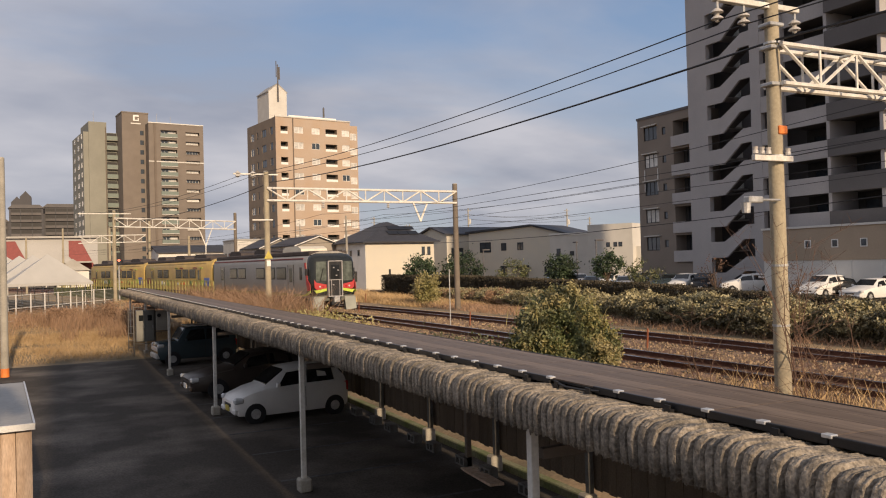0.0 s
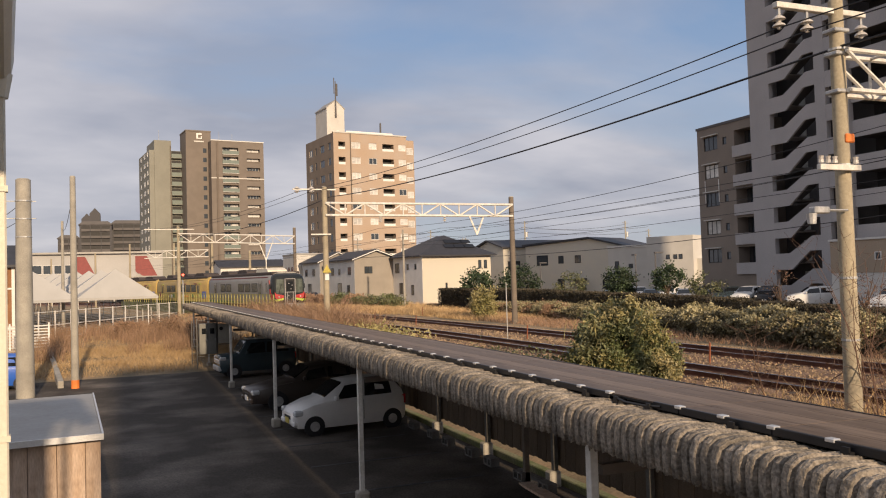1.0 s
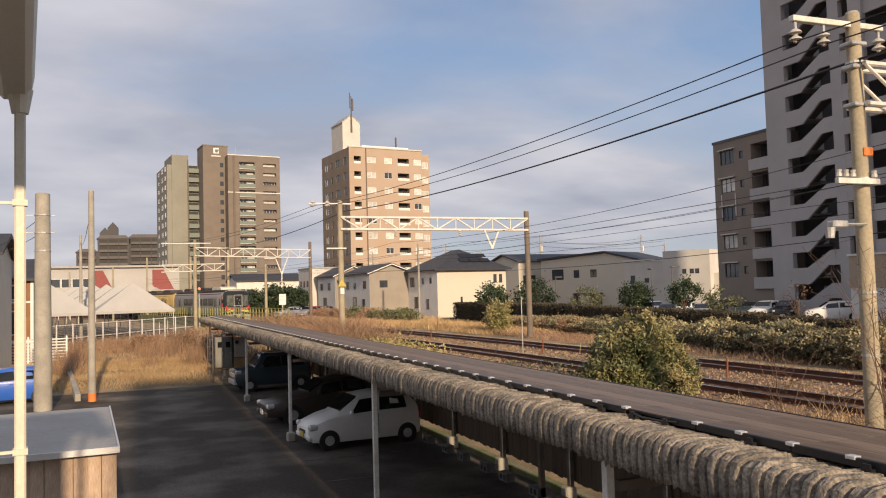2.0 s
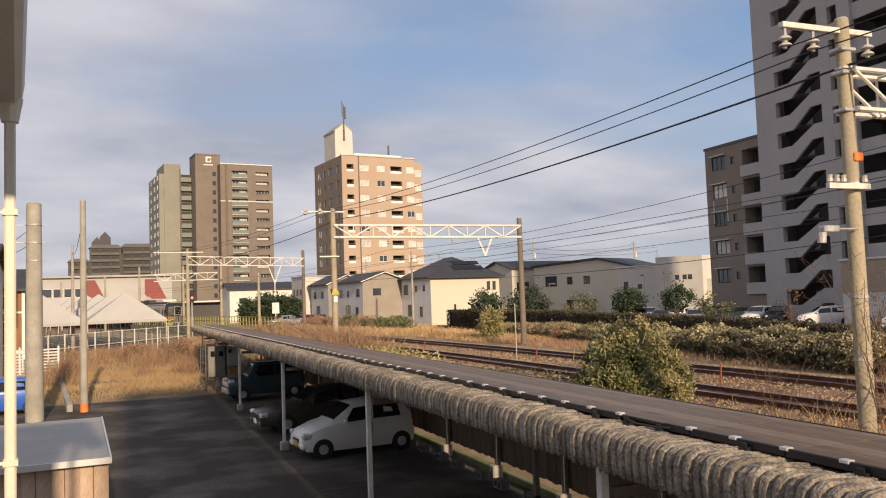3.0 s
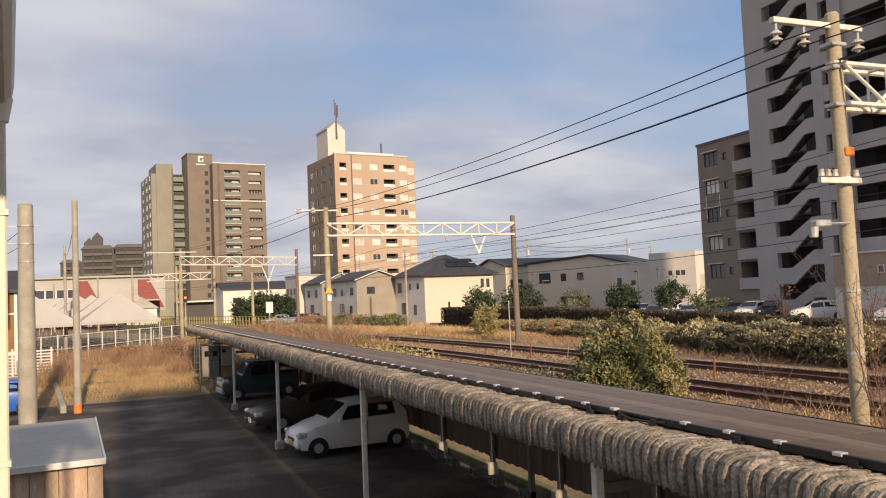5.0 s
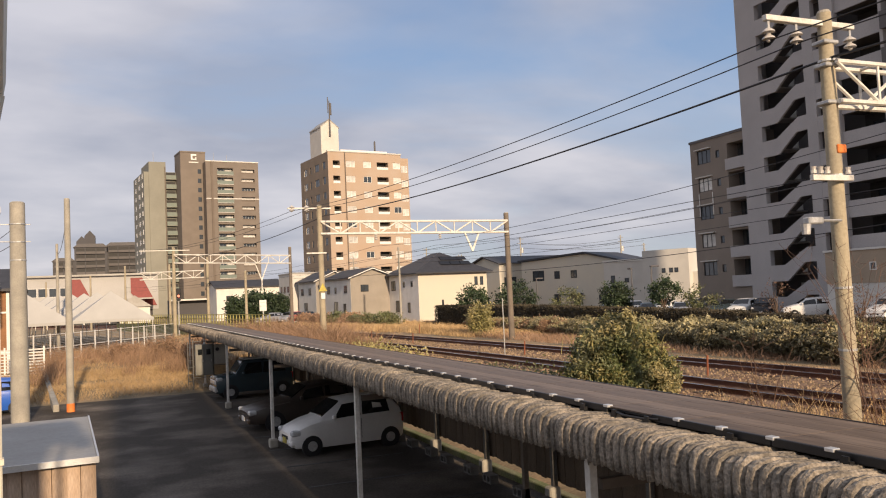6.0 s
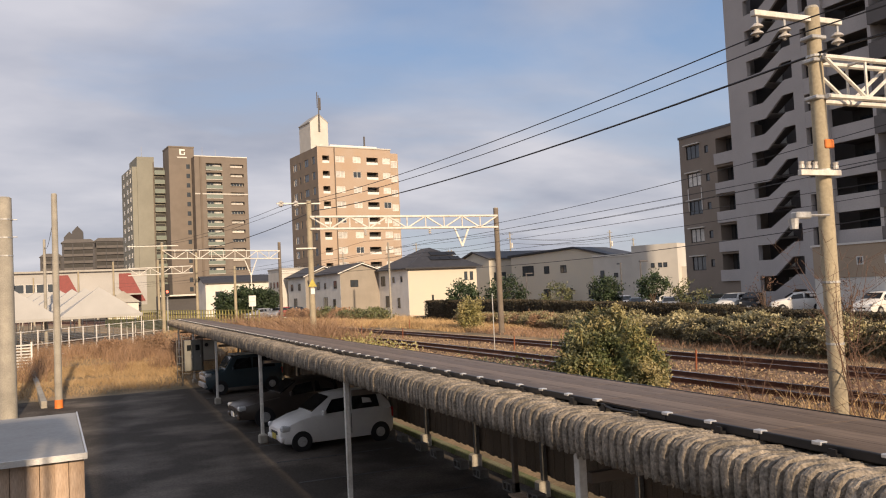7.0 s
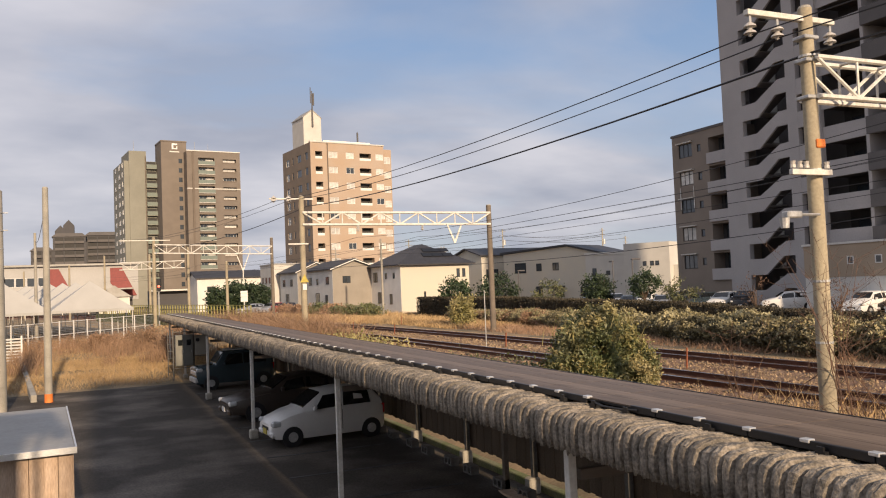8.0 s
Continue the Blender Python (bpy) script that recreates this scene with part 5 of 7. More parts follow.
def bare_tree(name, x, y, z, h, label, seed=1, spread=0.8, twigs=70):
    ob = empty(name, pose(x, y, z), label, "bare tree", "bare trees")
    r = random.Random(seed)
    bt = B()
    for s in range(5):
        bm = B()
        a = r.uniform(0, 6.28)
        p = Vector((r.uniform(-.2, .2), r.uniform(-.2, .2), 0))
        d = Vector((math.cos(a) * 0.35 * spread, math.sin(a) * 0.35 * spread, 1)).normalized()
        rad = 0.016
        path = [p.copy()]
        for k in range(6):
            q = p + d * h / 6 * r.uniform(0.8, 1.15)
            path.append(q.copy())
            for t in range(twigs // 30):
                e = q + Vector((r.uniform(-1, 1) * spread, r.uniform(-1, 1) * spread, r.uniform(0.1, 0.9))) * h * 0.22
                tube(bt, q, e, rad * 0.32, 0.003, 4, caps=False)
                for u in range(2):
                    f = e.lerp(q, r.uniform(0.1, 0.6))
                    tube(bt, f, f + Vector((r.uniform(-1, 1), r.uniform(-1, 1), r.uniform(0, 1))) * h * 0.08, 0.0035, 0.002, 4, caps=False)
            p, rad = q, rad * 0.8
            d = (d + Vector((r.uniform(-.3, .3) * spread, r.uniform(-.3, .3) * spread, 0.05))).normalized()
        part("stem", sweep(bm, path, 0.013, 0.004), "twig", ob)
    tagged(part("twig_spray", bt, "twig", ob), kind="stuff")
    return ob


def field(x0, x1, y0, y1, n, seed, keep=None):
    r = np.random.default_rng(seed)
    x, y = r.uniform(x0, x1, n), r.uniform(y0, y1, n)
    d = np.array([noise.noise(Vector((a * 0.35, b * 0.35, seed))) for a, b in zip(x, y)])
    ok = d + r.uniform(-0.5, 0.5, n) > -0.25
    if keep is not None:
        ok &= np.array([keep(a, b) for a, b in zip(x, y)])
    x, y = x[ok], y[ok]
    return np.stack([x, y, [ground_z(a, b) - 0.02 for a, b in zip(x, y)]], 1)


def stuff(name, me, label, category="plants"):
    return tagged(new(name, me), label, category, kind="stuff")


def make_plants():
    # field of dry grass beyond the lot
    pts = np.concatenate([field(-16, 8.2, 40.7, 56, 70000, 21), field(-16, 8.2, 52, 86, 40000, 221)])
    stuff("dry_grass", blades("dry_grass", pts, 0.27, 0.008, "dry", 21, 0.8), "tall golden dry grass field", "grass")
    r = np.random.default_rng(5)
    weeds = field(-5, 7.5, 47, 76, 16000, 22, lambda a, b: noise.noise(Vector((a * 0.4, b * 0.22, 9.0))) + (b - 60) * 0.012 > 0.02)
    stuff("dry_weeds", blades("dry_weeds", weeds, 1.15, 0.013, "bramble", 22, 0.45), "tall brown withered weeds", "weeds")
    for k, (x, y, rd, h) in enumerate(((3.2, 63.0, 1.4, 1.7), (5.6, 58.5, 1.3, 1.5), (0.6, 66.0, 1.2, 1.3), (6.6, 64.0, 1.5, 1.9))):
        sh = empty("dead_bush", pose(x, y, 0.25), "withered brown bush in the dry field", "bush", "withered bushes")
        part("stem", tube(B(), (0, 0, -0.05), (0.05, 0, h * 0.6), 0.04, 0.015, 6), "bark", sh)
        part("leaves", leaf_mesh("leaves", clump_points((0, 0, h * 0.5), (rd, rd, h * 0.5), 60, 60, 180 + k, 0.3), 0.09, 0.06, "bramble", 180 + k), None, sh)
    # strip between the car port and the near rails
    strip = field(8.5, 12.4, 2, 64, 20000, 23)
    stuff("dry_grass", blades("dry_grass", strip, 0.26, 0.010, "dry", 23), "short dry grass beside the ballast", "grass")
    tall = field(10.0, 13.2, 4.5, 13.5, 2600, 24)
    stuff("dry_grass", blades("dry_grass", tall, 0.75, 0.010, "dry", 24, 0.45), "tall dry grass round the mast", "grass")
    # far side of the line
    far = field(22.2, 30.0, 50, 105, 44000, 25, lambda a, b: a > line_x(b, 22.6))
    scrub = field(22.6, 27.0, 14, 56, 16000, 225, lambda a, b: a > 22.7)
    stuff("dry_weeds", blades("dry_weeds", scrub, 0.30, 0.012, "bramble", 225, 0.8), "low brown weeds along the verge", "weeds")
    stuff("dry_grass", blades("dry_grass", far, 0.42, 0.014, "dry", 25, 0.6), "dry golden grass verge along the line", "grass")
    far2 = field(18, 36, 60, 110, 26000, 26, lambda a, b: line_x(b, 22.8) < a)
    stuff("dry_grass", blades("dry_grass", far2, 0.55, 0.022, "dry", 26, 0.6), "dry golden grass in front of the houses", "grass")
    # brambles at the second mast
    br = field(9.0, 13.2, 40, 66, 9000, 27, lambda a, b: a < line_x(b, 13.4))
    stuff("brambles", blades("brambles", br, 1.75, 0.017, "bramble", 27, 0.7), "tangle of brown leafless brambles", "brambles")
    gr = field(9.5, 13.0, 34, 44, 1500, 28)
    stuff("green_weeds", leaf_mesh("green_weeds", np.repeat(gr, 4, 0) + [0, 0, 0.35], 0.22, 0.08, "leaf_gold", 28), "yellow-green weeds beside the rails", "weeds")
    gr = field(11.0, 13.0, 19, 27, 700, 29)
    stuff("green_weeds", leaf_mesh("green_weeds", np.repeat(gr, 4, 0) + [0, 0, 0.25], 0.2, 0.06, "leaf", 29), "green weeds at the foot of the bush", "weeds")
    # round evergreen bush between car port and rails
    bu = empty("bush", pose(12.05, 17.9, 1.0), "round evergreen bush with sunlit-tinted leaves by the rails", "bush")
    bm = B()
    rr = random.Random(8)
    for k in range(14):
        a = rr.uniform(0, 6.28)
        tube(bm, (0, 0, -0.1), (math.cos(a) * 1.0, math.sin(a) * 1.0, rr.uniform(0.8, 2.0)), 0.035, 0.01, 5)
    part("stem", bm, "bark", bu)
    lobes = [((-0.05, 0.0, 1.25), (1.0, 1.0, 1.15), 70), ((0.1, 0.1, 1.95), (0.5, 0.5, 0.5), 26), ((-0.75, 0.1, 0.7), (0.75, 0.8, 0.8), 40), ((0.85, 0.0, 0.75), (0.8, 0.8, 0.85), 44), ((0.2, -0.75, 0.55), (0.75, 0.6, 0.6), 34), ((1.3, 0.2, 0.35), (0.5, 0.6, 0.45), 20)]
    pts = np.concatenate([clump_points(c, rd, n, 170, 31 + i, 0.55, 0.13) for i, (c, rd, n) in enumerate(lobes)])
    part("leaves", leaf_mesh("leaves", pts, 0.04, 0.046, "leaf", 31), None, bu)
    # yellower leaves on the rim, painting the sunlit side into their colour
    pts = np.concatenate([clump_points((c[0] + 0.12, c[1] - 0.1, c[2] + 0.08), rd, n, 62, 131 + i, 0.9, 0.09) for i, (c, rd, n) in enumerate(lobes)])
    part("yellow_leaves", leaf_mesh("yellow_leaves", pts, 0.04, 0.044, "leaf_gold", 32), None, bu, "outer leaves tinted as if sunlit")
    rng = np.random.default_rng(77)
    tips = np.stack([rng.normal(0, 0.55, 160), rng.normal(0, 0.5, 160), rng.uniform(1.5, 2.0, 160)], 1)
    tagged(part("shoot_spray", blades("shoot_spray", tips, 0.5, 0.008, "leaf_gold", 78, 0.5), None, bu, "thin upright shoots"), kind="stuff")
    # small bush across the line
    bu = empty("bush", pose(24.2, 52.5, 1.0), "small yellow-green bush across the line", "bush")
    part("stem", tube(B(), (0, 0, 0), (0.1, 0, 1.4), 0.05, 0.02, 6), "bark", bu)
    part("leaves", leaf_mesh("leaves", clump_points((0, 0, 1.1), (0.95, 0.95, 1.25), 60, 45, 33), 0.06, 0.09, "leaf_gold", 33), None, bu)
    # loose hedge of shrubs along the far verge
    for k in range(24):
        y = 16 + k * 2.5
        x = 24.2 + max(0, y - 24) * 0.20 + 0.3 * math.sin(k * 2.1)
        h = 1.35 - 0.017 * max(0, y - 26) + 0.15 * math.sin(k * 3.3)
        sh = empty("shrub", pose(x, y, 1.0), "rounded evergreen shrub in the verge hedge", "shrub", "verge hedge shrubs")
        part("stem", tube(B(), (0, 0, -0.05), (0.05, 0, h * 0.7), 0.04, 0.02, 6), "bark", sh)
        part("leaves", leaf_mesh("leaves", clump_points((0, 0, h * 0.52), (1.25, 1.55, h * 0.52), 60, 120, 60 + k, 0.45, 0.12), 0.06, 0.06, "verge" if k < 12 or k % 3 == 0 else "bramble", 60 + k), None, sh)
        # pale leaves crowd the top, its sunlit look put into their colour
        part("light_leaves", leaf_mesh("light_leaves", clump_points((-0.15, -0.2, h * 0.68), (1.1, 1.4, h * 0.42), 100 if k < 5 else 46, 70, 90 + k, 0.7, 0.1), 0.05, 0.062, "verge_light", 90 + k), None, sh, "pale leaves with the sunlit look of the tops in their colour")
    for k, (x, y) in enumerate(((27.5, 97), (26.6, 101), (25.0, 104), (27.0, 92.0), (24.0, 108), (29.0, 88.5))):
        sh = empty("shrub", pose(x, y, 1.0), "low brownish shrub in front of the houses", "shrub", "shrubs by the houses")
        part("stem", tube(B(), (0, 0, -0.05), (0.05, 0, 0.7), 0.04, 0.02, 6), "bark", sh)
        part("leaves", leaf_mesh("leaves", clump_points((0, 0, 0.6), (1.8, 2.0, 0.75), 50, 40, 160 + k, 0.4), 0.1, 0.12, "leaf" if k % 2 else "bramble", 160 + k), None, sh)
    # clipped dark hedge of the car park
    for k in range(17):
        y0 = 22.3 + k * 3.7
        x0 = 33.6
        top = float(np.interp(y0 + 1.8, (24, 33, 38.5, 44, 53, 66), (1.85, 2.07, 2.32, 2.46, 2.58, 2.8)))
        r2 = np.random.default_rng(140 + k)
        n = 4200
        pts = np.stack([r2.uniform(x0, x0 + 1.1, n), r2.uniform(y0, y0 + 3.65, n), r2.uniform(0.65, top, n)], 1)
        face = r2.integers(0, 3, n)
        pts[face == 0, 0] = x0 + r2.normal(0, 0.04, (face == 0).sum())
        pts[face == 1, 2] = top + r2.normal(0, 0.05, (face == 1).sum())
        he = empty("hedge", pose(0, 0, 0), "dark clipped evergreen hedge of the car park", "hedge", "clipped hedges")
        part("leaves", leaf_mesh("leaves", pts, 0.03, 0.075, "hedge", 140 + k), None, he)
        part("stem", boxes((x0 + 0.25, y0 + 0.2, 0.5, x0 + 0.85, y0 + 3.45, top - 0.2), bevel=0.1), "hedge", he)
    # trees of the car park
    tree("tree", 35.4, 78.0, 0.6, 4.1, 1.6, "round dark evergreen tree in front of the cream house", seed=2, trunk=0.18, size=0.15)
    tree("tree", 39.4, 76.5, 0.6, 4.2, 2.2, "broad dark evergreen tree by the car park", seed=3, trunk=0.15, size=0.15)
    tree("tree", 42.5, 71.0, 0.6, 3.5, 1.5, "thin small tree by the car park", "leaf", seed=4, n=36, per=30, size=0.12)
    tree("tree", 44.5, 65.2, 0.6, 4.0, 1.45, "small round evergreen tree by the car park", seed=5, trunk=0.35, size=0.13)
    tree("tree", 46.0, 60.0, 0.6, 4.1, 1.35, "dark pruned tree by the car park", seed=6, trunk=0.42, n=40, size=0.13)
    tree("tree", 45.2, 53.8, 0.6, 3.3, 1.4, "small green tree by the apartment block", "leaf", seed=7, n=30, per=30, size=0.11)
    tree("tree", 44.0, 44.6, 0.6, 3.4, 1.3, "sparse thin tree by the apartment block", "twig", seed=9, n=16, per=16, size=0.07)
    tree("tree", 41.5, 35.5, 0.6, 3.2, 1.1, "sparse thin tree by the apartment block", "twig", seed=10, n=15, per=15, size=0.07)
    for i, (x, y, h, rd) in enumerate(((19.6, 124, 4.6, 2.6), (22.0, 122, 4.3, 2.4), (17.6, 126, 3.8, 1.8))):
        tree("tree", x, y, 1.0, h, rd, "broad dark evergreen tree beyond the bridge", seed=40 + i, trunk=0.1, n=80, per=45, size=0.24)
    # leafless saplings round the nearest mast
    bare_tree("sapling", 11.6, 9.6, 0.9, 3.6, "leafless brown sapling beside the mast", 3, 0.9)
    bare_tree("sapling", 12.6, 10.0, 0.9, 3.2, "leafless brown sapling beside the mast", 4, 1.0)
    bare_tree("sapling", 11.3, 11.6, 0.9, 2.2, "leafless brown sapling beside the mast", 6, 1.1)


# ---- houses and the rest ----
# brownish grey that paints the shade of the gable fronts
M["gable_in_shade"] = mat("gable_in_shade", (0.32, 0.285, 0.24), 0.85, vary=0.06, scale=0.6, fine=14)


def wall_windows(parent, m, rows):
    """Windows set on a wall plane (facing -y of m), each with a dark frame standing 3 cm proud."""
    for x, z, w, h in rows:
        window(parent, m @ pose(x, 0, z), w, h, "glass", 1 if w > 0.9 else 0, "panel_frame", -0.035)


def house(name, m, w, d, h, wall, label, roof="gable", rise=1.6, over=0.5, ridge="x", front=(), flank=(), ridge_len=0.3, cladding=""):
    """A house with its front facing -y of m and its flank facing -x."""
    ob = empty(name, m, label, "house", "houses beyond the line")
    part("wall", boxes((0, 0, -0.6, w, d, h)), wall, ob)
    if roof == "hip":
        bm = B()
        c = w / 2
        a, b = d * (0.5 - ridge_len / 2), d * (0.5 + ridge_len / 2)
        lo = [bm.verts.new(v) for v in ((-over, -over, h), (w + over, -over, h), (w + over, d + over, h), (-over, d + over, h))]
        hi = [bm.verts.new(v) for v in ((c, a, h + rise), (c, b, h + rise))]
        bm.faces.new((lo[0], lo[1], hi[0]))
        bm.faces.new((lo[1], lo[2], hi[1], hi[0]))
        bm.faces.new((lo[2], lo[3], hi[1]))
        bm.faces.new((lo[3], lo[0], hi[0], hi[1]))
        bm.faces.new(lo[::-1])
        part("roof", bm, "tile_roof", ob, "dark tiled hip roof")
        part("fascia", boxes((-over, -over, h - 0.16, w + over, -over + 0.12, h - 0.01), (-over, -over + 0.12, h - 0.16, -over + 0.12, d + over, h - 0.01)), "tile_roof", ob)
    elif roof == "gable":
        if ridge == "x":
            poly = [(-over, h - 0.05), (d / 2, h + rise), (d + over, h - 0.05), (d + over, h + 0.12), (d / 2, h + rise + 0.2), (-over, h + 0.12)]
            part("roof", prism(B(), poly, w + 2 * over, pose(w + over, 0, 0, 0, 0, 90)), "tile_roof", ob, "dark tiled gable roof")
            part("gable", prism(B(), [(0, h - 0.01), (d, h - 0.01), (d / 2, h + rise - 0.02)], w - 0.02, pose(w - 0.01, 0, 0, 0, 0, 90)), wall, ob)
        else:
            poly = [(-over, h - 0.05), (w / 2, h + rise), (w + over, h - 0.05), (w + over, h + 0.12), (w / 2, h + rise + 0.2), (-over, h + 0.12)]
            part("roof", prism(B(), poly, d + 2 * over, pose(0, -over, 0)), "tile_roof", ob, "dark tiled gable roof")
            part("gable", prism(B(), [(0, h - 0.01), (w, h - 0.01), (w / 2, h + rise - 0.02)], d - 0.02, pose(0, 0.01, 0)), wall, ob)
    else:
        part("roof", boxes((-0.1, -0.1, h, w + 0.1, d + 0.1, h + 0.25), bevel=0.03), "sheet_roof" if roof == "flat" else wall, ob)
    # thin darker sheet over the gable front, its shade put into the colour
    if cladding:
        part("cladding", prism(B(), [(0.02, -0.5), (w - 0.02, -0.5), (w - 0.02, h - 0.06), (w / 2, h + rise - 0.08), (0.02, h - 0.06)], 0.03, pose(0, -0.034, 0)), cladding, ob, "gable sheet darkened to stand for shade")
        for s_ in (0, 1):
            part("bargeboard", prism(B(), [(-over, h - 0.1), (w / 2, h + rise - 0.05), (w / 2, h + rise + 0.08), (-over, h + 0.03)], 0.05, pose(0, -over - 0.06, 0) @ (Matrix.Translation((w, 0, 0)) @ Matrix.Diagonal((-1, 1, 1, 1)) if s_ else Matrix.Identity(4))), "white", ob, "white bargeboard")
    wall_windows(ob, pose(0, -0.036 if cladding else 0, 0), front)
    wall_windows(ob, pose(-0.03, d, 0, 0, 0, -90), flank)
    return ob


def make_houses():
    hp = house("house", pose(37.8, 101.2, 1.0, 0, 0, 5), 10.6, 10.0, 6.15, "cream", "cream two-storey house with a dark hip roof and solar panels", "hip", 2.9, 0.7,
               front=((8.6, 4.2, 0.5, 1.2), (9.5, 4.2, 0.5, 1.2), (3.4, 0.9, 0.3, 1.5)), flank=((1.0, 3.9, 1.4, 1.4), (5.0, 4.3, 0.6, 0.8), (7.6, 4.3, 0.6, 0.8), (2.4, 0.9, 1.2, 1.6), (6.4, 0.8, 0.8, 1.4)), ridge_len=0.25)
    # white sheet over the cream flank, its brightness put into the colour
    part("side_cladding", boxes((-0.03, 0.02, -0.5, -0.004, 9.98, 6.1)), "white", hp, "white sheet brightening the flank")
    for k in range(6):
        part("roof_panel", boxes((0, 0, 0, 1.5, 0.9, 0.05)), "panel_frame", hp, "solar panel", at=pose(3.9 + 0.55 * (k // 3) + 1.6 * (k % 3) * (1 - 0.2 * (k // 3)), 0.75 + 1.05 * (k // 3), 6.15 + (1.45 + 1.05 * (k // 3)) * 0.652 + 0.07, 33, 0, 0))
    house("house", pose(31.0, 110.5, 1.0, 0, 0, 5), 6.5, 11.0, 6.0, "greywhite", "pale grey house with a shade-toned gable beside the line", "gable", 1.3, 0.5, "y", cladding="gable_in_shade",
          front=((1.5, 4.0, 1.2, 1.0),), flank=((1.0, 3.9, 1.2, 1.1), (4.4, 3.9, 0.7, 0.9), (8.4, 3.9, 1.2, 1.1), (4.0, 0.8, 1.6, 1.9), (8.0, 0.8, 1.0, 1.6)))
    house("house", pose(29.2, 124.0, 1.0, 0, 0, 5), 6.0, 9.0, 6.0, "greywhite", "pale grey gabled house farther along the line", "gable", 1.5, 0.5, "y", cladding="gable_in_shade",
          flank=((1.5, 3.9, 1.2, 1.1), (5.4, 3.9, 1.2, 1.1), (3.0, 0.8, 1.6, 1.9)))
    house("house", pose(27.6, 134.0, 1.0, 0, 0, 5), 9.0, 8.0, 7.6, "offwhite", "white flat-roofed house at the bend", "flat", flank=((1.2, 4.6, 0.8, 1.0), (3.2, 4.6, 0.8, 1.0), (5.2, 4.6, 0.8, 1.0), (2.0, 1.0, 1.6, 1.8)), front=((1.5, 4.5, 1.0, 1.0),))
    # long cream buildings behind the car park
    ob = house("apartment_house", pose(55.0, 111.5, 1.0, 0, 0, 5), 14, 9, 7.4, "cream", "brown-roofed cream house behind the trees", "gable", 1.2, 0.5, "x", front=((0.8, 4.0, 2.2, 1.3), (4.2, 4.2, 1.0, 1.2)))
    ob = empty("apartment_house", pose(56.5, 107.0, 1.0, 0, 0, 2), "long two-storey cream apartment house with a low pitched roof", "house", "houses beyond the line")
    fl = pose(0, 0, 0, 0, 0, -66)
    part("wall", prism(B(), [(0, -0.3), (19.0, -0.3), (19.0, 6.0), (11.0, 7.9), (0, 7.3)], 9.0, fl), "cream", ob)
    part("roof", prism(B(), [(-0.4, 7.35), (11.0, 7.95), (19.4, 5.95), (19.4, 6.15), (11.0, 8.2), (-0.4, 7.6)], 9.6, fl @ pose(0, -0.4, 0)), "tile_roof", ob, "dark low roof")
    wall_windows(ob, fl, ((2.0, 4.4, 2.0, 1.5), (5.8, 4.6, 0.9, 1.1), (8.6, 4.6, 1.0, 1.1), (15.0, 4.3, 1.3, 1.2), (5.6, 0.6, 1.0, 1.8), (13.0, 0.9, 1.1, 1.2)))
    part("porch", boxes((8.0, -2.4, 2.2, 10.5, -0.02, 2.4), (8.1, -2.3, -0.2, 8.2, -2.2, 2.2), (10.3, -2.3, -0.2, 10.4, -2.2, 2.2)), "tile_roof", ob, at=fl)
    ob = empty("apartment_house", pose(62.0, 93.5, 1.0, 0, 0, 2), "white stepped modern house behind the car park", "house", "houses beyond the line")
    fl = pose(0, 0, 0, 0, 0, -62)
    part("wall", boxes((0, 0, -0.3, 9.4, 9, 6.4)), "offwhite", ob, at=fl)
    part("tall_wing", boxes((6.0, -0.8, -0.6, 12.2, 8, 7.6)), "offwhite", ob, at=fl)
    part("low_wing", boxes((12.2, 0.4, -0.6, 18.0, 8, 4.6)), "offwhite", ob, at=fl)
    part("parapet", boxes((-0.1, -0.1, 6.4, 6.0, 9.1, 6.7)), "greywhite", ob, at=fl)
    wall_windows(ob, fl, ((1.0, 3.6, 0.6, 1.0), (3.0, 3.6, 0.6, 0.6), (1.6, 0.8, 0.8, 1.6)))
    wall_windows(ob, fl @ pose(0, -0.8, 0), ((8.6, 4.6, 0.5, 0.6), (9.6, 4.6, 0.5, 0.6), (10.3, 4.6, 0.5, 0.6)))
    # roofs far off between the houses
    for i, (x, y, w, h) in enumerate(((60, 150, 16, 6.2), (85, 160, 20, 6.6), (110, 150, 18, 7.0), (20, 175, 14, 7.5), (36, 200, 16, 8), (88, 100, 14, 7.6), (96, 118, 14, 7))):
        house("house", pose(x, y, 1.0, 0, 0, 5), w, 9, h - 1, "greywhite" if i % 2 else "offwhite", "far pale house under a dark roof", "gable", 1.5, 0.5, "x", front=((2, 3.6, 1.6, 1.2), (6, 3.6, 1.6, 1.2), (9, 3.6, 1.2, 1.2)) if w > 12 else ((2, 3.6, 1.6, 1.2),))


STAIR_X = 56.0


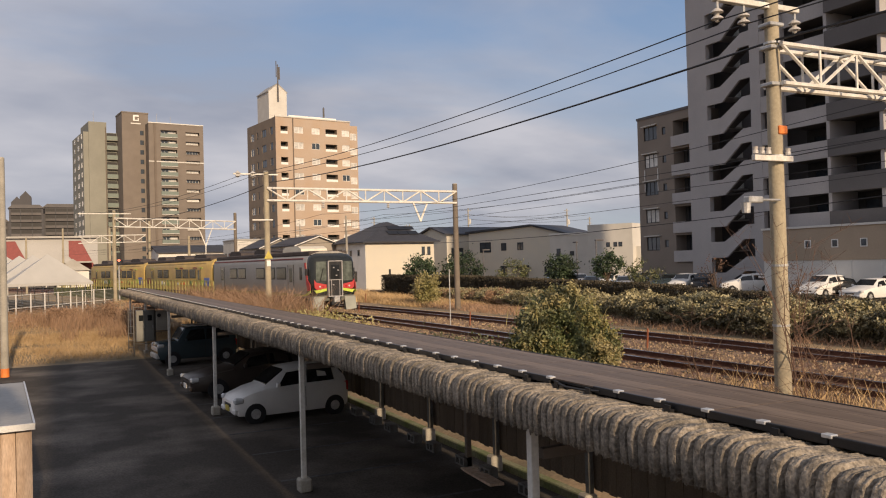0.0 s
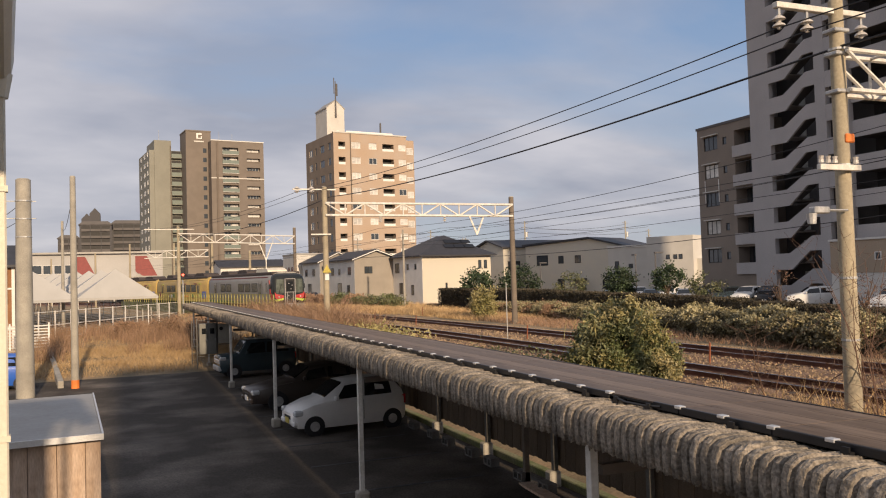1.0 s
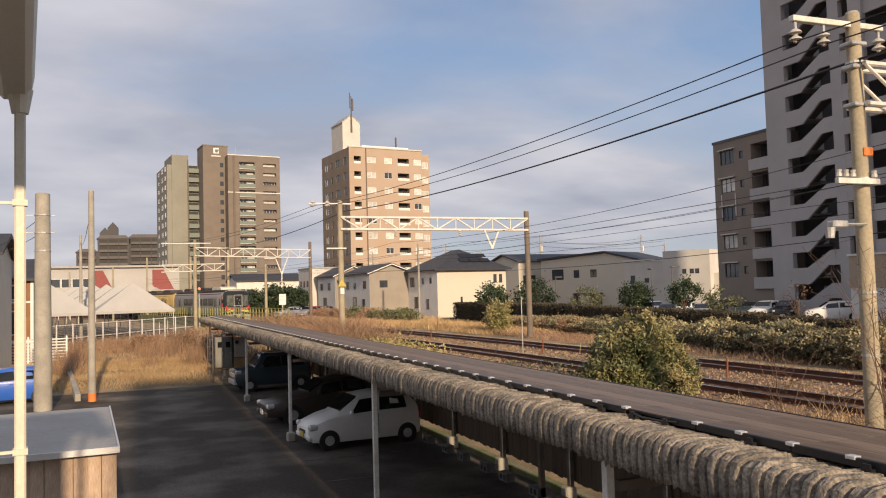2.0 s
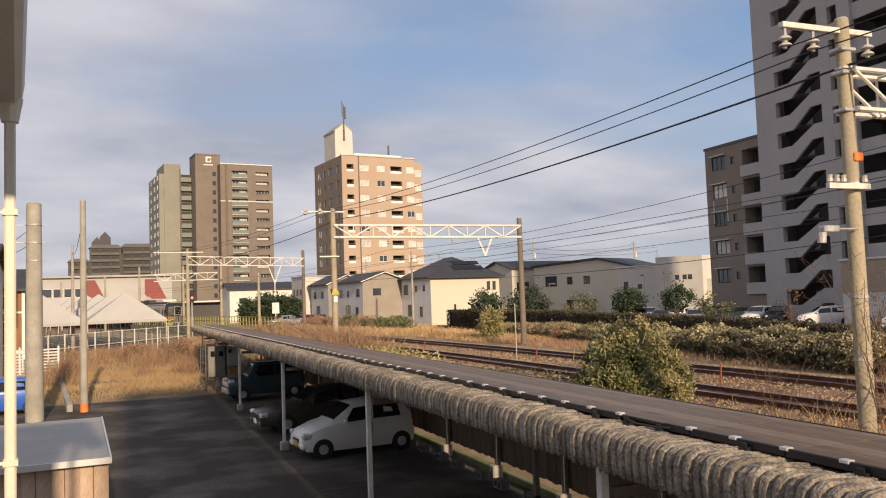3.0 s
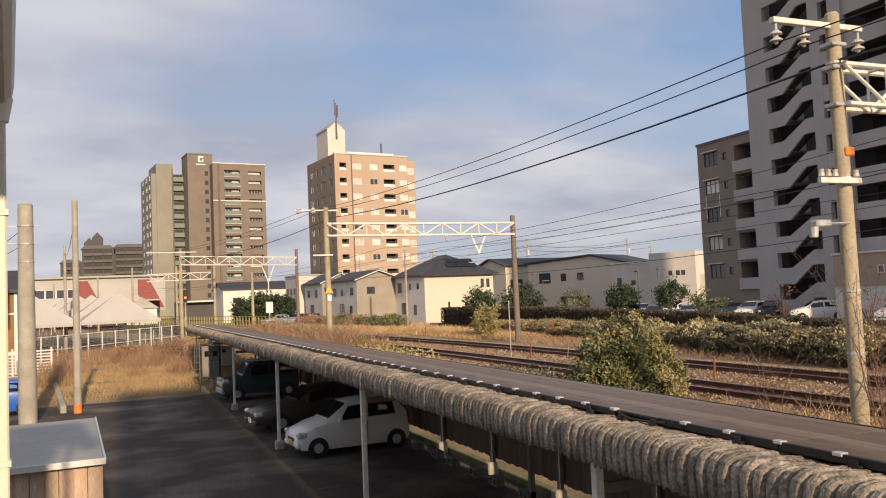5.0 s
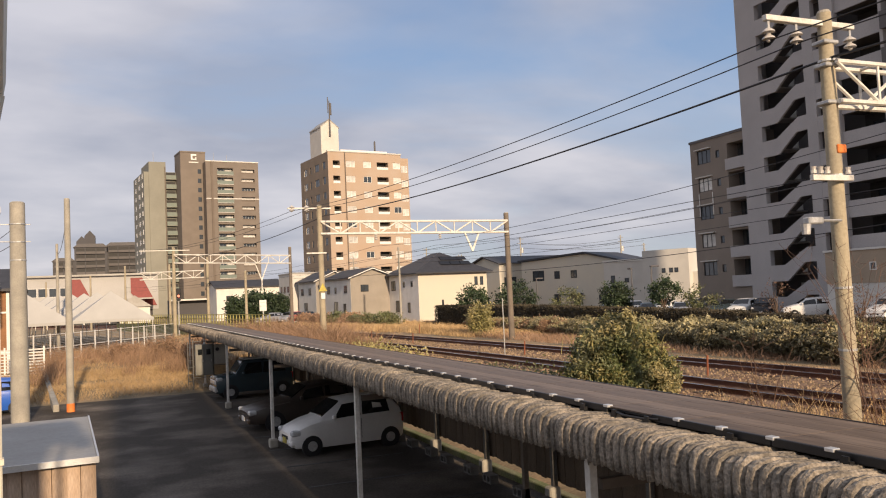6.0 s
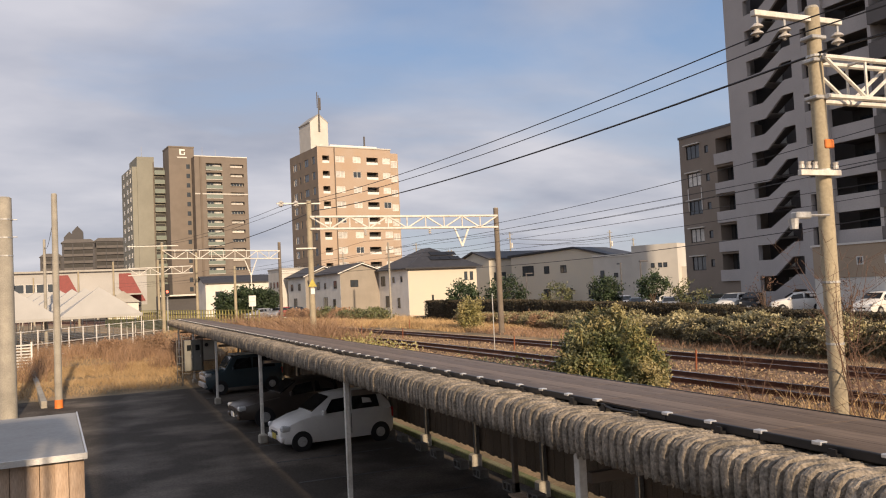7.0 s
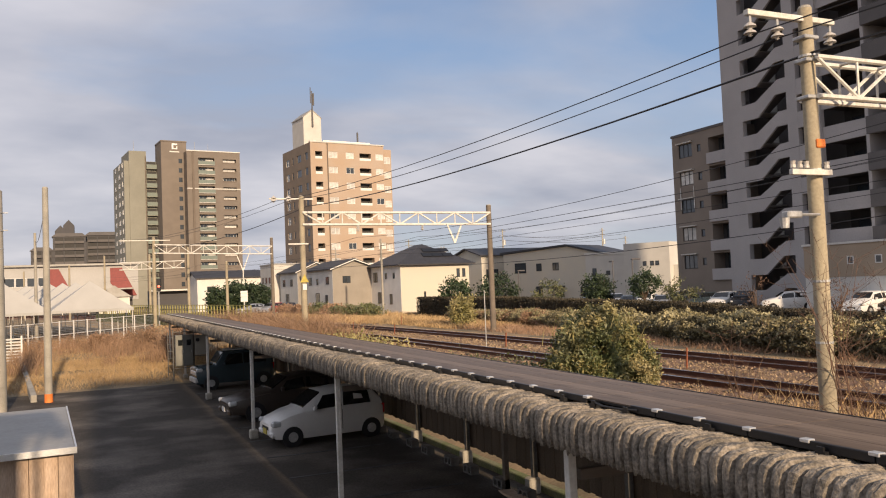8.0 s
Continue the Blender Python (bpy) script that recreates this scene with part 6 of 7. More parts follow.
def make_apartment_block():
    """Grey slab block: brown five-storey wing, open stair tower and a balcony front, all facing the line."""
    S = 2.87
    H = 37.0
    ob = empty("apartment_block", pose(STAIR_X, 0, 1.0), "tall grey apartment block with an open zigzag stair tower", "apartment building")
    face = lambda y, dx=0.0: pose(dx, y, 0, 0, 0, -90)
    # brown wing: x runs towards -y
    W = 8.7
    m = face(67.6, 0.3)
    holes, items = [], []
    for k in range(5):
        z = 4.2 + S * k - 0.85
        holes.append((1.0, z + 0.45, 3.0, z + 1.85, 0.16))
        holes.append((3.75, z + 0.75, 4.3, z + 1.5, 0.16))
        holes.append((5.4, z + 0.35, W, z + 1.9, 1.4))
    facade(ob, "wing_wall", m, W, 17.6, holes, 0.2, "apt_brown")
    for k in range(5):
        z = 4.2 + S * k - 0.85
        window(ob, m @ pose(1.0, 0, z + 0.45), 2.0, 1.4, "curtain" if k % 2 else "glass", 2, "panel_frame", 0.08)
        window(ob, m @ pose(3.75, 0, z + 0.75), 0.55, 0.75, "glass", 0, "panel_frame", 0.08)
        part("awning", boxes((0.85, -0.3, z + 1.9, 3.15, 0.0, z + 2.0)), "offwhite", ob, at=m)
        part("balcony_wall", boxes((5.3, -0.25, z - 0.75, W, -0.02, z + 0.35)), "apt_grey", ob, at=m)
        # balcony back painted near-black for the shade of the recess
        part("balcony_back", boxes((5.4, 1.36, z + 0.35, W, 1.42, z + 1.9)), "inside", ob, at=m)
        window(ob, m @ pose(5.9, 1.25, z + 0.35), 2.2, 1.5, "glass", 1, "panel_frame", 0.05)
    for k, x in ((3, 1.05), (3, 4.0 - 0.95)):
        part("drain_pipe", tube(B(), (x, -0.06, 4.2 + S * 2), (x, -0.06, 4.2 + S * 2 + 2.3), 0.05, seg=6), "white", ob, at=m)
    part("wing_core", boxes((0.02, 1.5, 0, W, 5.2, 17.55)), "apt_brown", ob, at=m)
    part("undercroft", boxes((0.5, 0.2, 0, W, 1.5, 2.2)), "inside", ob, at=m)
    part("wing_coping", boxes((-0.1, -0.08, 17.6, W, 0.4, 17.85)), "apt_dark", ob, at=m)
    part("roof_rail", boxes((5.0, 3, 18.3, W, 3.05, 18.36), (5.0, 3, 17.8, 5.05, 3.05, 18.3), (7.0, 3, 17.8, 7.05, 3.05, 18.3)), "galv", ob, at=m)
    # stair tower
    m = face(59.65, 0.0)
    part("left_pier", boxes((0, 0, 0, 2.5, 0.5, H)), "apt_grey", ob, at=m)
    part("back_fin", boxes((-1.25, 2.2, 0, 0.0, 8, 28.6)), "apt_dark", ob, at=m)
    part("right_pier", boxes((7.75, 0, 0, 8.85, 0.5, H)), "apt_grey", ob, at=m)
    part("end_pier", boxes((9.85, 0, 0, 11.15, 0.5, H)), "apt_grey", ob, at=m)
    # back wall and flights in dark colour, painting the shade of the stair well
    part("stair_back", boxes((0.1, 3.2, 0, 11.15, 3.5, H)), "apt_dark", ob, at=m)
    part("tower_core", boxes((0, 3.5, 0, 11.15, 9, H)), "apt_grey", ob, at=m)
    part("stair_side", boxes((0, 0.5, 0, 0.3, 3.2, H)), "apt_grey", ob, at=m)
    nz = int(H / S)
    for k in range(-4, nz - 3):
        z = 13.0 + S * (k - 0)
        if z > H - 4 or z < 0.6:
            continue
        b0, t0 = z - S + 1.4, z            # parapet between the opening below and this opening
        b1, t1 = b0 + 1.62, z + 1.45
        poly = [(2.5, b0), (4.4, b0), (6.5, b1), (7.75, b1), (7.75, t1), (6.8, t1), (4.2, t0), (2.5, t0)]
        part("stair_parapet", prism(B(), poly, 0.22, m), "apt_grey", ob)
        part("landing", boxes((2.5, 0.25, z - 0.95, 4.2, 3.2, z - 0.78)), "apt_grey", ob, at=m)
        part("landing", boxes((6.4, 0.25, z + 0.5, 7.75, 3.2, z + 0.67)), "apt_grey", ob, at=m)
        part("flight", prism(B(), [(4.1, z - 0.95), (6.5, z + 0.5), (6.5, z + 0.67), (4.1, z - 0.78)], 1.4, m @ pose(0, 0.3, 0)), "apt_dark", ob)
        part("slot_parapet", boxes((8.85, 0.02, z - 0.4, 9.85, 0.2, z + 1.0)), "apt_grey", ob, at=m)
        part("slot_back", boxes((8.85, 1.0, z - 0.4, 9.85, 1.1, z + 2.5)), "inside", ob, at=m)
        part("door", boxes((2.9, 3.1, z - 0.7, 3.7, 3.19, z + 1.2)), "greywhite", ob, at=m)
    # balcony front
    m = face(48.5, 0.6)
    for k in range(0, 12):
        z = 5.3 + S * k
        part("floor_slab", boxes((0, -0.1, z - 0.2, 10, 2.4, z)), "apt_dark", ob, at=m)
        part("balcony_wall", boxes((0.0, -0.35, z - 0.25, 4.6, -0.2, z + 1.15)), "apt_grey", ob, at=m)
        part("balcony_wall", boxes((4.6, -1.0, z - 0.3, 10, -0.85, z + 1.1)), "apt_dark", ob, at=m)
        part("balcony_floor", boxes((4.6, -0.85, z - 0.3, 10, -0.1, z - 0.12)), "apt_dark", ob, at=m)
        # shade behind the balcony front painted into a near-black back
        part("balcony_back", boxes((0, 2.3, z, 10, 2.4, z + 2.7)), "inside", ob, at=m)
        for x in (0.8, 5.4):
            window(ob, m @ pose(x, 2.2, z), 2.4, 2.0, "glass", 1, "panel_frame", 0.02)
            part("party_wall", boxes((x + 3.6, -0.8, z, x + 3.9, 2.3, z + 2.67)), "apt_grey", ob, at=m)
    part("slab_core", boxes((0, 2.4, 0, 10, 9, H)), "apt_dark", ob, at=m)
    # low annexe in front
    an = empty("annexe", pose(50.5, 46.0, 1.0, 0, 0, -90), "low beige annexe with small square windows", "building")
    part("upper_wall", boxes((0, 0, 2.6, 26, 4.2, 5.0)), "beige", an)
    part("lower_wall", boxes((0, 0.05, -0.2, 26, 4.2, 2.6)), "greywhite", an)
    part("coping", boxes((-0.1, -0.1, 5.0, 26, 4.3, 5.15)), "greywhite", an)
    for k in range(9):
        window(an, pose(1.6 + 2.3 * k, 0, 3.5), 0.55, 0.6, "glass", 0, "white", -0.04)
        part("panel_joint", boxes((0.8 + 2.3 * k, 0.02, 0, 0.84 + 2.3 * k, 0.05, 2.6)), "white", an)


def make_left_side():
    # timber shed in the lot
    sh = empty("shed", pose(-4.6, 11.95, 0.0, 0, 0, 3), "weathered timber-clad shed with a grey sheet roof", "shed")
    part("frame", boxes((0.05, 0.05, 0.0, 4.2, 4.5, 2.08)), "fence_wood", sh)
    r = random.Random(6)
    meshes = [finish("board", boxes((0, 0, 0, w, 0.025, h), bevel=0.004), "wood") for w, h in ((0.17, 1.0), (0.19, 1.02), (0.165, 1.25), (0.185, 1.3))]
    x = 0.0
    k = 0
    while x < 4.1:
        part("board", meshes[k % 2], None, sh, at=pose(x, 0.0, 1.08 + r.uniform(-0.01, 0.01)))
        part("board", meshes[2 + (k + 1) % 2], None, sh, at=pose(x + r.uniform(-0.02, 0.02), 0.025, -0.04 + r.uniform(-0.01, 0.01)))
        x += 0.178
        k += 1
    for k in range(22):
        part("board", meshes[k % 2], None, sh, at=pose(4.24, 0.08 + 0.2 * k, 1.06, 0, 0, 90))
        part("board", meshes[2 + k % 2], None, sh, at=pose(4.215, 0.08 + 0.2 * k, -0.04, 0, 0, 90))
    part("roof", boxes((-0.1, -0.1, 2.12, 4.3, 4.65, 2.17), bevel=0.008), "sheet_roof", sh, "grey sheet roof")
    part("roof_trim", boxes((-0.1, -0.125, 2.1, 4.32, -0.1, 2.185), (4.3, -0.1, 2.1, 4.325, 4.65, 2.185)), "alu", sh, "bright edge trim")
    # the building the walkway belongs to: wall, eave gutter and downpipe
    bl = empty("walkway_building", pose(0, 0, 0, 0, 0, 6.5), "cream rendered building with a white eave gutter", "building")
    part("wall", boxes((-6, 3.7, 0, -0.55, 6.0, 5.75)), "ivory", bl)
    for k in range(28):
        part("siding", boxes((-0.56, 3.7, 0.2 * k, -0.535, 6.02, 0.2 * k + 0.185)), "greywhite", bl)
    part("eave", boxes((-6, 3.6, 5.84, -0.12, 6.15, 5.92)), "ivory", bl)
    poly = [(-0.17, 0.0), (-0.15, -0.12), (-0.1, -0.17), (0.03, -0.17), (0.07, -0.12), (0.09, 0.0), (0.08, 0.06), (-0.17, 0.06)]
    part("gutter", prism(B(), poly, 2.55, pose(-0.1, 3.6, 5.77)), "ivory", bl, "ivory eave gutter")
    dp = part("downpipe", boxes((-0.135, 5.985, 0, -0.065, 6.055, 5.5), bevel=0.012), "ivory", bl, "square ivory downpipe")
    part("outlet", tube(B(), (-0.1, 6.02, 5.48), (-0.1, 6.02, 5.64), 0.055, 0.085, 10), "ivory", dp)
    for z in (1.6, 3.2, 4.85):
        part("pipe_clip", boxes((-0.145, 5.975, z, -0.055, 6.065, z + 0.04)), "ivory", dp)
        part("pipe_arm", boxes((-0.56, 6.0, z + 0.01, -0.145, 6.02, z + 0.03)), "ivory", dp)
    # unseen block added behind the walkway so that its shade lies along the lot
    bh = empty("shade_block", pose(0, 0, 0), "unseen narrow cream block added behind the walkway to shade the lot", "building")
    part("wall", boxes((-0.3, -16, 0, 3.86, -9, 18.6)), "ivory", bh)
    part("coping", boxes((-0.34, -16.1, 18.6, 3.9, -8.95, 18.9), bevel=0.03), "greywhite", bh)
    # poles
    p = pole("utility_pole", -1.78, 37.0, 0.0, 8.85, 0.155, 0.115, "slim pale concrete utility pole with an orange sleeve", "concrete")
    part("sleeve", tube(B(), (0, 0, 0.0), (0, 0, 0.36), 0.165, 0.16, 14), "orange", p, "orange warning sleeve")
    p = pole("utility_pole", -3.44, 35.0, 0.0, 8.45, 0.34, 0.27, "thick ringed concrete pole behind the shed", "concrete")
    for z in (6.2, 6.9, 7.6):
        part("strap", tube(B(), (0, 0, z), (0, 0, z + 0.05), 0.30, 0.30, 14), "galv", p)
    for z in (6.95, 7.62):
        part("bolt_arm", tube(B(), (-0.7, 0, z), (0.45, 0, z), 0.02, seg=6), "galv", p)
    for k in range(24):
        part("ring_joint", tube(B(), (0, 0, 0.3 + 0.32 * k), (0, 0, 0.31 + 0.32 * k), 0.345 - 0.003 * k, seg=14), "concrete", p)
    pole("utility_pole", -4.9, 84.0, 0.25, 10.5, 0.17, 0.12, "slim utility pole behind the white fence", "concrete")
    pole("utility_pole", 1.5, 120.0, 0.8, 10.0, 0.17, 0.12, "slim utility pole by the station", "pole")
    wire("street_cable", (-1.78, 37.0, 8.2), (-4.9, 84.0, 9.8), 0.7, 0.014, "black cable between utility poles")
    wire("street_cable", (-3.44, 35.0, 7.6), (-9.0, 50.0, 6.5), 0.3, 0.012, "black cable to the thick pole")
    wire("street_cable", (-3.44, 35.0, 6.95), (-9.6, 50.0, 6.2), 0.3, 0.012, "black cable to the thick pole")
    # electric cabinet at the end of the car port
    cb = empty("switch_cabinet", pose(3.45, 41.0, 0.0), "grey electric switch cabinets on a pipe frame", "cabinet")
    part("case", boxes((0.12, 0, 0.75, 0.95, 0.45, 2.25), bevel=0.02), "cabinet", cb)
    for x in (0.15, 0.545):
        d = part("door", boxes((x, -0.02, 0.79, x + 0.375, 0.0, 2.2), bevel=0.006), "cabinet", cb)
        part("meter_window", boxes((x + 0.09, -0.035, 1.75, x + 0.29, -0.018, 2.02)), "car_glass", d)
        part("latch", boxes((x + 0.31, -0.04, 1.4, x + 0.335, -0.02, 1.52)), "galv", d)
    part("second_case", boxes((1.02, 0.0, 1.25, 1.6, 0.4, 2.2), bevel=0.02), "concrete", cb)
    part("dial", tube(B(), (1.16, -0.01, 1.98), (1.16, -0.03, 1.98), 0.09, seg=12), "black", cb)
    for x in (0.02, 0.985, 1.66):
        part("frame_pipe", tube(B(), (x, 0.1, 0), (x, 0.1, 2.5), 0.03, seg=8), "block", cb)
    for z in (0.65, 1.2, 2.4):
        part("frame_pipe", tube(B(), (0.02, 0.14, z), (1.7, 0.14, z), 0.02, seg=8), "block", cb)
    for k in range(6):
        part("ladder_rung", tube(B(), (-0.22, 0.1, 0.5 + 0.33 * k), (0.02, 0.1, 0.5 + 0.33 * k), 0.016, seg=6), "block", cb)
    part("ladder_rail", tube(B(), (-0.22, 0.1, 0.3), (-0.22, 0.1, 2.4), 0.022, seg=6), "block", cb)
    # leaning boards and planks under the car port
    for i, (x, y, a) in enumerate(((6.9, 31.0, 20), (7.1, 26.0, 70), (7.3, 13.6, 80), (7.4, 10.8, 85))):
        mesh_thing("plank", boxes((-0.9, -0.14, 0.0, 0.9, 0.14, 0.05), bevel=0.006), "wood", "pale old plank lying under the car port", "plank", pose(x, y, 0.05, 0, 4, a), "planks")
    # white fence and festival tents beyond the field
    fe = empty("mesh_fence", pose(-12.0, 58.5, 0.2, 0, 0, 58.6), "white steel panel fence beyond the field", "fence")
    for k in range(17):
        part("post", boxes((k * 2 - 0.04, -0.04, 0, k * 2 + 0.04, 0.04, 2.25)), "white", fe)
        for z in (0.12, 1.1, 2.15):
            part("panel_rail", boxes((k * 2, -0.025, z, k * 2 + 2, 0.025, z + 0.05)), "white", fe)
        me_rows = [(k * 2, -0.008, 0.28 + 0.13 * j, k * 2 + 2, 0.008, 0.302 + 0.13 * j) for j in range(14) if abs(0.28 + 0.13 * j - 1.11) > 0.06]
        tagged(part("infill", boxes(*me_rows), "galv", fe), kind="stuff")
    for row, (bx, by, n) in enumerate(((-1.2, 87.2, 6), (-8.4, 82.0, 6))):
        for k in range(n):
            x, y = bx - 1.3 * k, by + 2.65 * k
            te = empty("tent", pose(x + 0.9, y, 0.55, 0, 0, 12), "white pyramid-roofed event tent", "tent", "event tents")
            bm = B()
            q = [bm.verts.new(v) for v in ((-3.8, -1.3, 2.6), (3.8, -1.3, 2.6), (3.8, 1.3, 2.6), (-3.8, 1.3, 2.6))]
            t = bm.verts.new((0, 0, 5.4))
            for i in range(4):
                bm.faces.new((q[i], q[(i + 1) % 4], t))
            bm.faces.new(q[::-1])
            part("canopy", bm, "canvas", te, "white canvas canopy")
            part("valance", boxes((-3.8, -1.32, 2.35, 3.8, -1.28, 2.61), (-3.82, -1.28, 2.35, -3.78, 1.3, 2.61), (3.78, -1.28, 2.35, 3.82, 1.3, 2.61)), "canvas", te)
            for sx in (-3.7, 3.7):
                for sy in (-1.2, 1.2):
                    part("pole", tube(B(), (sx, sy, 0), (sx, sy, 2.5), 0.04, seg=8), "white_steel", te)
    # brown house at the edge of the field
    ob = house("house", pose(-16.4, 59.6, 0.2, 0, 0, 0), 10.0, 8, 5.5, "brick_house", "brown-clad house with white window frames", "gable", 1.4, 0.4, "x")
    part("corner_board", boxes((9.85, -0.04, 0, 10.04, 0, 5.5)), "white", ob)
    for z in (1.4, 4.0):
        part("band", boxes((7.5, -0.05, z, 10.0, -0.01, z + 0.12)), "white", ob)
    window(ob, pose(8.4, 0, 1.9), 1.0, 1.6, "glass", 0, "white", -0.05)
    window(ob, pose(8.4, 0, 4.2), 1.0, 1.0, "glass", 0, "white", -0.05)
    ob = house("house", pose(-16.4, 50.0, 0.1, 0, 0, 0), 9.2, 6, 6.8, "ivory", "ivory rendered house at the edge of the field", "gable", 1.2, 0.4, "x")
    # concrete retaining strip and low rail beside the thick pole
    fn = empty("low_fence", pose(-8.6, 57.0, 0.15, 0, 0, 2), "low white slatted steel fence at the field's edge", "fence")
    for k in range(3):
        part("post", boxes((k * 2.2 - 0.05, -0.05, 0, k * 2.2 + 0.05, 0.05, 1.9)), "white", fn)
    for k in range(9):
        part("slat", boxes((0, -0.02, 0.15 + 0.19 * k, 4.4, 0.02, 0.23 + 0.19 * k)), "galv", fn)
    mesh_thing("field_kerb", boxes((-0.12, 0, -0.1, 0.12, 21.5, 0.26), bevel=0.03), "concrete", "weathered concrete kerb between field and yard", "kerb", pose(-2.35, 37.4, 0.05, 0.7, 0, 5.5), kind="structure")


def make_distance():
    # station hall with maroon panels
    st = empty("station_hall", pose(-45, 190, 1.0), "long white station hall with maroon slanted panels", "station building")
    part("wall", boxes((0, 0, 2.8, 54.2, 14, 10.4)), "station_white", st)
    part("roof", boxes((-0.5, -0.8, 10.4, 54.6, 14.5, 10.8)), "sheet_roof", st)
    part("ground_floor", boxes((2, 1.0, 0, 53, 13, 2.8)), "far_grey", st)
    for x in (19.0, 36.0, 48.5):
        part("slanted_panel", prism(B(), [(x, 9.8), (x + 2.4, 9.8), (x + 5.4, 3.6), (x + 2.4, 3.6), (x, 6.5)], 0.15, pose(0, -0.2, 0)), "maroon", st, "maroon slanted panel")
    for k in range(5):
        window(st, pose(26 + 2.1 * k, 0, 6.2), 1.9, 1.9, "glass", 0, "white", -0.05)
    part("canopy", boxes((20, -6, 5.0, 53, 0, 5.3)), "sheet_roof", st, "platform canopy")
    for k in range(6):
        part("canopy_post", boxes((24 + 5 * k, -4, 0, 24.2 + 5 * k, -3.8, 5.0)), "white_steel", st)
    part("low_house", boxes((46, -10, 0, 52, -4, 3.4)), "greywhite", st)
    part("low_roof", prism(B(), [(45.6, 3.4), (52.4, 3.4), (49, 5.8)], 7, pose(0, -10.5, 0)), "sheet_roof", st)
    # far flats
    fa = empty("far_flats", pose(-25, 399, 1.0), "far grey blocks of flats with twin gabled roof houses", "apartment building")
    for x0, x1, z, y0 in ((0, 9, 25.5, 2), (9, 22.5, 31.6, 0), (22.5, 37, 32.4, 5)):
        part("block", boxes((x0, y0, 0, x1, y0 + 14, z)), "far_grey", fa)
        part("roof", prism(B(), [(x0 - 0.5, z), (x1 + 0.5, z), (x1 - 1.5, z + 1.6), (x0 + 1.5, z + 1.6)], 15, pose(0, y0 - 0.5, 0)), "apt_dark", fa)
        for k in range(int(z / 3.1) - 1):
            zz = z - 3.1 * (k + 1)
            part("balcony_band", boxes((x0 + 0.8, y0 - 0.9, zz, x1 - 0.8, y0, zz + 1.15)), "far_band", fa)
            part("window_band", boxes((x0 + 0.8, y0 - 0.05, zz + 1.3, x1 - 0.8, y0 + 0.02, zz + 2.6)), "inside", fa)
            n = int((x1 - x0) / 4.5)
            for j in range(1, n):
                xx = x0 + (x1 - x0) * j / n
                part("party_wall", boxes((xx - 0.2, y0 - 0.95, zz, xx + 0.2, y0, zz + 2.9)), "far_grey", fa)
    for x, top in ((9.8, 37.0), (13.2, 39.5)):
        part("roof_house", prism(B(), [(x, 31.6), (x + 4.6, 31.6), (x + 4.6, top - 2.6), (x + 2.3, top), (x, top - 2.6)], 8, pose(0, 2 + x * 0.05, 0)), "far_grey", fa)
    # girder bridge with yellow railing on the near side of the line
    br = empty("girder_bridge", pose(0, 0, 0), "green girder footbridge with a yellow railing beside the line", "bridge")
    pts = [line(61 + 2.0 * k, 12.4) for k in range(31)]
    for (xa, ya, ha), (xb, yb, hb) in zip(pts, pts[1:]):
        d = math.hypot(xb - xa, yb - ya)
        m = pose(xa, ya, 0, 0, 0, ha)
        part("girder", boxes((-0.15, 0, 1.0, 0.15, d, 2.15)), "green_dull", br, at=m)
        part("deck", boxes((0.15, 0, 1.9, 0.6, d, 1.98)), "green_dull", br, at=m)
        for dy in (0.0, 1.0):
            part("post", boxes((-0.04, dy, 2.1, 0.04, dy + 0.06, 3.25)), "olive", br, at=m)
        for z in (2.4, 2.8, 3.2):
            part("railing", boxes((-0.025, 0, z, 0.025, d, z + 0.045)), "olive", br, at=m)
    # white sign, orange posts, signal
    sg = empty("line_sign", pose(15.2, 90.0, 1.0, 0, 0, -12), "white line-side notice board on a post", "sign")
    part("post", boxes((-0.05, 0, 0, 0.05, 0.08, 2.2)), "galv", sg)
    part("board", boxes((-0.38, -0.03, 2.2, 0.38, 0.0, 3.4), bevel=0.01), "white", sg)
    part("bar", boxes((-0.3, -0.045, 3.1, 0.3, -0.03, 3.22), (-0.3, -0.045, 2.7, 0.3, -0.03, 2.8)), "greywhite", sg, "grey unreadable lettering bars")
    og = empty("marker_post", pose(23.6, 96.5, 1.0), "orange and yellow marker post by the crossing", "post")
    part("upper", boxes((-0.22, -0.1, 1.6, 0.22, 0.1, 3.4), bevel=0.03), "orange", og)
    part("lower", boxes((-0.22, -0.1, 0, 0.22, 0.1, 1.6), bevel=0.03), "yellow", og)
    sn = empty("line_signal", pose(6.2, 88.0, 1.0), "railway signal with a red lamp", "signal")
    part("post", tube(B(), (0, 0, 0), (0, 0, 4.6), 0.08, seg=8), "galv", sn)
    part("head", boxes((-0.22, -0.15, 3.7, 0.22, 0.1, 5.0), bevel=0.05), "black", sn)
    lamp = bpy.data.materials.new("red_signal_light")
    lamp.use_nodes = True
    pb = lamp.node_tree.nodes["Principled BSDF"]
    pb.inputs["Base Color"].default_value = (0.8, 0.05, 0.03, 1)
    pb.inputs["Emission Color"].default_value = (1.0, 0.12, 0.06, 1)
    pb.inputs["Emission Strength"].default_value = 4.0
    part("red_lamp", tube(B(), (0, -0.2, 4.2), (0, -0.15, 4.2), 0.12, seg=12), lamp, sn, "lit red lamp")
    # red shop band below the taupe tower
    sp = empty("shop", pose(13.0, 215.0, 1.0), "low shop with a red sign band", "shop")
    part("wall", boxes((0, 0, 0, 22, 8, 4.6)), "far_grey", sp)
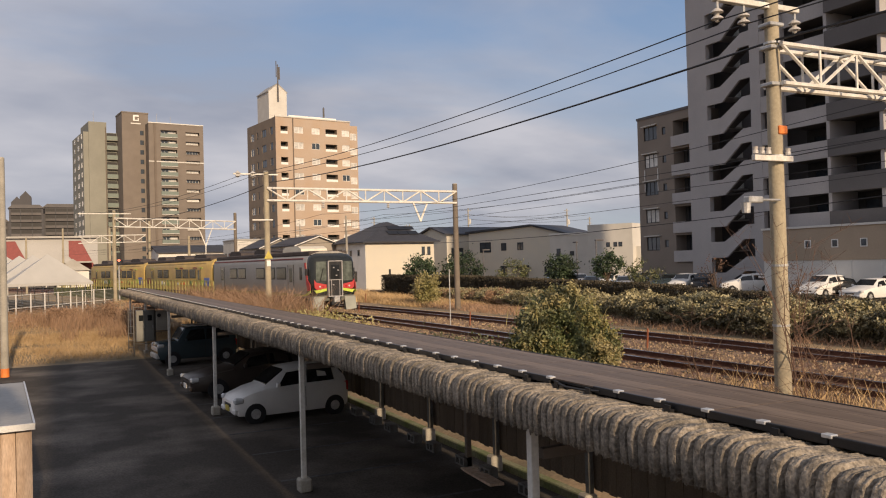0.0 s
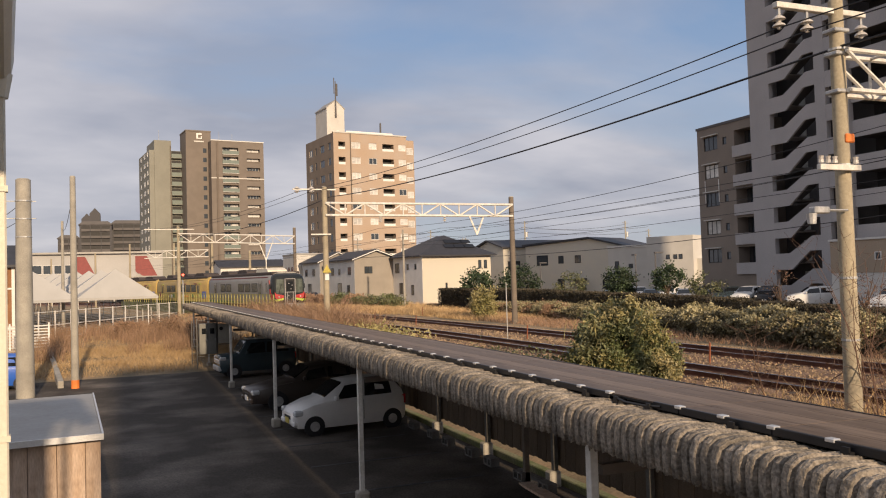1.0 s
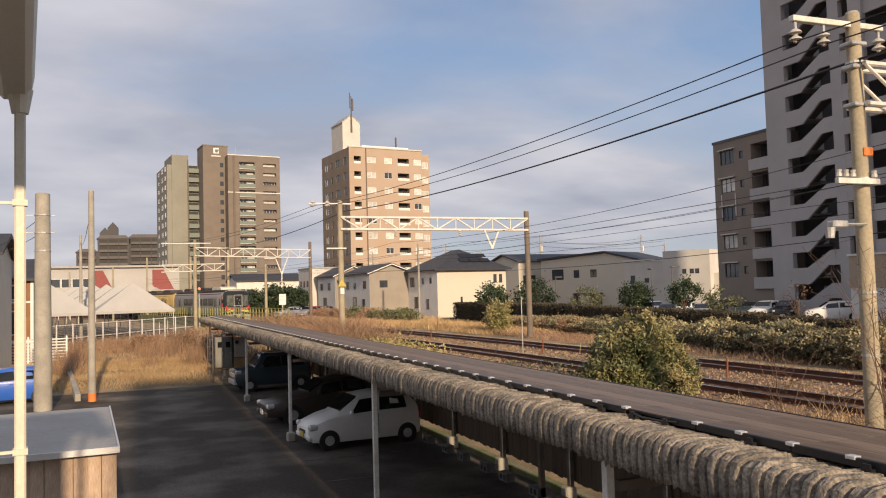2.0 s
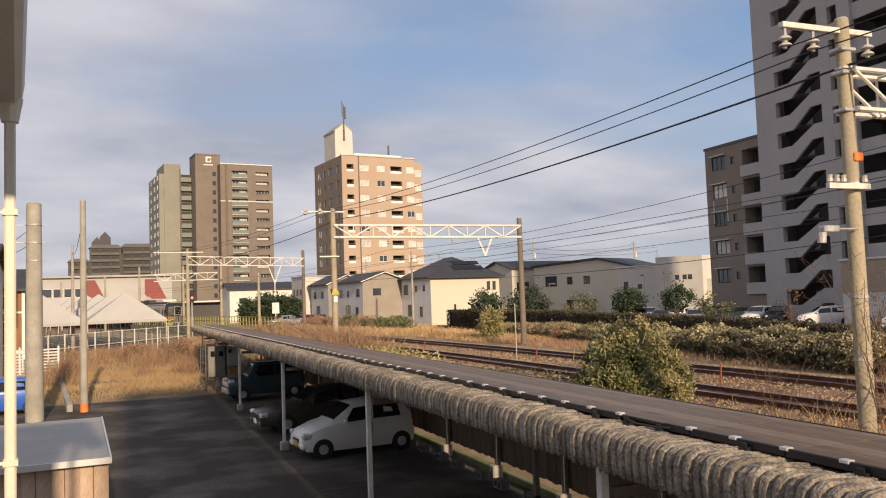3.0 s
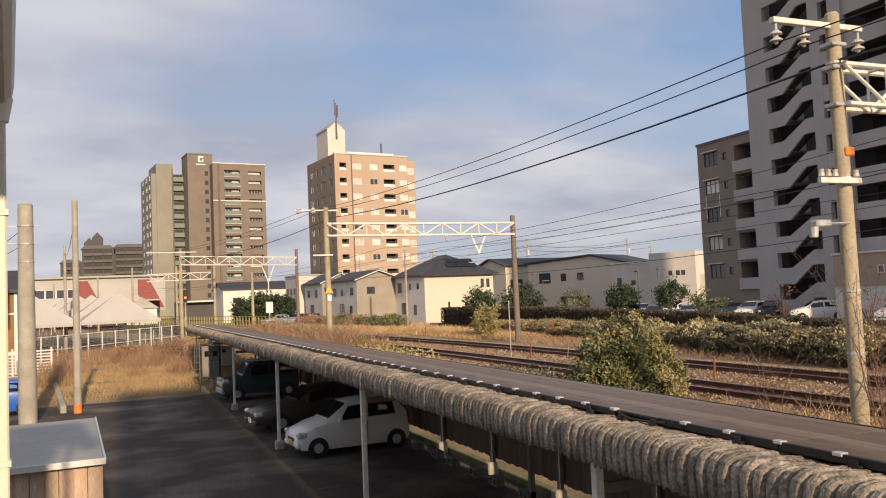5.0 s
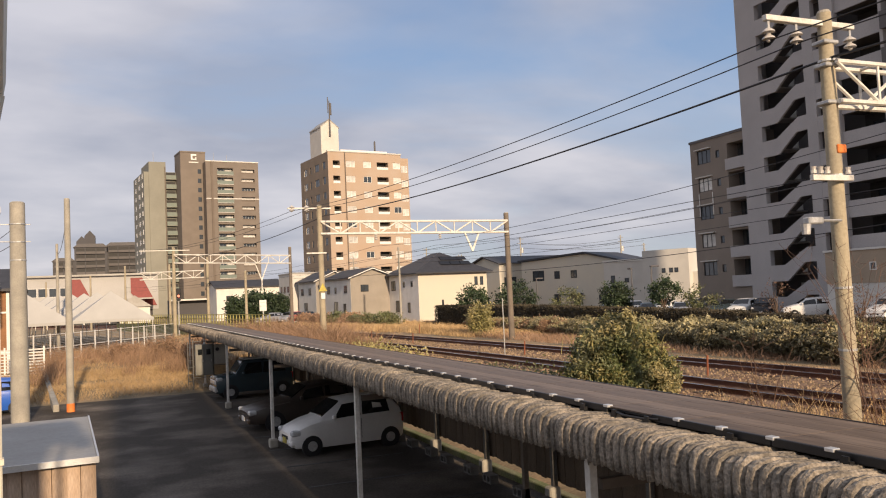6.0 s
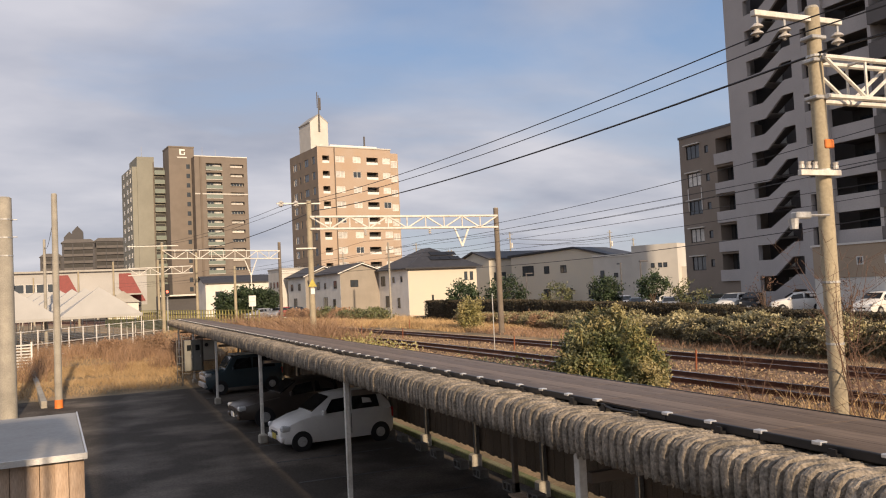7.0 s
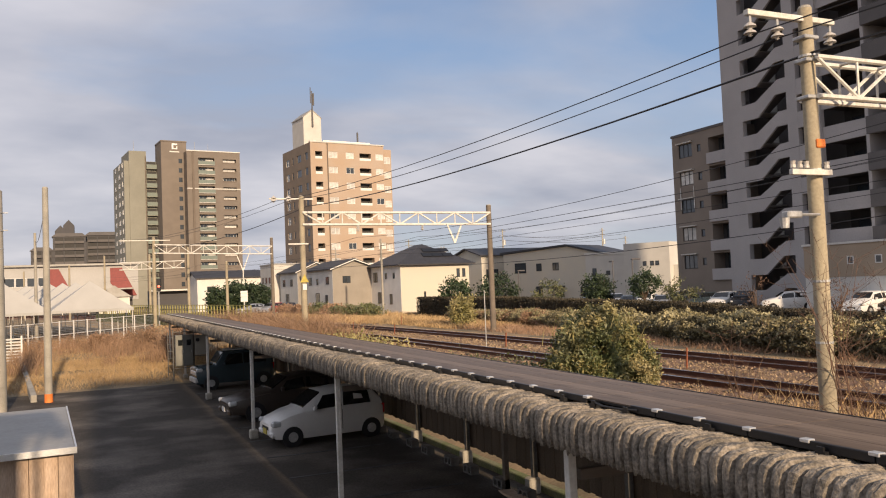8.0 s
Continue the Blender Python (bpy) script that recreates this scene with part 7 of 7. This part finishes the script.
    part("sign_band", boxes((10.5, -0.15, 5.0, 16.0, 0, 6.8), (10.7, 0, 4.5, 10.9, 0.3, 5.0), (15.5, 0, 4.5, 15.7, 0.3, 5.0)), "red", sp, "red sign band")
    part("canopy", boxes((0, -2, 4.4, 10, 0, 4.8)), "greywhite", sp)
    # short orange-brown stakes along the line
    for x, y in ((17.3, 20.6), (17.35, 33.0), (17.0, 26.0), (17.0, 47), (16.5, 54.0), (15.9, 62.0), (17.3, 15.2), (22.3, 60)):
        mesh_thing("stake", boxes((-0.024, -0.024, 0.0, 0.024, 0.024, 0.68), bevel=0.005), "stake", "short rusty orange stake between the tracks", "stake", pose(x, y, 1.18, 2, 1.5, 10), "stakes")
    mesh_thing("post", tube(B(), (0, 0, 0), (0, 0, 2.7), 0.022, seg=8), "galv", "thin white post beside the tracks", "post", pose(16.6, 33.5, 1.15))
    # street lamps of the car park
    for x, y, h, a in ((46.9, 66.0, 5.2, 70), (47.4, 63.5, 5.3, 10), (41.0, 80.0, 4.6, 60), (43.5, 79.0, 4.8, 20)):
        lp = empty("street_lamp", pose(x, y, 0.6, 0, 0, a), "grey car park street lamp", "street lamp", "street lamps")
        part("post", tube(B(), (0, 0, 0), (0, 0, h), 0.07, 0.05, 8), "apt_dark", lp)
        part("head", boxes((-0.1, -0.12, h - 0.05, 1.0, 0.12, h + 0.08), bevel=0.03), "apt_dark", lp)
    # far utility poles against the sky
    for x, y, h in ((66, 125, 12.5), (82, 118, 12.0), (58, 150, 12.5), (70, 160, 11.5), (50, 170, 12.0), (40, 140, 10.6), (92, 125, 11.0), (78, 180, 12.5)):
        up = empty("utility_pole", pose(x, y, 1.0), "far utility pole with cross arms", "pole", "far utility poles")
        part("shaft", tube(B(), (0, 0, 0), (0, 0, h), 0.16, 0.11, 8), "concrete", up)
        for z in (h - 0.4, h - 1.2):
            part("cross_arm", boxes((-1.0, -0.05, z, 1.0, 0.05, z + 0.1)), "galv", up, at=pose(0, 0, 0, 0, 0, 30))
        part("transformer", tube(B(), (0.3, 0, h - 2.8), (0.3, 0, h - 1.9), 0.25, seg=10), "galv", up)
    for (xa, ya), (xb, yb) in (((58, 150), (66, 125)), ((66, 125), (92, 125)), ((50, 170), (58, 150)), ((66, 125), (82, 118))):
        for z in (11.6, 12.4):
            wire("street_cable", (xa, ya, z), (xb, yb, z), 0.6, 0.025, "far black street cable")


M["station_white"] = mat("station_panels", (0.42, 0.41, 0.395), 0.8, vary=0.06, scale=0.2, fine=4)
M["stake"] = mat("rusty_stake", (0.34, 0.11, 0.05), 0.8, vary=0.2)


make_ground()
make_tracks()
make_portals()
make_wires()
make_train()
make_carport()
make_tower_tan()
make_tower_taupe()
make_apartment_block()
make_houses()
make_distance()
make_left_side()
make_cars()
make_plants()
make_back_fence()
motions()
